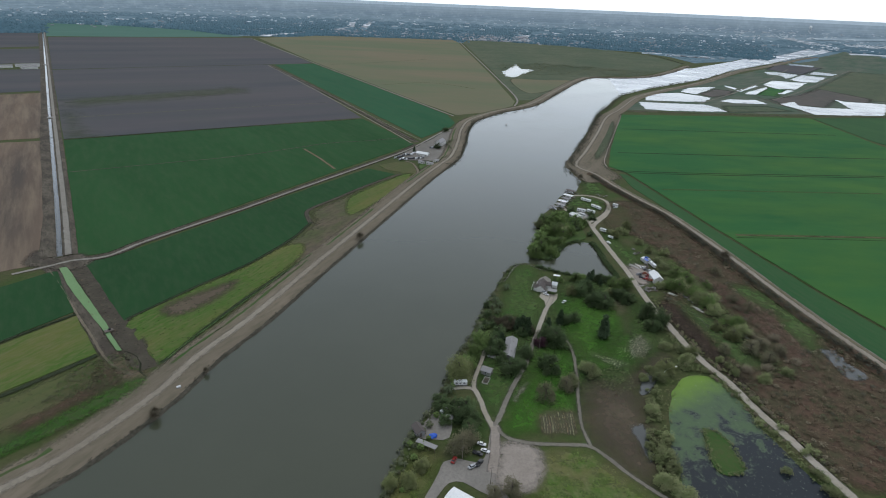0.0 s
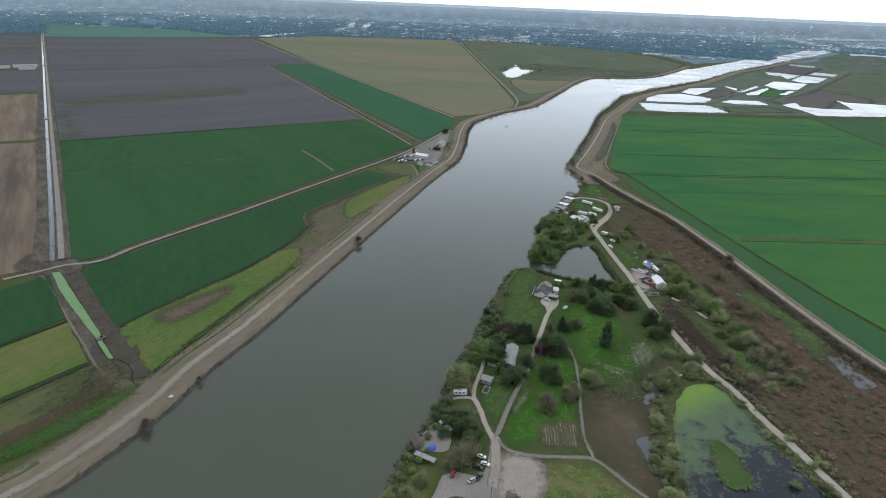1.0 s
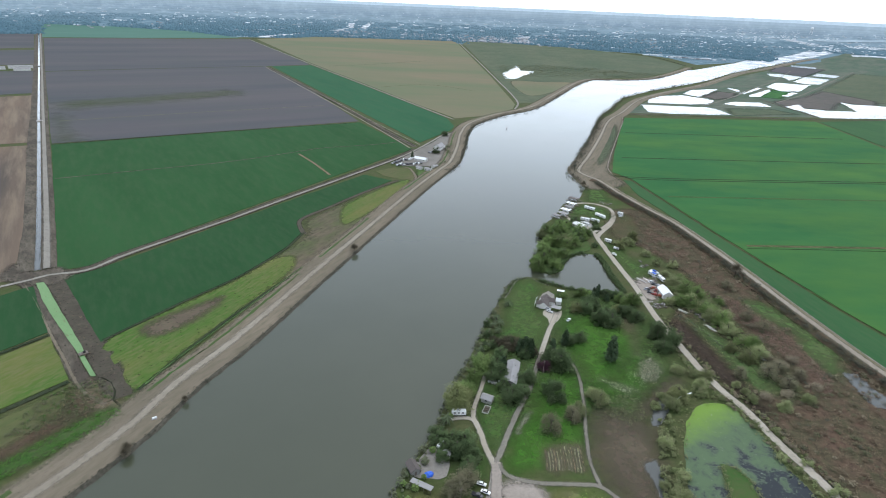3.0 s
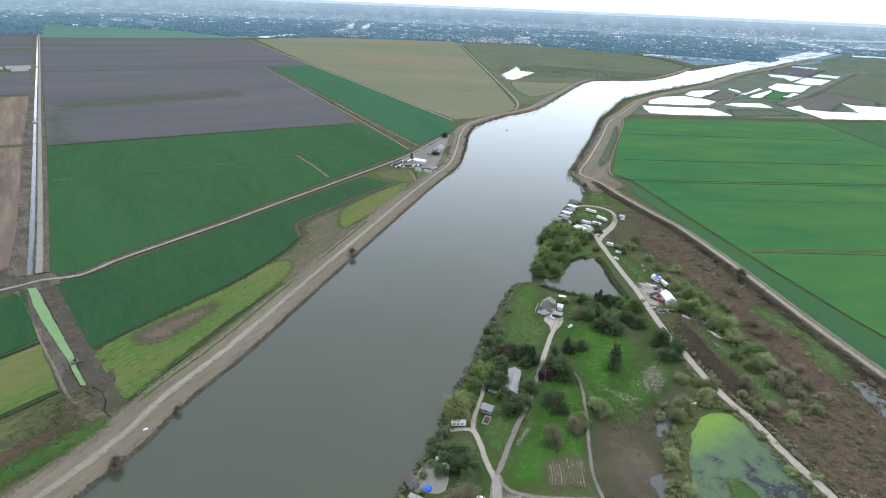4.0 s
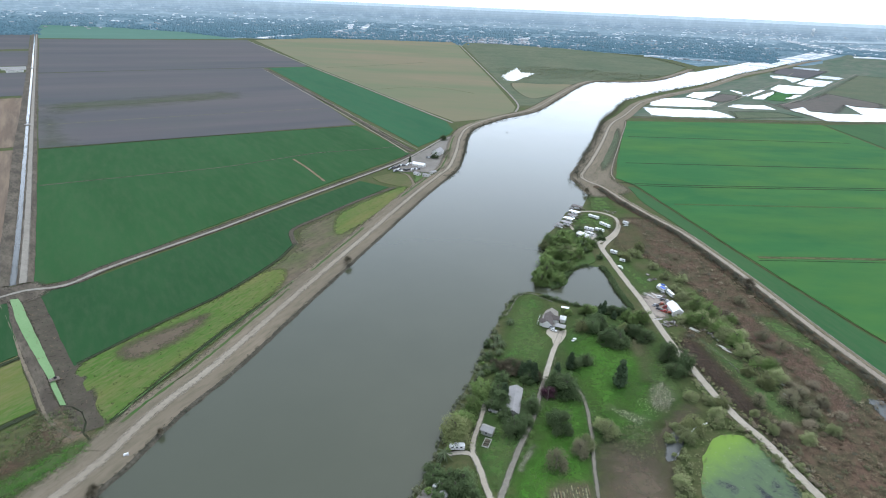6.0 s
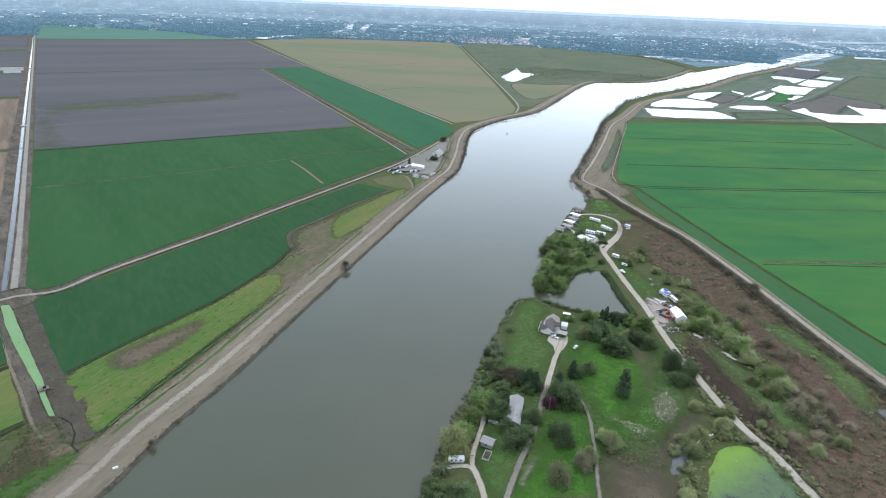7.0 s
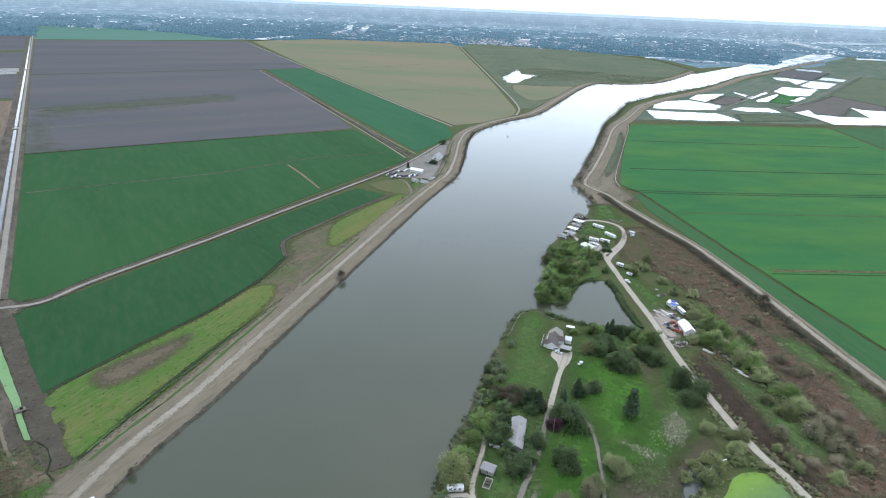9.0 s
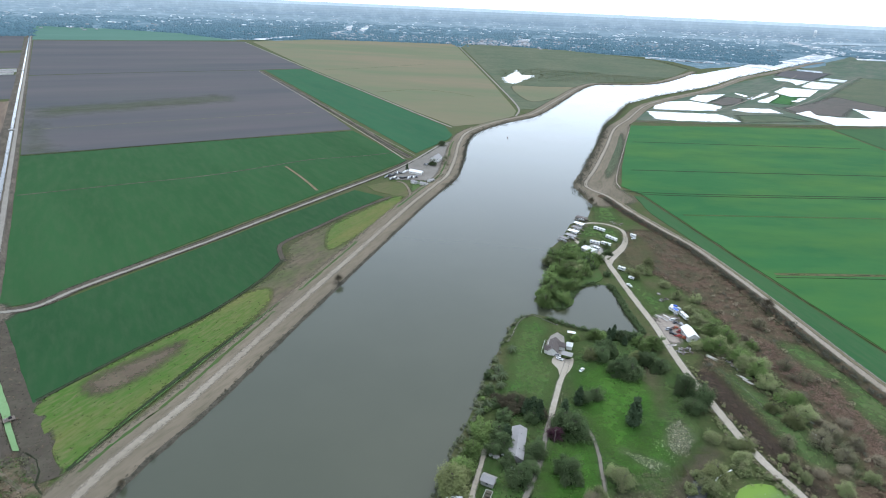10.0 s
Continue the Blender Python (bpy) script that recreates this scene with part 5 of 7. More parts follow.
# ---- plants ----
def trunk_mesh(h, r, limbs, rng, spread, up=0.55):
    """A tapered trunk with limbs."""
    bm = cylinder(0, 0, -0.3, r, h * 0.6, 7, r * 0.5)
    for i in range(limbs):
        a, tilt = 2 * math.pi * i / limbs + rng.uniform(-0.4, 0.4), rng.uniform(0.5, 1.0)
        length = spread * rng.uniform(0.7, 1.0)
        turn = Euler((0, 0, a)).to_matrix().to_4x4() @ Euler((0, tilt, 0)).to_matrix().to_4x4() @ Matrix.Translation((0, 0, length / 2))
        cylinder(0, 0, h * rng.uniform(0.25, up), r * 0.45, length, 5, r * 0.12, bm, turn)
    return bm


def crown_mesh(name, seed, rad, height, low, blobs, n, leaf, material, droop=0.0):
    """A domed crown of many leaf cards, gathered in clumps with gaps between."""
    rng = np.random.default_rng(seed)
    mid = rng.normal(size=(blobs, 3))
    mid /= np.linalg.norm(mid, axis=1)[:, None]
    mid[:, 2] = np.abs(mid[:, 2])
    mid *= rng.uniform(0.35, 0.8, blobs)[:, None] * np.array([rad, rad, (height - low) * 0.9])
    mid[:, :2] += rng.normal(0, 0.08 * rad, (blobs, 2))
    mid[:, 2] += low
    size = rad * rng.uniform(0.2, 0.42, blobs)
    k = rng.integers(0, blobs, n)
    d = rng.normal(size=(n, 3))
    d /= np.linalg.norm(d, axis=1)[:, None]
    c = mid[k] + d * (size[k] * rng.uniform(0.3, 1.15, n))[:, None]
    c[:, 2] -= droop * np.hypot(c[:, 0], c[:, 1]) / rad * height * rng.uniform(0.1, 0.5, n)
    c[:, 2] = np.abs(c[:, 2]) + 0.2
    v, q = cards(c, np.full(n, leaf), rng)
    return quads_object(name, v, q, material)


def twig_mesh(name, seed, rad, height, n, material):
    """A bare crown: many thin twigs spreading from the limbs."""
    rng = np.random.default_rng(seed)
    a, e = rng.uniform(0, 2 * np.pi, n), rng.uniform(0.15, 1.5, n)
    start = np.column_stack([0.35 * rad * np.cos(a) * np.cos(e), 0.35 * rad * np.sin(a) * np.cos(e), height * (0.35 + 0.25 * np.sin(e))])
    a += rng.normal(0, 0.5, n)
    end = np.column_stack([rad * np.cos(a) * np.cos(e), rad * np.sin(a) * np.cos(e), height * (0.42 + 0.58 * np.sin(e))]) * rng.uniform(0.7, 1.0, n)[:, None]
    side = np.cross(end - start, rng.normal(size=(n, 3)))
    side *= (rng.uniform(0.05, 0.11, n) / np.linalg.norm(side, axis=1))[:, None]
    v = np.stack([start - side, start + side, end + side * 0.3, end - side * 0.3], 1).reshape(-1, 3)
    return quads_object(name, v, np.arange(4 * n).reshape(-1, 4), material)


def broad_tree(name, seed, material, label, m, rad=5.0, height=9.0, low=0.3, n=2000, leaf=0.32, droop=0.0, blobs=34):
    rng = random.Random(seed)
    t = thing(name, m, label, "tree")
    part("trunk", trunk_mesh(height, 0.3, 5, rng, rad * 0.55), BARK, t)
    part("crown", crown_mesh("crown", seed, rad, height, low, blobs, n, leaf, material, droop), material, t)
    return t


def bare_tree(name, seed, material, label, m, rad=5.0, height=9.0):
    rng = random.Random(seed)
    t = thing(name, m, label, "tree")
    part("trunk", trunk_mesh(height, 0.32, 7, rng, rad * 0.8, 0.5), BARK, t)
    part("twig_spray", twig_mesh("twig_spray", seed, rad, height, 500, material), material, t)
    part("crown", crown_mesh("crown", seed, rad, height, 1.5, 26, 600, 0.2, material), material, t)
    return t


def conifer(name, seed, material, label, m, rad=4.2, height=13.0):
    rng = np.random.default_rng(seed)
    t = thing(name, m, label, "tree")
    part("trunk", cylinder(0, 0, -0.3, 0.4, height * 0.95, 7, 0.05), BARK, t)
    n = 1100
    z = height * (0.06 + 0.9 * rng.uniform(0, 1, n) ** 1.1)
    r = rad * 0.85 * (1.02 - z / height) ** 0.38 * (0.72 + 0.28 * np.sin(z * 2.3 + 2 * np.sin(z))) * rng.uniform(0.5, 1.1, n)
    a = rng.uniform(0, 2 * np.pi, n)
    v, q = cards(np.column_stack([r * np.cos(a), r * np.sin(a), z - 0.15 * r]), np.full(n, 0.6), rng, 0.5)
    part("crown", quads_object("crown", v, q, material), material, t)
    return t


def palm(name, seed, material, label, m):
    rng = np.random.default_rng(seed)
    t = thing(name, m, label, "palm tree")
    part("trunk", cylinder(0, 0, -0.3, 0.35, 4.5, 8, 0.28), BARK, t)
    for i in range(16):
        a, lift = i * 2.4, 0.9 - 0.1 * i
        verts, faces = [], []
        for j in range(7):
            s = j / 6
            r, z = 4.4 * s, 4.2 + 2.6 * lift * s - 2.6 * s * s
            w = 0.42 * math.sin(math.pi * min(0.98, s * 0.85 + 0.12))
            for o in (-w, 0, w):
                verts.append((r * math.cos(a) - o * math.sin(a), r * math.sin(a) + o * math.cos(a), z - abs(o) * 0.5))
        for j in range(6):
            faces += [(j * 3, j * 3 + 1, j * 3 + 4, j * 3 + 3), (j * 3 + 1, j * 3 + 2, j * 3 + 5, j * 3 + 4)]
        me = bpy.data.meshes.new("frond")
        me.from_pydata(verts, [], faces)
        part("frond", me, material, t)
    return t


def shrub(name, seed, material, label, m):
    t = thing(name, m, label, "shrub")
    part("stem", trunk_mesh(2.5, 0.12, 4, random.Random(seed), 2.0, 0.3), BARK, t)
    part("crown", crown_mesh("crown", seed, 5.0, 5.5, 0.2, 20, 900, 0.32, material), material, t)
    return t


def plant_all(make, places, variants, seed):
    """Builds a few kinds of one plant, then copies them to the other places."""
    rng = random.Random(seed)
    made = []
    for i, (x, y, r) in enumerate(places):
        spot = pose(x, y, 0.1, 0, 0, rng.uniform(0, 360))
        if i < variants:
            made.append(make(seed * 10 + i, spot))
        else:
            s = r / 4.4
            copy_thing(made[i % variants], spot @ Matrix.Diagonal((s * rng.uniform(0.9, 1.1), s * rng.uniform(0.9, 1.1), s * rng.uniform(0.85, 1.15), 1)))


plant_all(lambda s, m: broad_tree("willow_tree", s, LEAF_WILLOW, "pale yellow-green willow tree beside the water", m, droop=0.5, n=4200, leaf=0.22), [(-11, 197, 5), (190, 347, 5), (163, 513, 5), (161, 316, 5), (127, 392, 4.5), (99, 392, 5.5), (-19, 195, 4.5), (-6, 207, 4.5), (18, 287, 4), (196, 335, 6), (179, 534, 6), (137, 295, 6), (12, 279, 8.5)], 2, 1)
plant_all(lambda s, m: broad_tree("green_tree", s, LEAF_GREEN, "leafy fresh green tree", m, n=3400, leaf=0.26), [(16, 293, 5), (135, 410, 5), (111, 415, 5), (207, 354, 5), (179, 409, 5), (22, 302, 5.5), (19, 291, 4.5), (136, 403, 4.5), (121, 528, 5.5), (209, 411, 4.5), (94, 488, 6), (105, 513, 6), (106, 489, 6), (133, 550, 6), (117, 548, 6), (108, 547, 6), (185, 405, 6), (195, 398, 6), (198, 381, 6), (80, 458, 6.5), (95, 464, 6.5), (190, 427, 6.5), (195, 418, 6.5), (27, 313, 7), (94, 413, 3), (98, 536, 7), (143.3, 406.5, 6.5), (106.5, 415, 5)], 3, 2)
plant_all(lambda s, m: broad_tree("green_tree", s, LEAF_GREEN, "leafy fresh green tree", m, n=3200, leaf=0.26, blobs=28), [(138, 543, 5), (116, 567, 5), (132, 532, 5.5), (122, 563, 5.5), (80, 473, 6), (97, 515, 6), (103, 531, 6), (111, 529, 6), (121, 515, 6), (89, 497, 6.5), (113, 508, 6.5), (87, 476, 7)], 2, 3)
plant_all(lambda s, m: broad_tree("dark_tree", s, LEAF_DARK, "dense dark green evergreen tree", m, height=10, n=3600, leaf=0.27), [(39, 296, 5), (46, 288, 5), (32, 305, 5), (113, 395, 5), (134, 575, 5), (85, 348, 5.5), (108, 399, 5.5), (111, 376, 5.5), (119, 382, 5.5), (126, 416, 4.5), (106, 391, 5.5), (12, 243, 5.5), (36, 309, 6), (42, 285, 6), (50, 293, 4), (70, 326, 6), (112, 376, 6), (133, 389, 6), (139, 382, 6), (-4, 969, 6), (145, 344, 6.5), (147, 361, 7), (152, 349, 7), (119, 373, 7), (66, 291, 7.5), (75, 320, 8)], 3, 4)
plant_all(lambda s, m: broad_tree("dark_tree", s, LEAF_DARK, "dense dark green evergreen tree", m, height=9, n=3400, leaf=0.27, blobs=28), [(20, 242, 5), (13, 251, 5), (-15, 848, 5), (16, 250, 5.5), (17, 233, 4.5), (2, 255, 4.5), (132, 571, 5.5), (129, 527, 4.5), (53, 303, 4.5), (93, 351, 4.5), (55, 308, 4), (151, 563, 3), (154, 560, 3), (33.1, 366.2, 3.2), (33.4, 351.8, 3.2), (35.7, 340.5, 3.4), (29.5, 336.6, 3), (39.4, 330.0, 4.2), (47.2, 341.4, 3.6), (55.1, 330.2, 4.4), (35.6, 317.0, 4.6), (37.6, 306.3, 4.4), (48.0, 296.6, 3.6), (52.1, 303.9, 4.6), (4.4, 253.8, 4.2), (9.5, 250.9, 4.4), (6.0, 245.5, 3.8), (13.8, 248.0, 4.6), (1.7, 249.3, 3.6), (17.0, 236.2, 4), (4.7, 239.3, 3.4), (132.8, 577.3, 4.4), (129.0, 534.7, 5.2), (141.3, 546.7, 4.4), (154.1, 574.0, 4), (99.9, 551.2, 5), (139.9, 564.0, 3.4), (140.0, 515.8, 3.6)], 2, 5)
plant_all(lambda s, m: broad_tree("budding_tree", s, LEAF_BROWN, "brownish budding spring tree", m, n=1800, leaf=0.24), [(183, 318, 5), (220, 320, 5), (225, 375, 5), (220, 389, 5), (228, 439, 5), (17, 225, 5.5), (9, 218, 4.5), (35, 194, 5.5), (73, 272, 5.5), (209, 325, 5.5), (13, 220, 6), (27, 192, 4), (200, 319, 6), (207, 309, 6), (60, 262, 6.5)], 2, 6)
plant_all(lambda s, m: broad_tree("olive_tree", s, LEAF_BELT, "grey-olive scrub tree with young leaves", m, height=7, n=3400, leaf=0.24, blobs=34), [(186, 457, 5), (200, 408, 5), (197, 476, 5), (130, 285, 5), (76, 276, 5.5), (184, 440, 5.5), (190, 406, 5.5), (172, 409, 4.5), (184, 480, 4.5), (204, 388, 5.5), (91, 287, 6), (88, 293, 4), (192, 429, 6), (194, 388, 6), (198, 370, 6), (205, 341, 6), (188, 414, 6.5)], 2, 11)
plant_all(lambda s, m: broad_tree("olive_tree", s, LEAF_BELT, "grey-olive scrub tree with young leaves", m, height=7, n=3400, leaf=0.24, blobs=34), [(211, 296, 5), (194, 288, 5), (146, 321, 4.5), (154, 305, 4.5), (172, 530, 4.5), (175, 523, 4.5), (182, 500, 4.5), (155, 317, 4), (180, 538, 4), (94, 533, 6), (162, 524, 3.5), (179, 295, 3.5), (112, 526, 6.5), (117, 515, 6.5), (179, 302, 3), (176, 308, 3), (117, 256, 4.25), (113, 211, 4.25), (118, 233, 3.8249999999999997), (107, 203, 5.1), (111, 220, 5.5249999999999995), (107, 227, 2.975), (111, 195, 5.95)], 2, 15)
plant_all(lambda s, m: broad_tree("leafless_bush", s, LEAF_GREYB, "large grey-brown leafless bush in the brush belt", m, height=4.2, n=3600, leaf=0.17, blobs=46), [(208, 327, 5.07), (215, 330, 4.68), (219, 319, 4.68), (208, 312, 4.68), (225, 337, 4.29), (224, 309, 4.29), (212, 337, 3.9), (210, 341, 3.9), (189, 298, 3.9), (203, 302, 3.9), (219, 377, 3.9), (213, 416, 3.9), (211, 423, 3.9), (215, 360, 3.51)], 3, 12)
plant_all(lambda s, m: broad_tree("hedge_bush", s, LEAF_HEDGE, "dark reddish-brown bush in a garden hedge", m, height=6, n=2000, leaf=0.26), [(40, 342, 5), (57, 336, 5), (46, 337, 5), (45, 344, 5.5), (49, 342, 5.5), (53, 338, 5.5), (60, 333, 4), (37, 344, 4)], 2, 13)
plant_all(lambda s, m: broad_tree("plum_tree", s, LEAF_PURPLE, "small dark purple-leaved tree beside the drive", m, n=1800), [(65, 318, 3.6)], 1, 14)
plant_all(lambda s, m: bare_tree("bare_tree", s, TWIG, "leafless grey-brown tree with bare twigs", m), [(-75, 480, 5.5), (169, 707, 6), (246, 465, 6), (-142, 232, 3.2), (-143, 235, 3), (-132, 273, 2.2)], 2, 7)
plant_all(lambda s, m: palm("palm_tree", s, LEAF_PALM, "grey-green palm on the river bank", m), [(7, 265, 4), (3, 254, 4), (40, 373, 4), (31, 338, 4), (40, 357, 4), (50, 395, 4), (42, 367, 4), (37, 364, 3.5), (27, 332, 3.5)], 1, 8)
plant_all(lambda s, m: conifer("conifer_tree", s, LEAF_FIR, "tall dark green conifer tree", m), [(39, 310, 4.5), (55, 333, 4.5), (108, 330, 6), (82, 345, 4), (72, 334, 4), (52, 335, 4), (58, 331, 4), (119, 416, 3.2), (114, 408, 3), (-47, 816, 3), (125, 409, 2.5), (117.9, 420.7, 2.0), (121.9, 423.5, 2.6), (124.7, 419.9, 1.7), (130.4, 415.2, 1.6), (133.8, 414.9, 1.6)], 2, 9)
plant_all(lambda s, m: shrub("shrub", s, LEAF_BELT, "round olive shrub beside the dirt road", m), [(182, 202, 4), (186, 227, 3.5), (182, 213, 3.5), (179, 268, 3), (172, 249, 3), (183, 246, 3), (168, 214, 3), (170, 273, 3), (184, 210, 3), (176, 241, 2.5)], 2, 10)


def along(pts, count, lo, hi, seed, start=0.0, end=1.0):
    """Places scattered along a plan line, lo to hi metres to its right."""
    rng = random.Random(seed)
    line = spline(pts, 4.0)
    out = []
    for _ in range(count):
        i = int((start + (end - start) * rng.random()) * (len(line) - 2))
        d = (line[i + 1] - line[i]).normalized()
        o = rng.uniform(lo, hi)
        at = line[i].lerp(line[i + 1], rng.random())
        out.append((at.x + d.y * o, at.y - d.x * o))
    return np.array(out)


BRUSH = [(180, 619), (220, 624), (235, 581), (247, 472), (257, 392), (264, 323), (270, 277), (214, 207), (190, 219), (182, 264), (173, 303), (167, 327), (163, 357), (164, 384), (204, 446), (186, 516), (164, 546)]
OPEN = ([(175.2, 386.1), (182.4, 380.4), (188.8, 367.9), (194.9, 353.0), (200.3, 335.9), (202.8, 313.8), (203.4, 303.7), (189.8, 303.7), (184.7, 312.7), (182.2, 337.1), (179.2, 361.6)], [(158.4, 375.6), (167.3, 382.4), (173.5, 378.5), (176.5, 369.3), (177.6, 354.5), (180.3, 329.0), (182.9, 305.6), (185.1, 286.0), (178.2, 283.2), (175.2, 300.1), (168.8, 315.9), (166.2, 339.9), (161.4, 355.0), (159.0, 365.8)], [(230.5, 415.9), (243.4, 418.4), (251.1, 405.0), (254.4, 388.9), (260.8, 368.5), (261.2, 347.3), (244.1, 322.7), (241.0, 338.5), (239.4, 356.1), (246.6, 373.2), (235.6, 390.6)], [(153.8, 523.1), (158.5, 512.4), (166.8, 496.2), (171.8, 476.9), (174.4, 465.1), (167.5, 454.8), (157.4, 452.1), (154.6, 467.9), (151.8, 494.8)], [(155.3, 445.2), (164.3, 452.8), (173.2, 451.8), (175.4, 442.0), (169.1, 418.2), (159.9, 411.7), (152.3, 413.9), (152.8, 427.4)], [(182.8, 606.8), (196.9, 613.1), (199.8, 586.7), (194.2, 552.6), (172.8, 532.0), (157.8, 530.5), (158.7, 548.8), (172.3, 576.6)])
scatter("bank_brush", np.vstack([along(RIGHT_BANK[1:9], 300, -1.5, 6, 21), along(RIGHT_BANK[8:12], 50, -1, 2.5, 55)]), 0.8, 3.6, 36, LEAF_BANK, "tangled grey-green brush on the river bank", 21)
scatter("bank_thicket", along(RIGHT_BANK[1:8], 22, 2, 9, 22), 2.5, 5.5, 110, LEAF_GREEN, "green thicket along the river bank", 22)
scatter("inlet_brush", np.vstack([along(INLET[6:11], 520, -4.5, -0.3, 23), along(INLET[9:14], 160, -4, 0, 24), along(INLET[2:7], 160, -5, 0, 44)]), 1.0, 3.6, 40, LEAF_DARK, "dark bushes round the inlet", 23)
scatter("riprap_weeds", along(LEVEE_L[:16], 2200, 10.5, 13.8, 25), 0.4, 1.7, 10, LEAF_BRUSHDK, "low weeds on the riprap bank", 25).location.z = 0.7
scatter("levee_green_strip", along(LEVEE_L[:12], 900, -11.5, -9.5, 43), 0.4, 1.0, 8, LEAF_DARK, "green weeds in a line on the levee slope", 43).location.z = 0.9
scatter("levee_weeds", along(LEVEE_L[:16], 700, -17, -6, 26), 0.3, 0.9, 6, LEAF_BELT, "low weeds on the levee slope", 26).location.z = 0.8
scatter("levee_brush", along(LEVEE_R[:10], 1100, -10.5, -4.6, 27), 0.8, 4.2, 18, LEAF_BRUSHDK, "dark brush along the levee road", 27, cap=0.6).location.z = 1.2
scatter("belt_brush", in_area(BRUSH, 9000, 28, OPEN), 0.4, 1.6, 8, LEAF_REED, "brown dead brush below the levee", 28, spread=2.6)
scatter("belt_olive", in_area(BRUSH, 450, 29, OPEN), 0.8, 3.0, 36, LEAF_SCRUB, "olive brush below the levee", 29, spread=2.0)
scatter("belt_red", in_area([(218.9, 423.8), (227.4, 413.5), (231.8, 390.3), (239.4, 367.0), (239.4, 345.8), (238.8, 318.1), (227.1, 301.2), (226.7, 326.0), (220.9, 347.1), (217.8, 371.2), (212.6, 395.3)], 1500, 47), 0.6, 2.0, 14, LEAF_RED, "reddish-brown bramble thicket below the levee", 47, spread=2.2)
scatter("belt_pale", in_area(BRUSH, 500, 30, OPEN), 0.5, 1.6, 10, LEAF_GREYB, "pale dead brush below the levee", 30)
scatter("belt_green", in_area([(192, 471), (201, 446), (207, 415), (207, 376), (211, 346), (201, 341), (194, 364), (186, 393), (174, 413)], 200, 41), 1.5, 6.0, 90, LEAF_BELT, "olive-green thicket in the brush belt", 41, spread=1.5)
scatter("belt_green_near", in_area([(192, 471), (201, 446), (207, 415), (207, 376), (211, 346), (201, 341), (194, 364), (186, 393), (174, 413)], 60, 42), 2.0, 6.5, 110, LEAF_GREEN, "green bushes in the brush belt", 42, spread=1.5)
scatter("reeds", in_area([(158.4, 375.6), (167.3, 382.4), (173.5, 378.5), (176.5, 369.3), (177.6, 354.5), (180.3, 329.0), (182.9, 305.6), (185.1, 286.0), (178.2, 283.2), (175.2, 300.1), (168.8, 315.9), (166.2, 339.9), (161.4, 355.0), (159.0, 365.8)], 1600, 31), 0.3, 1.0, 7, LEAF_HEDGE, "dead brown reeds", 31)
scatter("pale_stalks", in_area([(123.7, 326.9), (134.7, 335.0), (137.2, 319.7), (128.4, 306.3), (121.5, 309.3)], 420, 32), 0.3, 1.0, 8, LEAF_WHITE, "pale dead stalks in the meadow", 32)
scatter("pond_reeds", np.vstack([along(POND_S + POND_S[:1], 420, -5, 2, 33), along(ISLAND + ISLAND[:1], 220, -1.5, 1.5, 34)]), 0.6, 2.4, 10, LEAF_BELT, "reeds and brush round the algae pond", 33)
scatter("pond_thicket", np.vstack([along([(122, 292), (121, 268), (113, 245), (108, 222), (104, 196)], 70, -5, 3, 45), along([(126, 292), (140, 296), (158, 297), (168, 289)], 60, -4, 2, 46)]), 1.0, 5.0, 60, LEAF_BELT, "olive thicket along the algae pond", 45)
scatter("far_bank_brush", np.vstack([along(LEVEE_L[10:], 420, 10, 14, 35), along(RIGHT_BANK[18:26], 170, -1, 6, 36), along(RIGHT_BANK[22:36], 1100, -2, 12, 73)]), 2.0, 8.5, 14, LEAF_BRUSHDK, "dark brush and small trees along the far river banks", 35, cap=0.9).location.z = 0.6
scatter("marsh_brush", in_area([(165, 2141), (323, 2288), (520, 2229), (662, 2154), (769, 2177), (607, 1971), (457, 1947), (286, 1886), (161, 1841)], 900, 37, ([(170, 1950), (209, 2084), (241, 2212), (241, 2079), (280, 2042), (239, 1929), (202, 1828), (172, 1831)],)), 3, 9, 14, LEAF_BANK, "grey-green brush in the marshy field", 37, cap=1.6)
scatter("point_brush", np.vstack([in_area([(196, 798), (222, 889), (248, 971), (245, 944), (219, 858), (201, 786)], 260, 51), in_area([(225, 882), (266, 1005), (318, 1137), (305, 1058), (248, 886), (215, 817)], 200, 52), in_area([(205, 739), (225, 753), (229, 727), (214, 688), (208, 703)], 160, 53)]), 0.6, 2.4, 12, LEAF_BANK, "low brush between levee and crop", 51, cap=0.8)
scatter("farm_brush", np.vstack([in_area([(-2, 899), (10, 912), (11, 847), (5, 816), (0, 845)], 120, 48), in_area([(-12, 786), (0, 799), (9, 784), (-3, 762), (-13, 751)], 90, 49)]), 1.5, 4.5, 16, LEAF_BANK, "brush between farmyard and levee", 48, cap=0.8)
scatter("ditch_brush", np.vstack([along(TRACK_E, 160, -6, 8, 38), in_area([(-200, 285), (-175, 275), (-165, 262), (-185, 240), (-205, 262)], 200, 39)]), 0.4, 2.0, 9, LEAF_REED, "brown brush at the channel's end", 38)
REED_BAND = [(-212, 196), (-200, 216), (-186, 241), (-177, 255), (-167, 264), (-160, 265), (-158, 253), (-169, 243), (-178, 230), (-186, 218), (-205, 193)]
scatter("green_reeds", in_area(REED_BAND, 1500, 61), 0.5, 1.6, 10, LEAF_REEDGREEN, "bright green reeds below the levee", 61, spread=1.6)
scatter("channel_scrub", in_area([(-202, 279), (-192, 288), (-181, 287), (-170, 274), (-179, 258), (-192, 246), (-205, 240), (-208, 262)], 420, 62), 0.6, 2.2, 16, LEAF_SCRUB, "tangled olive scrub at the channel's end", 62, spread=1.6)
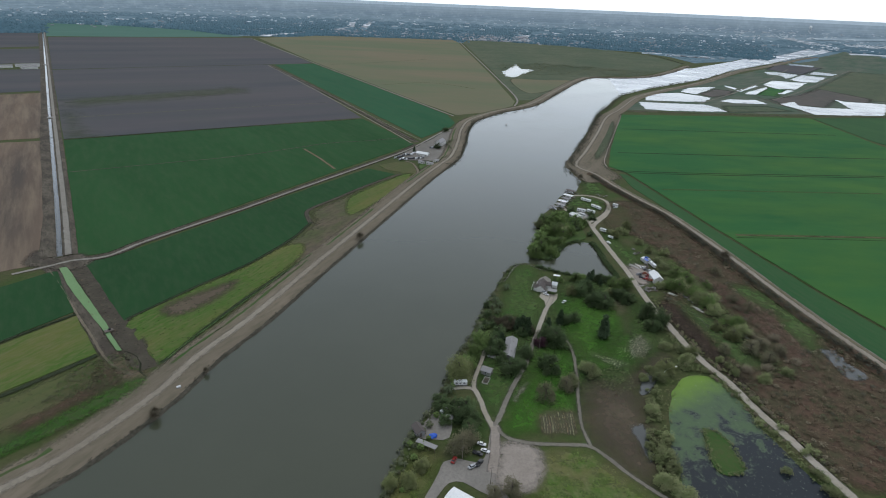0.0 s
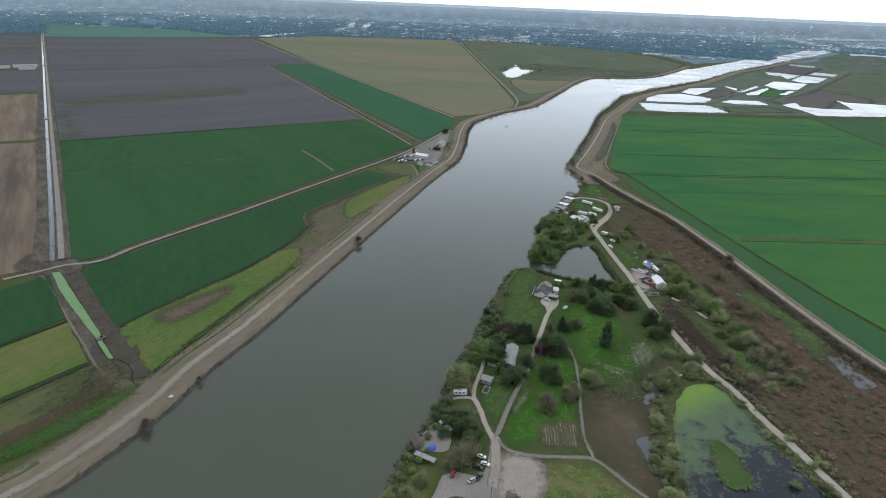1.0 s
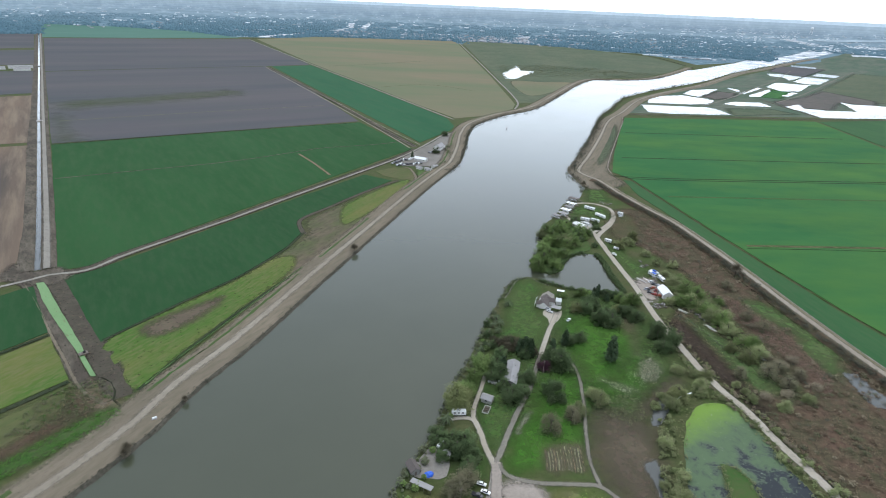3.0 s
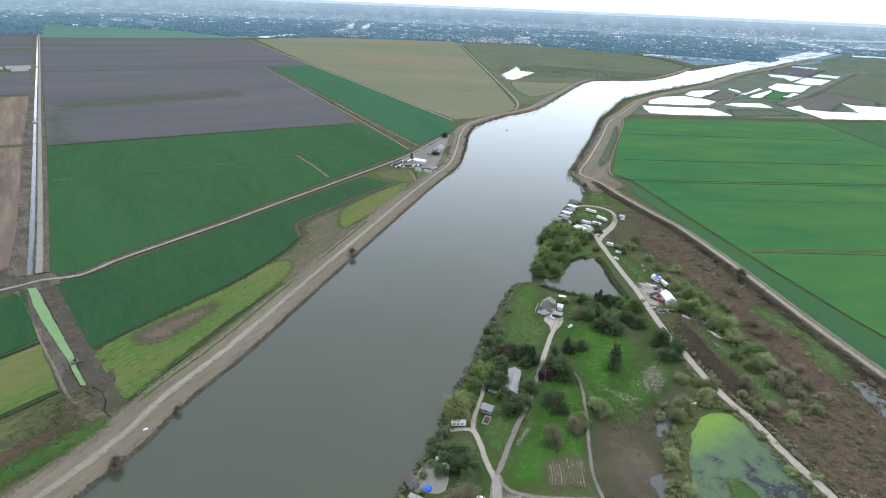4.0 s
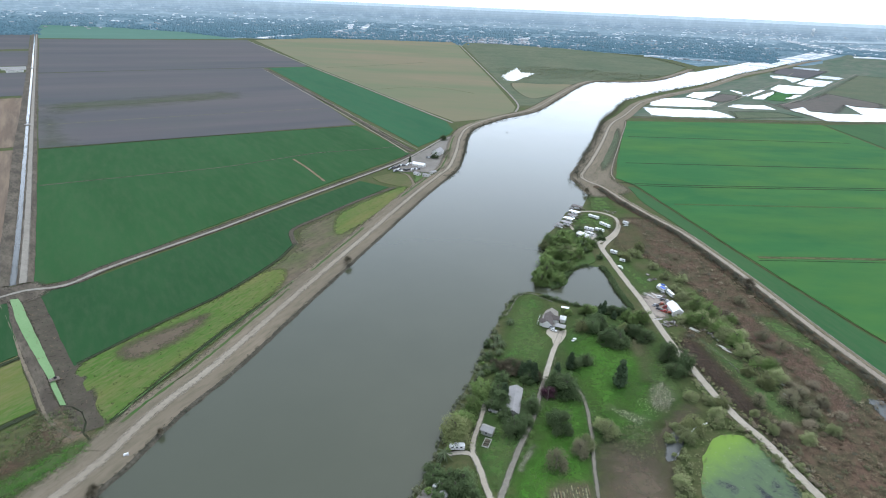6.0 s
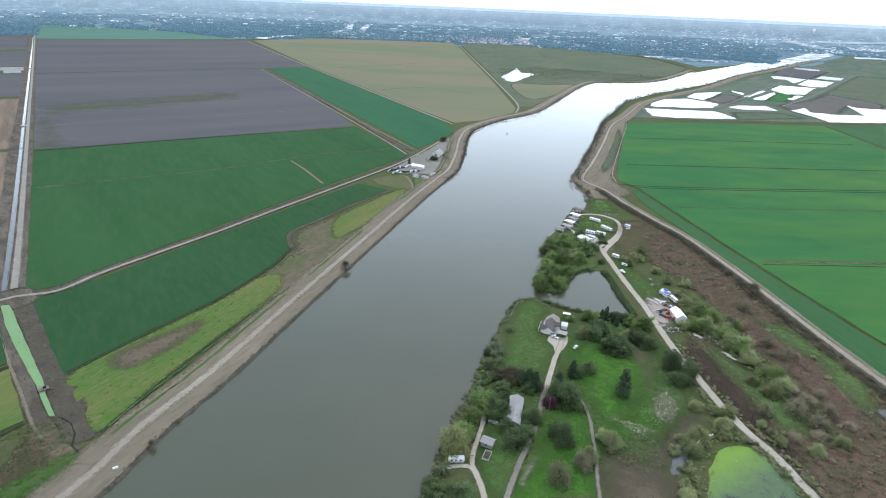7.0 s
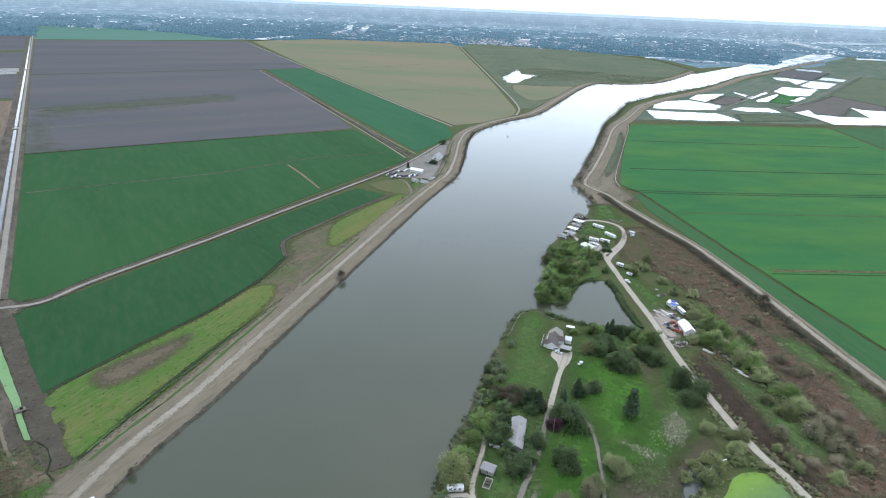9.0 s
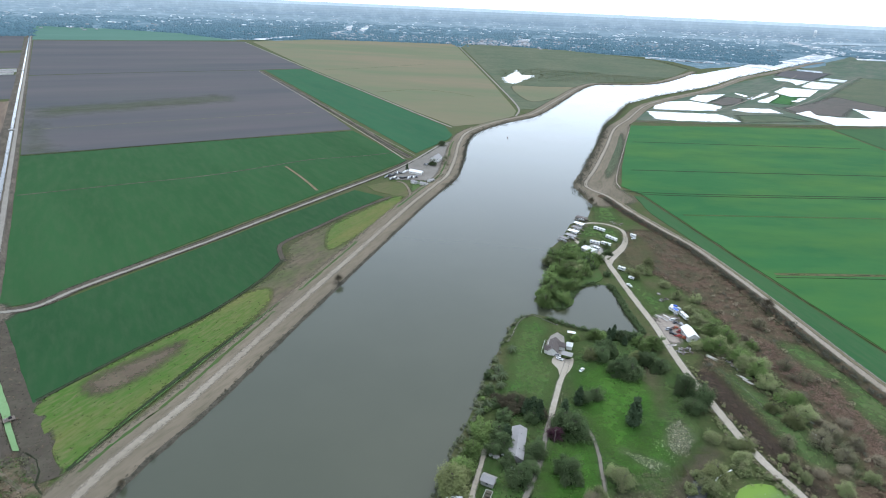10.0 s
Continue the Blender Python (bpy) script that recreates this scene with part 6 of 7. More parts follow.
scatter("channel_scrub_green", in_area([(-202, 279), (-192, 288), (-181, 287), (-170, 274), (-179, 258), (-192, 246), (-205, 240), (-208, 262)], 200, 63), 0.6, 1.8, 14, LEAF_REEDGREEN, "green weeds at the channel's end", 63, spread=1.6)
scatter("belt_clumps", in_area(BRUSH, 260, 64, OPEN), 1.4, 3.6, 44, LEAF_REED, "rounded brown brush clumps below the levee", 64, spread=1.7)
scatter("belt_tan", in_area(BRUSH, 110, 65, OPEN), 1.2, 3.2, 44, LEAF_GREYB, "pale twiggy clumps below the levee", 65, spread=1.8)
scatter("belt_dark", in_area(BRUSH, 150, 66, OPEN), 1.0, 2.8, 40, LEAF_BRUSHDK, "dark hollow brush clumps below the levee", 66, spread=1.7)
scatter("belt_grass_tufts", np.vstack([in_area(OPEN[0], 260, 67), in_area(OPEN[2], 200, 68)]), 0.3, 1.1, 12, LEAF_BELT, "rank grass tufts in the belt", 67, spread=1.8)
scatter("farm_scrap_brush", in_area([(-27.6, 840.9), (-16.1, 859.7), (4.2, 880.9), (6.5, 846.9), (-21.3, 833.8)], 150, 69), 0.6, 2.0, 14, LEAF_BRUSHDK, "dark scrap and brush in the farmyard", 69, spread=1.6)
scatter("bare_ground_brush", in_area([(96, 292), (108, 300), (116, 288), (114, 276), (102, 268), (92, 278)], 220, 70), 0.4, 1.8, 16, LEAF_SCRUB, "low scrub on the bare park ground", 70, spread=1.6)
scatter("pale_stalks", np.vstack([in_area([(97, 310), (105, 307), (113, 303.5), (117, 300), (109, 296), (101, 303)], 200, 71), in_area([(114, 319), (124, 318), (126, 310), (121, 302), (114, 307)], 120, 72)]), 0.25, 0.8, 7, LEAF_WHITE, "pale dead stalks in the meadow", 71)
ROADSIDE = [(154.3, 417.7), (154.8, 390.9), (156.4, 367.9), (158.4, 350.0), (161.7, 322.8), (166.3, 301.9), (171.7, 286.0), (176.6, 260.4), (182.7, 237.1), (186.4, 218.5), (191.1, 200.0)]
scatter("roadside_twigs", np.vstack([along(ROADSIDE, 90, -6.5, -3.2, 74, 0.2), along(ROADSIDE, 60, 3.2, 6.5, 75, 0.2)]), 0.9, 2.8, 40, LEAF_GREYB, "grey-brown twiggy bushes along the dirt road", 74, spread=1.4)
scatter("roadside_brush", np.vstack([along(ROADSIDE, 90, -7.5, -3.2, 76, 0.1), along(ROADSIDE, 90, 3.2, 7.5, 77, 0.25)]), 0.8, 2.6, 40, LEAF_BELT, "olive brush along the dirt road", 76, spread=1.4)
scatter("canal_weeds", np.vstack([along(CANAL, 900, -3.2, -1.2, 78), along(CANAL, 900, 1.2, 3.2, 79)]), 0.5, 1.8, 8, LEAF_BRUSHDK, "dark weeds along the drainage canal", 78, spread=1.6, cap=0.6)
scatter("meadow_tufts", in_area(MEADOW_S, 500, 40), 0.3, 0.9, 5, LEAF_BELT, "rough grass tufts", 40)

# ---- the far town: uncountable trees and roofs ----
scatter("town_edge_trees", in_area([(1050, 2620), (1292, 2812), (1466, 3055), (1732, 3285), (1976, 3552), (2168, 3762), (2290, 3830), (2300, 3868), (2270, 3926), (2255, 4006), (2245, 4105), (2200, 4160), (1696, 3711), (1348, 3501), (975, 3116), (1051, 2927)], 1500, 57), 5, 13, 6, TOWN_HAZED_LEAVES[0], "dark trees of the town beside the river", 57, "trees", 1.6, 2.6)
TOWN_CLUSTERS = [(-1331, 3665, 14, 40), (-1197, 3564, 14, 40), (-1116, 3728, 12, 40), (-1053, 3872, 8, 30), (-634, 4386, 7, 15), (-709, 4308, 5, 12), (455, 3965, 5, 9), (1113, 2988, 16, 40), (1220, 2947, 10, 40), (1030, 3110, 8, 30), (2057, 4282, 12, 60), (2322, 4283, 14, 60), (2522, 4165, 14, 60), (-1010, 4131, 6, 25), (-2049, 3826, 8, 25), (1233, 4532, 10, 50), (827, 4323, 6, 40), (2104, 4431, 14, 40), (2227, 4373, 12, 30), (2226, 4279, 8, 30), (2336, 4304, 12, 40), (1962, 4508, 8, 30), (2429, 4139, 10, 25)]
TOWN_CLEAR = ([(-2239, 3362), (-1883, 3452), (-1456, 3408), (-1054, 3093), (-1411, 2816), (-1746, 2620)], [(-967, 3059), (-747, 3435), (25, 3561), (126, 1829), (148, 1335), (136, 1266), (75, 1174), (15, 1130), (-62, 1265), (-226, 1579), (-455, 2009)], [(54, 3579), (330, 3559), (632, 3429), (783, 3272), (959, 2975), (968, 2543), (814, 2250), (638, 2013), (453, 1931), (361, 1775), (273, 1544), (186, 1361), (157, 1353), (143, 1835)], [(-1086, 3229), (-1003, 3347), (-919, 3620), (-868, 3757), (-886, 3489), (-964, 3217)], [(-829, 3735), (-739, 4079), (-678, 4285), (-724, 3997)], [(-763, 4532), (-709, 4556), (-630, 4051), (-677, 4023)],[(-625, 4187), (-630, 4647), (-576, 4484), (-548, 3916)],[(439, 4160), (534, 4196), (464, 3597), (378, 3549)])


def build_town():
    rng = np.random.default_rng(50)
    for near, limit, m in zip(TOWN_RINGS, TOWN_RINGS[1:], TOWN_HAZED_LEAVES):
        n = int(9000 * (1 / near - 1 / limit) / (1 / 3330 - 1 / 4000)) + 800
        ang = rng.uniform(radians(28), radians(152), n)
        far = 1 / rng.uniform(1 / limit, 1 / near, n)
        d = FLAT + REST * (1 - np.exp(-(far - FLAT) / REST))
        x, y = CENTRE.x + d * np.cos(ang), CENTRE.y + d * np.sin(ang)
        z = EYE * (1 - d / far)
        keep = ~((far < 4700) & (np.degrees(ang) < 62))
        woods = np.array([noise.noise((a * 14, 900 / f * 14, 2.0)) + 0.6 * noise.noise((a * 50, 900 / f * 40, 5.0)) for a, f in zip(ang, far)])
        keep &= woods > rng.uniform(-0.55, 0.1, n)
        for poly in TOWN_CLEAR:
            keep &= ~inside(poly, x, y)
        x, y, z, d, far = (v[keep] for v in (x, y, z, d, far))
        s = d / far * rng.uniform(9, 17, len(x)) * (far / 4000) ** 0.35
        per = 3
        c = np.repeat(np.column_stack([x, y, z - s * 0.1]), per, 0)
        s3 = np.repeat(s, per)
        c[:, :2] += rng.normal(size=(len(c), 2)) * s3[:, None] * 0.8
        v, q = domes(c, s3 * rng.uniform(0.4, 0.75, len(c)), s3 * rng.uniform(0.45, 0.95, len(c)) * min(1.0, (3750 / near) ** 1.6))
        tagged(mesh_object("town_trees", v.tolist(), q, m, True), "blue-green tree cover of the distant town with haze painted in", "trees", kind="stuff")
    spots = []
    for m, lo, hi, near, limit, pale in ((900, 28, 152, 3800, 12000, 0.12), (1500, 82, 101, 3560, 4250, 0.03), (500, 55, 82, 3400, 5200, 0.1), (260, 30, 70, 6500, 16000, 0.6)):
        ang = rng.uniform(radians(lo), radians(hi), m)
        far = 1 / rng.uniform(1 / limit, 1 / near, m)
        keep = ~((np.degrees(ang) < 62) & (far < 4700))
        d = FLAT + REST * (1 - np.exp(-(far - FLAT) / REST))
        spots += [(*q, rng.random() < pale) for q in zip(ang[keep], d[keep], far[keep])]
    for cx, cy, count, wide in TOWN_CLUSTERS:
        for _ in range(count):
            px, py = cx + rng.normal(0, wide), cy + rng.normal(0, wide * 0.5)
            dd = min(math.hypot(px - CENTRE.x, py - CENTRE.y), FLAT + REST * 0.995)
            ff = dd if dd < FLAT else FLAT - REST * math.log(1 - (dd - FLAT) / REST)
            spots.append((math.atan2(py - CENTRE.y, px - CENTRE.x), dd, ff, rng.random() < 0.6))
    built = {True: ([], []), False: ([], [])}
    for a, dd, ff, pale in spots:
        # Beyond 5000 m every roof takes the pale colour, in place of haze
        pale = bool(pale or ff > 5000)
        verts, faces = built[pale]
        k = dd / ff
        cx, cy, cz = CENTRE.x + dd * math.cos(a), CENTRE.y + dd * math.sin(a), EYE * (1 - k)
        w, l, h = k * rng.uniform(8, 13), k * rng.uniform(10, 20) * (2.5 if pale and rng.random() < 0.3 else 1), k * rng.uniform(3, 5)
        t = a + math.pi / 2 + rng.normal(0, 0.4)
        b = len(verts)
        for px, py, pz in ((-l, -w, 0), (l, -w, 0), (l, w, 0), (-l, w, 0), (-l, -w, h), (l, -w, h), (l, w, h), (-l, w, h), (-l, 0, h * 1.5), (l, 0, h * 1.5)):
            verts.append((cx + (px * math.cos(t) - py * math.sin(t)) / 2, cy + (px * math.sin(t) + py * math.cos(t)) / 2, cz + pz))
        faces += [tuple(b + i for i in f) for f in ((0, 1, 5, 4), (2, 3, 7, 6), (1, 2, 6, 9, 5), (3, 0, 4, 8, 7), (4, 5, 9, 8), (6, 7, 8, 9))]
    tagged(mesh_object("town_houses", *built[True], TOWN_WALL), "scattered roofs of the distant town, white and painted haze-pale", "houses", kind="stuff")
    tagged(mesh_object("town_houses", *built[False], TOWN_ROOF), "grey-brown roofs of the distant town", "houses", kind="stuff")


build_town()


# ---- buildings ----
def gable(l, w, h, rise_, over=0.5, thick=0.2):
    """Walls with gable ends, and the roof as two slabs with eaves; the ridge runs along x."""
    wall = bmesh.new()
    p = [(-l / 2, -w / 2, -0.2), (l / 2, -w / 2, -0.2), (l / 2, w / 2, -0.2), (-l / 2, w / 2, -0.2), (-l / 2, -w / 2, h), (l / 2, -w / 2, h), (l / 2, w / 2, h), (-l / 2, w / 2, h), (-l / 2, 0, h + rise_ - 0.05), (l / 2, 0, h + rise_ - 0.05)]
    v = [wall.verts.new(q) for q in p]
    for f in ((0, 1, 5, 4), (2, 3, 7, 6), (1, 2, 6, 9, 5), (3, 0, 4, 8, 7), (0, 3, 2, 1), (4, 5, 9, 8), (6, 7, 8, 9)):
        wall.faces.new([v[i] for i in f])
    roof = bmesh.new()
    x, y, drop = l / 2 + over, w / 2 + over, over * rise_ / (w / 2)
    cross = [(-y, h - drop), (0, h + rise_), (y, h - drop), (y, h - drop + thick), (0, h + rise_ + thick), (-y, h - drop + thick)]
    a, b = [roof.verts.new((-x, *q)) for q in cross], [roof.verts.new((x, *q)) for q in cross]
    for i in range(6):
        j = (i + 1) % 6
        roof.faces.new((a[i], a[j], b[j], b[i]))
    for s in (a, b):
        roof.faces.new((s[0], s[1], s[4], s[5]))
        roof.faces.new((s[1], s[2], s[3], s[4]))
    return wall, roof


def building(name, x, y, l, w, h, turn, wall_m, roof_m, label, category="house", rise_=1.6, windows=3, door=True, group="", vents=0):
    t = thing(name, pose(x, y, 0.2, 0, 0, turn), label, category, group)
    wall, roof = gable(l, w, h, rise_)
    part("wall", wall, wall_m, t)
    r = part("roof", roof, roof_m, t)
    for i in range(vents):
        part("roof_vent", cylinder(-l / 2 + l * (i + 0.5) / vents, w * 0.2, h + rise_ * 0.55, 0.25, 0.7, 8), ROOF_GREY, r)
    for side in (-1, 1):
        for i in range(windows):
            wx = -l / 2 + l * (i + 0.5) / windows
            f = part("window", box(wx, side * (w / 2 + 0.03), 1.0, 1.4, 0.1, 1.2, bevel=0.02), WHITE, t, "white window frame")
            part("pane", box(wx, side * (w / 2 + 0.09), 1.1, 1.2, 0.04, 1.0), GLASS, f, "dark window glass")
    if door:
        part("door", box(l / 2 + 0.04, 0, 0, 0.1, 1.1, 2.1, bevel=0.02), WOOD, t, "timber door")
    return t


def canopy(name, x, y, l, w, h, turn, roof_m, label, posts=3, category="carport", z=0.2):
    t = thing(name, pose(x, y, z, 0, 0, turn), label, category)
    part("roof", box(0, 0, h, l, w, 0.18, bevel=0.04), roof_m, t)
    for i in range(posts):
        for s in (-1, 1):
            part("post", cylinder(-l / 2 + 0.4 + (l - 0.8) * i / (posts - 1), s * (w / 2 - 0.3), -0.3, 0.09, h + 0.32, 6), WOOD, t)
    return t


def wheel_mesh(r=0.34, w=0.24):
    bm = cylinder(0, 0, 0, r, w, 12, None, None, Euler((math.pi / 2, 0, 0)).to_matrix().to_4x4())
    return bm


def wheels(t, xs, half, r=0.34):
    for x in xs:
        for s in (-1, 1):
            o = part("wheel", wheel_mesh(r), TYRE, t, "black tyre")
            o.location = (x, s * half, r)


def car(name, x, y, turn, paint, label, kind="car", z=0.28):
    t = thing(name, pose(x, y, z, 0, 0, turn), label, kind)
    if kind == "van":
        part("body", box(0, 0, 0.35, 5.0, 1.95, 1.75, bevel=0.16, taper=0.06), paint, t)
        part("windscreen", box(2.32, 0, 1.2, 0.35, 1.6, 0.65, taper=0.1, slip=-0.15), GLASS, t)
        part("side_window", box(0.9, 0, 1.3, 2.2, 1.98, 0.5), GLASS, t)
    elif kind == "pickup":
        part("body", box(0, 0, 0.4, 5.3, 1.9, 0.65, bevel=0.12), paint, t)
        part("cab", box(0.5, 0, 1.05, 2.0, 1.75, 0.75, bevel=0.08, taper=0.18), paint, t)
        part("windscreen", box(1.35, 0, 1.12, 0.3, 1.45, 0.55, taper=0.1, slip=-0.25), GLASS, t)
        part("bed", box(-1.6, 0, 1.02, 1.9, 1.5, 0.06), TYRE, t, "dark open load bed")
    else:
        part("body", box(0, 0, 0.32, 4.5, 1.8, 0.62, bevel=0.14), paint, t)
        part("cabin", box(-0.25, 0, 0.92, 2.5, 1.62, 0.55, bevel=0.06, taper=0.25), GLASS, t, "dark glazed cabin")
        part("roof", box(-0.25, 0, 1.43, 1.75, 1.25, 0.06, bevel=0.03), paint, t)
    wheels(t, (-1.4, 1.4), 0.86)
    return t


def motorhome(name, x, y, length, turn, label, group="", z=0.3):
    t = thing(name, pose(x, y, z, 0, 0, turn), label, "camper", group)
    part("body", box(0, 0, 0.5, length, 2.5, 2.5, bevel=0.18), WHITE, t)
    part("stripe", box(0, 0, 1.2, length * 0.98, 2.53, 0.25), GREYWALL, t, "grey painted stripe")
    for s in (-1, 1):
        for i in range(3):
            part("window", box(-length * 0.3 + length * 0.28 * i, s * 1.25, 1.7, 1.1, 0.06, 0.7), GLASS, t, "dark window")
    part("windscreen", box(length / 2 - 0.02, 0, 1.5, 0.08, 2.0, 0.9), GLASS, t)
    part("roof_unit", box(-0.5, 0, 3.0, 0.9, 0.8, 0.28, bevel=0.06), ROOF_PALE, t, "pale roof air conditioner")
    wheels(t, (-length * 0.28, length * 0.33), 1.1, 0.4)
    return t


def boat(name, x, y, length, turn, label, z=0.2, cover=None):
    t = thing(name, pose(x, y, z, 0, 0, turn), label, "boat")
    bm = bmesh.new()
    rows = []
    for i in range(9):
        u = i / 8
        b = 0.5 * length * 0.3 * (1 - max(0, (u - 0.45) / 0.55) ** 2)
        rows.append([bm.verts.new((length * (u - 0.5), o * b, zz)) for o, zz in ((-1, 1.3 + 0.3 * u), (-0.6, 0.5), (0, 0.2), (0.6, 0.5), (1, 1.3 + 0.3 * u))])
    for a, b in zip(rows, rows[1:]):
        for j in range(4):
            bm.faces.new((a[j], a[j + 1], b[j + 1], b[j]))
        bm.faces.new((a[4], a[0], b[0], b[4]))
    bm.faces.new(rows[0])
    part("hull", bm, WHITE, t)
    part("cabin", box(-length * 0.05, 0, 1.4, length * 0.4, length * 0.2, 0.9, bevel=0.1, taper=0.2), cover or WHITE, t)
    part("cabin_window", box(length * 0.08, 0, 1.75, length * 0.12, length * 0.19, 0.35), GLASS, t)
    return t


building("long_house", 44.5, 308.7, 22, 6.8, 3.0, -101.5, GREYWALL, ROOF_PALE, "long low house with a pale metal roof among dark trees", windows=5, vents=2)
house = building("riverside_house", 77.0, 399.2, 13.5, 6, 3.0, 73.0, WHITEWALL, ROOF_BROWN, "riverside house with grey-brown shingle roofs and pale terrace", rise_=2.3, windows=4, vents=3)
for ox, oy, wl_, ww, wt, wm in ((3.4, -4.2, 5.5, 4.4, 90, ROOF_BROWN), (-4.0, 3.4, 3.4, 3.4, 90, ROOF_BROWN), (5.2, -9.4, 3.6, 2.8, 90, WHITE)):
    wall, roof = gable(wl_, ww, 2.9, 1.7, 0.4)
    for nm, bm_, mm in (("wing_wall", wall, WHITEWALL), ("wing_roof", roof, wm)):
        bmesh.ops.transform(bm_, matrix=pose(ox, oy, 0, 0, 0, wt), verts=bm_.verts)
        part(nm, bm_, mm, house)
for k in range(5):
    part("pergola_beam", box(-5.5 + 2.75 * k, 5.2, 2.4, 0.25, 3.2, 0.25), WOOD, house, "dark pergola beam over the terrace")
for s in (3.9, 6.6):
    part("pergola_rail", box(0, s, 2.2, 12.5, 0.2, 0.2), WHITE, house, "white pergola rail")
    for k in range(3):
        part("pergola_post", cylinder(-5.8 + 5.8 * k, s, -0.2, 0.1, 2.5, 6), WHITE, house)
canopy("carport", 83.8, 390.4, 7, 5, 3.0, -22.4, ROOF_PALE, "pale flat-roofed carport beside the house")
canopy("boat_cover", 91.8, 417.2, 5.5, 2.8, 2.8, -16.2, WHITE, "white flat cover beside the inlet")
building("garden_shed", 28.9, 284.7, 5.8, 4.6, 2.6, -25.6, GREYWALL, ROOF_PALE, "small shed with a pale roof beside the drive", "shed", 1.2, 1)
building("white_barn", 172.7, 422.8, 13, 7, 3.6, -89.0, WHITEWALL, WHITE, "white-roofed barn beside the work yard", "barn", 2.2, 2)
building("terrace_house", -8.5, 231.2, 6.5, 4.2, 2.6, -63.8, GREYWALL, ROOF_BROWN, "small brown-roofed house on the river bank", rise_=1.6, windows=2)
building("roadside_building", 12.2, 186.6, 11.5, 7, 3.4, -33.1, WHITEWALL, WHITE, "white-roofed building beside the parking lot", "building", 0.5, 3)
canopy("dock_shelter", -4.0, 220.9, 11, 3.0, 2.2, -27.1, ROOF_PALE, "long narrow pale shelter beside the river", 4)
building("farm_shed", -34.1, 801.1, 18, 6, 3.2, -27.5, WHITEWALL, WHITE, "long white farm shed", "shed", 2.0, 3)
building("farmhouse", -11.0, 872.8, 19, 11, 4.6, 70, WHITEWALL, ROOF_PALE, "white farmhouse with a pale gable roof", rise_=4.0, windows=4)
for bx, by, bl, bt in ((-33.7, 758.2, 10, -41), (-22.1, 752.6, 11, -33), (-14.3, 767.5, 9, 45)):
    building("farm_outbuilding", bx, by, bl * 0.85, 5, 2.6, bt, WHITEWALL, ROOF_PALE, "small white-walled farm outbuilding with a pale roof", "shed", 1.2, 2, group="farm outbuildings")
for bx, by, bl, bt in ((-1126.2, 1588.7, 54, 37), (-1092.9, 1545.9, 36, 43), (-1160, 1545, 40, 37)):
    building("far_farm_shed", bx, by, bl, 14, 5.0, bt, WHITEWALL, ROOF_PALE, "long pale farm shed beyond the canal", "shed", 2.5, 4, group="far farm sheds")
building("marina_office", 136.2, 565.0, 12, 8, 3.2, -52.8, WHITEWALL, WHITE, "white marina building beside the loop road", "building", 1.4, 3)
SLIPS = ((146.7, 650.2, 15.4, -36.1), (140.2, 632.1, 14.0, -38.5), (135.5, 620.0, 12.9, -41.4), (130.1, 609.8, 13.4, -37.1), (125.3, 597.6, 14.3, -40.6), (117.4, 590.0, 10.5, -50.4))
SLIP_ROOFS = ((ROOF_BROWN, "brown"), (WHITE, "white"), (ROOF_GREY, "grey"), (WHITE, "white"), (ROOF_PALE, "pale grey"), (ROOF_GREY, "grey"))
for i, (sx, sy, sl, st) in enumerate(SLIPS):
    t = canopy("covered_slip", sx, sy, max(8, sl * 0.8), 6.0, 3.2, st, SLIP_ROOFS[i][0], SLIP_ROOFS[i][1] + "-roofed boat slip at the marina shore", 4, "boat slip")
    part("ridge_cap", box(0, 0, 3.36, max(8, sl * 0.8) * 0.98, 0.5, 0.1), ROOF_PALE, t)
    part("dock", box(0, 3.7, 0.2, max(8, sl) + 1, 1.2, 0.35), WOOD, t, "dark timber dock")
    part("inner_dock", box(0, -2.4, 0.2, max(8, sl), 0.8, 0.35), WOOD, t, "dark timber dock")
    boat("moored_boat", sx, sy, 7, st + 180, "white boat under a marina roof", 0.0)
RVS = ((158.5, 622.0, 12.3, -44.3), (164.6, 598.7, 15.0, -56.1), (145.8, 585.4, 9.4, -31.0), (155.6, 583.0, 9.4, -41.9), (155.4, 528.1, 6.3, -41.8), (188.0, 607.4, 5.6, -47.3), (143.9, 571.2, 6.5, -50.8))
for rx, ry, rl, rt in RVS:
    motorhome("camper", rx, ry, min(13, max(5.5, rl)), rt, "white camper parked on grass", "campers at the marina")
motorhome("motorhome", 13.1, 272.1, 7.6, 4, "white motorhome parked beside the loop drive")
boat("parked_boat", 178.2, 463.1, 8.5, -54.0, "white boat with blue cover in the work yard", 0.3, BLUE)
covered = motorhome("trailer", 174.4, 457.5, 8, -67.0, "white trailer under a blue sheet in the work yard", "yard trailers")
part("cover_sheet", box(1.5, 0, 3.02, 4.5, 2.7, 0.12, bevel=0.04), BLUE, covered, "blue plastic sheet")
motorhome("trailer", 179.0, 449.2, 9, -80.0, "white trailer in the work yard", "yard trailers")
boat("small_boat", 153.3, 497.0, 6, -62, "small white boat beside the dirt road", 0.3)
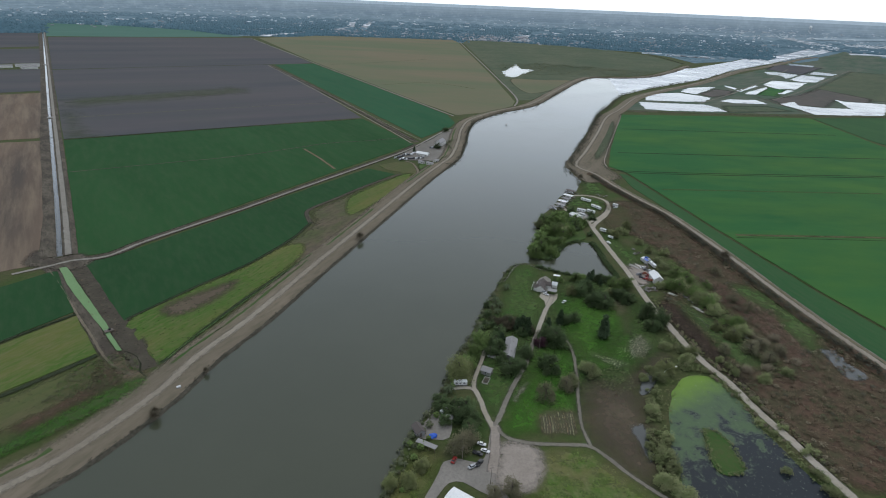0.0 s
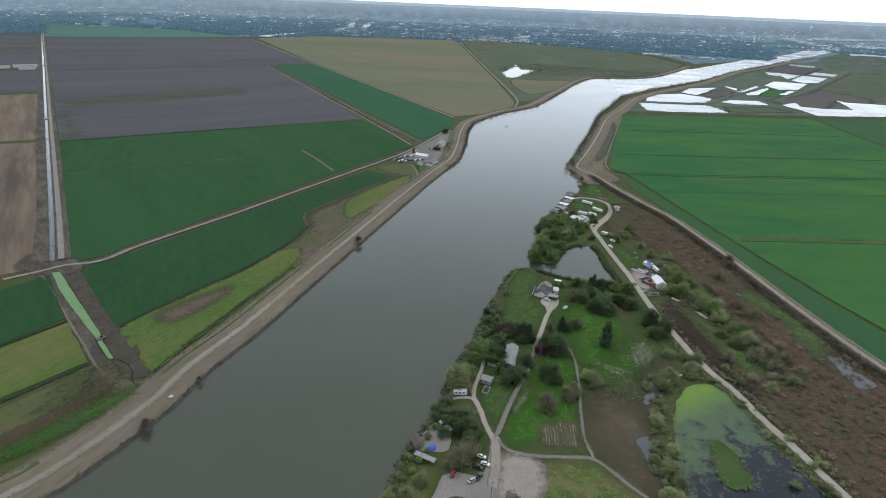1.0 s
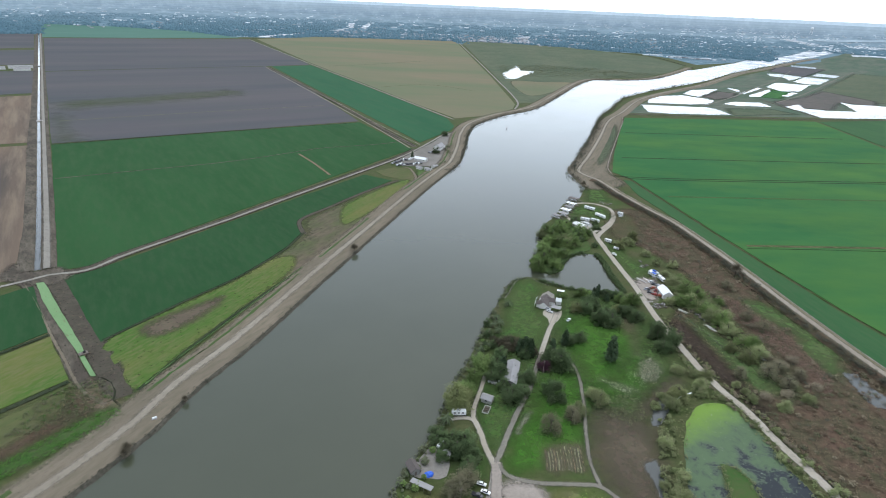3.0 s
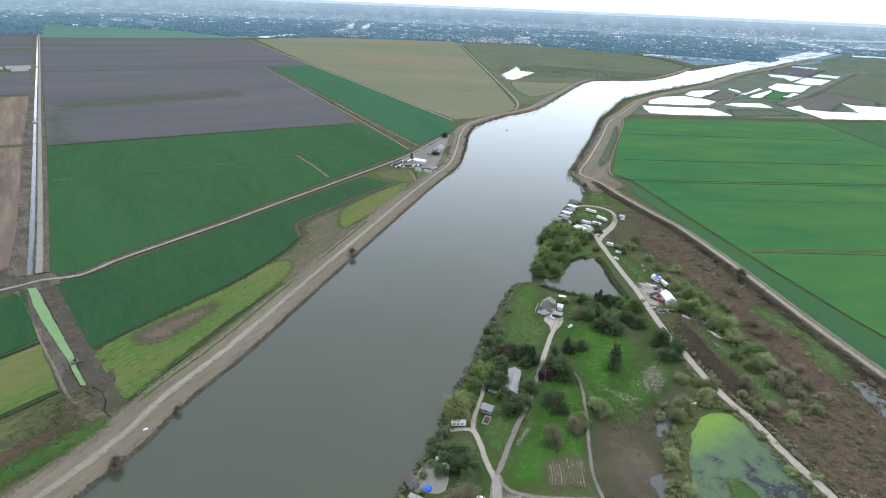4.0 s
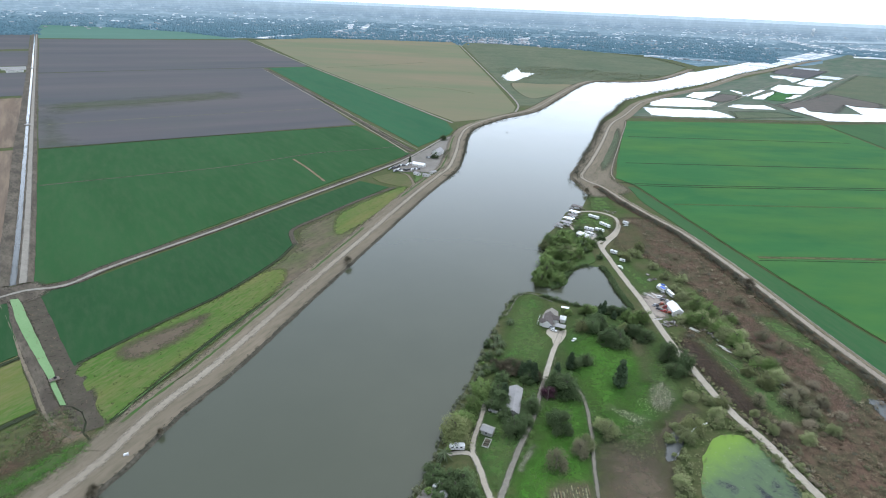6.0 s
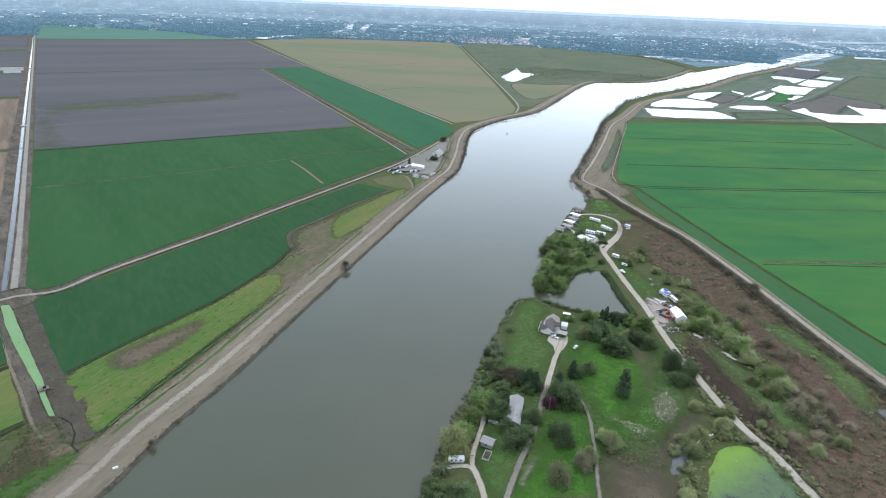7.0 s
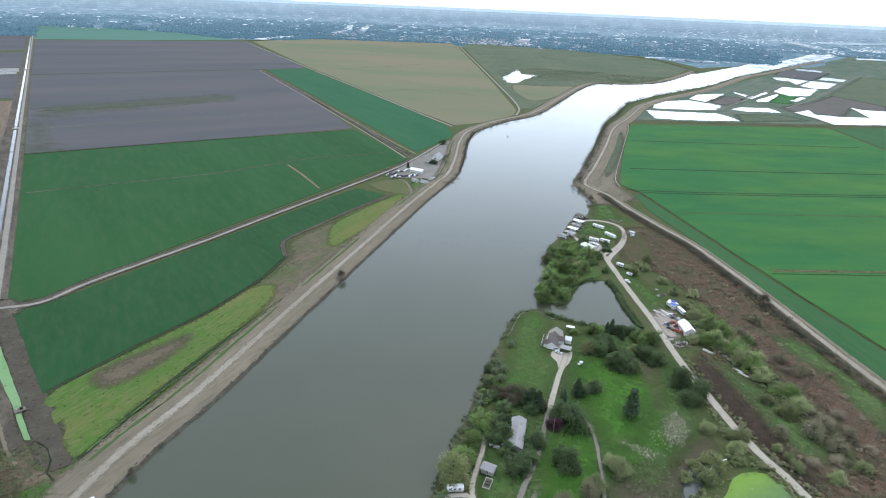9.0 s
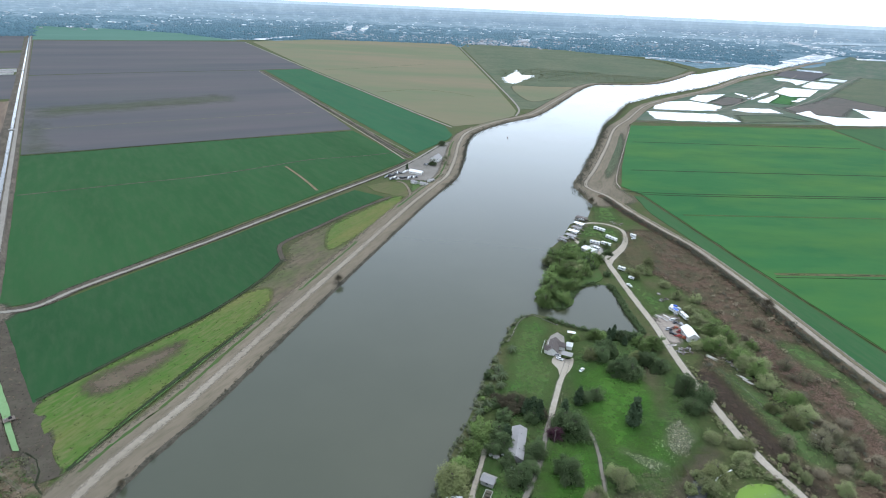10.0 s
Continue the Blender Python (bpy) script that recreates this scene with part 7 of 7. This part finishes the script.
for cx, cy, turn, colour, label, kind in (
    (23.0, 224.3, -20, "white", "white saloon parked beside the lot", "car"),
    (20.8, 217.6, -25, "dark", "dark pickup parked at the lot", "pickup"),
    (24.6, 219.6, -25, "white", "white car parked at the lot", "car"),
    (9.3, 212.5, 70, "red", "red car parked at the lot", "car"),
    (18.0, 209.0, 35, "silver", "silver car parked at the lot", "car"),
    (21.3, 211.3, 55, "dark", "dark pickup at the lot", "pickup"),
    (3.9, 247.9, 60, "white", "white van on the terrace", "van"),
    (78.4, 392.2, -20, "silver", "silver car before the house", "car"),
    (79.2, 388.3, -35, "white", "white car before the house", "car"),
    (90.6, 377.2, 50, "white", "white car under trees by the house", "car"),
    (40.2, 294.0, -30, "white", "white car beside the long house", "car"),
    (165.2, 422.3, -25, "red", "long red truck in the work yard", "pickup"),
    (167.6, 420.3, -20, "rust", "rusty red machine in the work yard", "pickup"),
    (166.7, 433.2, 20, "rust", "rusty red machine in the work yard", "pickup"),
    (168.2, 428.7, 40, "red", "red truck in the work yard", "pickup"),
    (162.7, 429.7, 75, "dark", "dark pickup in the work yard", "pickup"),
    (162.3, 425.1, -40, "dark", "dark car in the work yard", "car"),
    (161.2, 431.2, 40, "silver", "silver car in the work yard", "car"),
    (170.1, 440.7, 10, "dark", "dark car in the work yard", "car"),
    (172.6, 438.5, -60, "silver", "silver pickup in the work yard", "pickup"),
    (169.0, 444.7, 30, "white", "white car in the work yard", "car"),
    (158.7, 511.3, -40, "white", "white van beside the dirt road", "van"),
    (187.0, 602.0, 20, "white", "white car beside the marina road", "car"),
):
    car(kind if kind != "car" else "parked_car", cx, cy, turn, PAINT[colour], label, kind)
rng_f = random.Random(77)
ROWS = (((-71.2, 779.5), (-44.9, 810.9), 16), ((-63.5, 772.9), (-30.3, 785.2), 16), ((-25.8, 846.5), (-15.2, 854.5), 5))
for (ax, ay), (bx, by), count in ROWS:
    for i in range(count):
        colour = rng_f.choice(["white", "dark", "silver", "dark", "dark"])
        u = (i + rng_f.uniform(-0.2, 0.2)) / count
        car("farm_vehicle", ax + (bx - ax) * u, ay + (by - ay) * u + rng_f.uniform(-4.5, 4.5), rng_f.uniform(40, 90), PAINT[colour], colour + " vehicle standing in the farmyard", rng_f.choice(["pickup", "van", "car"]), 0.4)


# ---- garden furrows ----
rng_g = random.Random(12)
for i in range(13):
    fx = 54.5 + 1.45 * i
    top = 249.5 + 0.2 * i + rng_g.uniform(-2.5, 1.0)
    lane("garden_furrow", [(fx, 234.0 + rng_g.uniform(0, 1.5)), (fx + 0.5, 241), (fx + 1.0 + rng_g.uniform(-0.4, 0.4), top)], rng_g.uniform(0.25, 0.6), 0.3, PALEG if i % 3 else DRY, "pale ridge in the garden bed", 0.7, 1.0, category="furrow")


# ---- small things ----
def utility_pole(x, y, h, turn):
    t = thing("utility_pole", pose(x, y, 0.1, 0, 0, turn), "weathered wooden utility pole", "pole", "utility poles")
    part("pole", cylinder(0, 0, -0.3, 0.16, h, 8, 0.1), WOOD, t)
    part("crossarm", box(0, 0, h - 1.4, 2.2, 0.14, 0.16), WOOD, t)
    for s in (-0.9, 0.0, 0.9):
        part("insulator", cylinder(s, 0, h - 1.24, 0.06, 0.18, 6), GLASS, t)


for px, py, ph in ((13.3, 213.5, 9), (25.9, 199.1, 11), (63.7, 313.6, 9), (72.0, 343.0, 9)):
    utility_pole(px, py, ph, 30)
g_box = thing("gauge_box", pose(-140.5, 257, 2.2, 0, 0, 35), "white gauge box on the levee edge", "box")
part("cabinet", box(0, 0, 0, 2.2, 0.6, 0.8, bevel=0.04), WHITE, g_box)
part("plinth", box(0, 0, -0.8, 2.4, 0.8, 0.8), CONCRETE, g_box)
pump = thing("pump_platform", pose(-209, 312, 0.3, 0, 0, 45), "dark pump platform in the algae channel", "pump")
part("deck", box(0, 0, 1.0, 5, 3.4, 0.2), WOOD, pump)
for s in (-1, 1):
    for u in (-1, 1):
        part("leg", cylinder(s * 2.2, u * 1.4, -0.6, 0.14, 1.7, 6), WOOD, pump)
part("motor", box(0.6, 0, 1.2, 1.4, 1.1, 1.1, bevel=0.1), TYRE, pump)
part("pipe", cylinder(-1.4, 0, -0.4, 0.3, 2.4, 10), GREYWALL, pump)
gazebo = thing("gazebo", pose(7.0, 241.3, 0.2), "small pale octagonal gazebo", "gazebo")
part("roof", cylinder(0, 0, 2.4, 2.3, 1.2, 8, 0.1), ROOF_PALE, gazebo)
for i in range(8):
    part("post", cylinder(1.9 * math.cos(i * math.pi / 4), 1.9 * math.sin(i * math.pi / 4), 0, 0.08, 2.5, 6), WHITE, gazebo)
tarp = thing("tarpaulin_heap", pose(-1.2, 228.9, 0.2, 0, 0, 20), "blue tarpaulin over a heap on the terrace", "tarpaulin")
tb = bmesh.new()
bmesh.ops.create_icosphere(tb, subdivisions=3, radius=1.0)
for v in tb.verts:
    k = 1 + 0.25 * noise.noise(v.co * 2.2)
    v.co = Vector((v.co.x * 2.3 * k, v.co.y * 1.8 * k, max(0.0, v.co.z * 1.3 * k)))
part("sheet", tb, BLUE, tarp)
frame_bed = thing("vegetable_bed", pose(28.0, 277, 0.2, 0, 0, 70), "pale timber vegetable bed on the lawn", "vegetable bed")
for s in (-1, 1):
    part("rail", box(0, s * 1.6, 0, 6.5, 0.25, 0.6), CONCRETE, frame_bed)
    part("end_board", box(s * 3.1, 0, 0, 0.25, 3.2, 0.6), CONCRETE, frame_bed)
for i in range(3):
    part("bed", box(-2 + 2 * i, 0, 0, 1.4, 2.6, 0.4), EARTH, frame_bed)
rng_c = random.Random(5)
for i in range(14):
    j = thing("junk_crate", pose(35.5 + rng_c.uniform(-5, 5), 303 + rng_c.uniform(-3, 4), 0.1, 0, 0, rng_c.uniform(0, 90)), "pale weathered crate in the house yard", "crate", "yard crates")
    s = rng_c.uniform(0.5, 1.4)
    part("body", box(0, 0, 0, s * 1.6, s, s * 0.8, bevel=0.04), rng_c.choice([WHITE, CONCRETE, WOOD]), j)
    part("lid", box(0, 0, s * 0.8, s * 1.65, s * 1.05, 0.06), GREYWALL, j)
# Tank on legs added in place of a white steam plume
tower_x, tower_y = 2448.4, 4264.1
tower = thing("water_tower", pose(tower_x, tower_y, rise(tower_x, tower_y)), "white tank on legs standing in for a plume over the distant town", "water tower")
tank = bmesh.new()
bmesh.ops.create_uvsphere(tank, u_segments=16, v_segments=10, radius=10, matrix=Matrix.Translation((0, 0, 34)))
part("tank", tank, WHITE, tower)
for i in range(6):
    part("leg", cylinder(8 * math.cos(i * math.pi / 3), 8 * math.sin(i * math.pi / 3), -2, 0.9, 32, 6), WHITE, tower)
buoy = thing("river_buoy", pose(104.8, 1050.1, 0.1), "small dark marker buoy in the river", "buoy")
part("float", cylinder(0, 0, -0.4, 1.1, 1.2, 12), TYRE, buoy)
part("mast", cylinder(0, 0, 0.8, 0.25, 2.6, 8, 0.12), PAINT["red"], buoy)


# ---- stored timber and junk ----
def board_stack(x, y, turn, rng, length):
    t = thing("board_stack", pose(x, y, 0.2, 0, 0, turn), "loose stack of pale weathered boards on rough grass", "boards", "stacks of boards")
    for k in range(rng.randint(3, 6)):
        part("board", box(rng.uniform(-0.6, 0.6), -1.2 + 0.55 * k, 0.12 * (k % 2), length * rng.uniform(0.6, 1.0), rng.uniform(0.25, 0.5), 0.14), rng.choice([CONCRETE, WOOD, WHITEWALL]), t)


def junk_heap(x, y, turn, rng, s):
    t = thing("junk_heap", pose(x, y, 0.15, 0, 0, turn), "heap of pale discarded timber and sheet metal", "junk", "junk heaps")
    for k in range(7):
        bm = box(0, 0, 0, s * rng.uniform(0.5, 1.5), s * rng.uniform(0.3, 0.7), rng.uniform(0.15, 0.6))
        bmesh.ops.transform(bm, matrix=pose(rng.uniform(-s, s), rng.uniform(-s, s), rng.uniform(0, 0.4), rng.uniform(-12, 12), rng.uniform(-12, 12), rng.uniform(0, 180)), verts=bm.verts)
        part("scrap", bm, rng.choice([CONCRETE, WOOD, WOOD, ROOF_GREY, GREYWALL, ROOF_BROWN]), t)


rng_j = random.Random(91)
for jx, jy, jt, jl in ((158.2, 445.4, -60, 9), (161.6, 448.3, -50, 8), (163.7, 445.9, -55, 8), (168.4, 448.9, -60, 11), (157.2, 411.4, 10, 7), (177.9, 397.9, -50, 8), (189.6, 373.2, -55, 9), (188.9, 377.9, -50, 9), (203.6, 326.8, -50, 7), (203.8, 324.6, -55, 7), (207.3, 341.7, -40, 6), (207.2, 338.7, -50, 6)):
    board_stack(jx, jy, jt, rng_j, jl)
for jx, jy, js in ((161.1, 407.5, 1.6), (163.4, 405.6, 1.7), (167.3, 408.0, 1.5), (161.1, 401.3, 1.6), (165.9, 402.4, 1.5), (158.4, 403.1, 1.4), (185.7, 402.6, 1.7), (188.1, 399.4, 1.6), (187.7, 393.4, 1.9), (187.9, 388.9, 1.6), (189.8, 385.3, 1.5), (184.9, 397.1, 1.5), (173.4, 485.8, 1.6), (171.6, 475.0, 1.5), (175.9, 477.3, 1.3), (173.5, 446.8, 1.6), (171.6, 433.6, 1.5), (174.6, 453.7, 1.4), (180.0, 643.6, 1.6), (182.7, 640.5, 1.5), (187.3, 644.5, 1.4), (177.7, 648.5, 1.4), (33.4, 305.0, 1.3), (35.7, 304.8, 1.3), (33.9, 303.0, 1.0)):
    junk_heap(jx, jy, rng_j.uniform(0, 180), rng_j, js)
pipe_line = spline([(133.9, 289.1), (136.9, 292.6), (140.4, 295.0), (145.6, 297.6)], 0.8)
pipe = thing("white_pipe", pose(0, 0, 0.9), "long curved white pipe lying among brush", "pipe")
pv, pf = [], []
for k, v in enumerate(pipe_line):
    d = (pipe_line[min(k + 1, len(pipe_line) - 1)] - pipe_line[max(k - 1, 0)]).normalized()
    for a in range(6):
        c, s = 0.35 * math.cos(a * math.pi / 3), 0.35 * math.sin(a * math.pi / 3)
        pv.append((v.x + d.y * c, v.y - d.x * c, 0.9 + s))
    if k:
        pf += [(6 * k - 6 + a, 6 * k - 6 + (a + 1) % 6, 6 * k + (a + 1) % 6, 6 * k + a) for a in range(6)]
pm = bpy.data.meshes.new("pipe")
pm.from_pydata(pv, [], pf)
part("pipe", pm, WHITE, pipe)
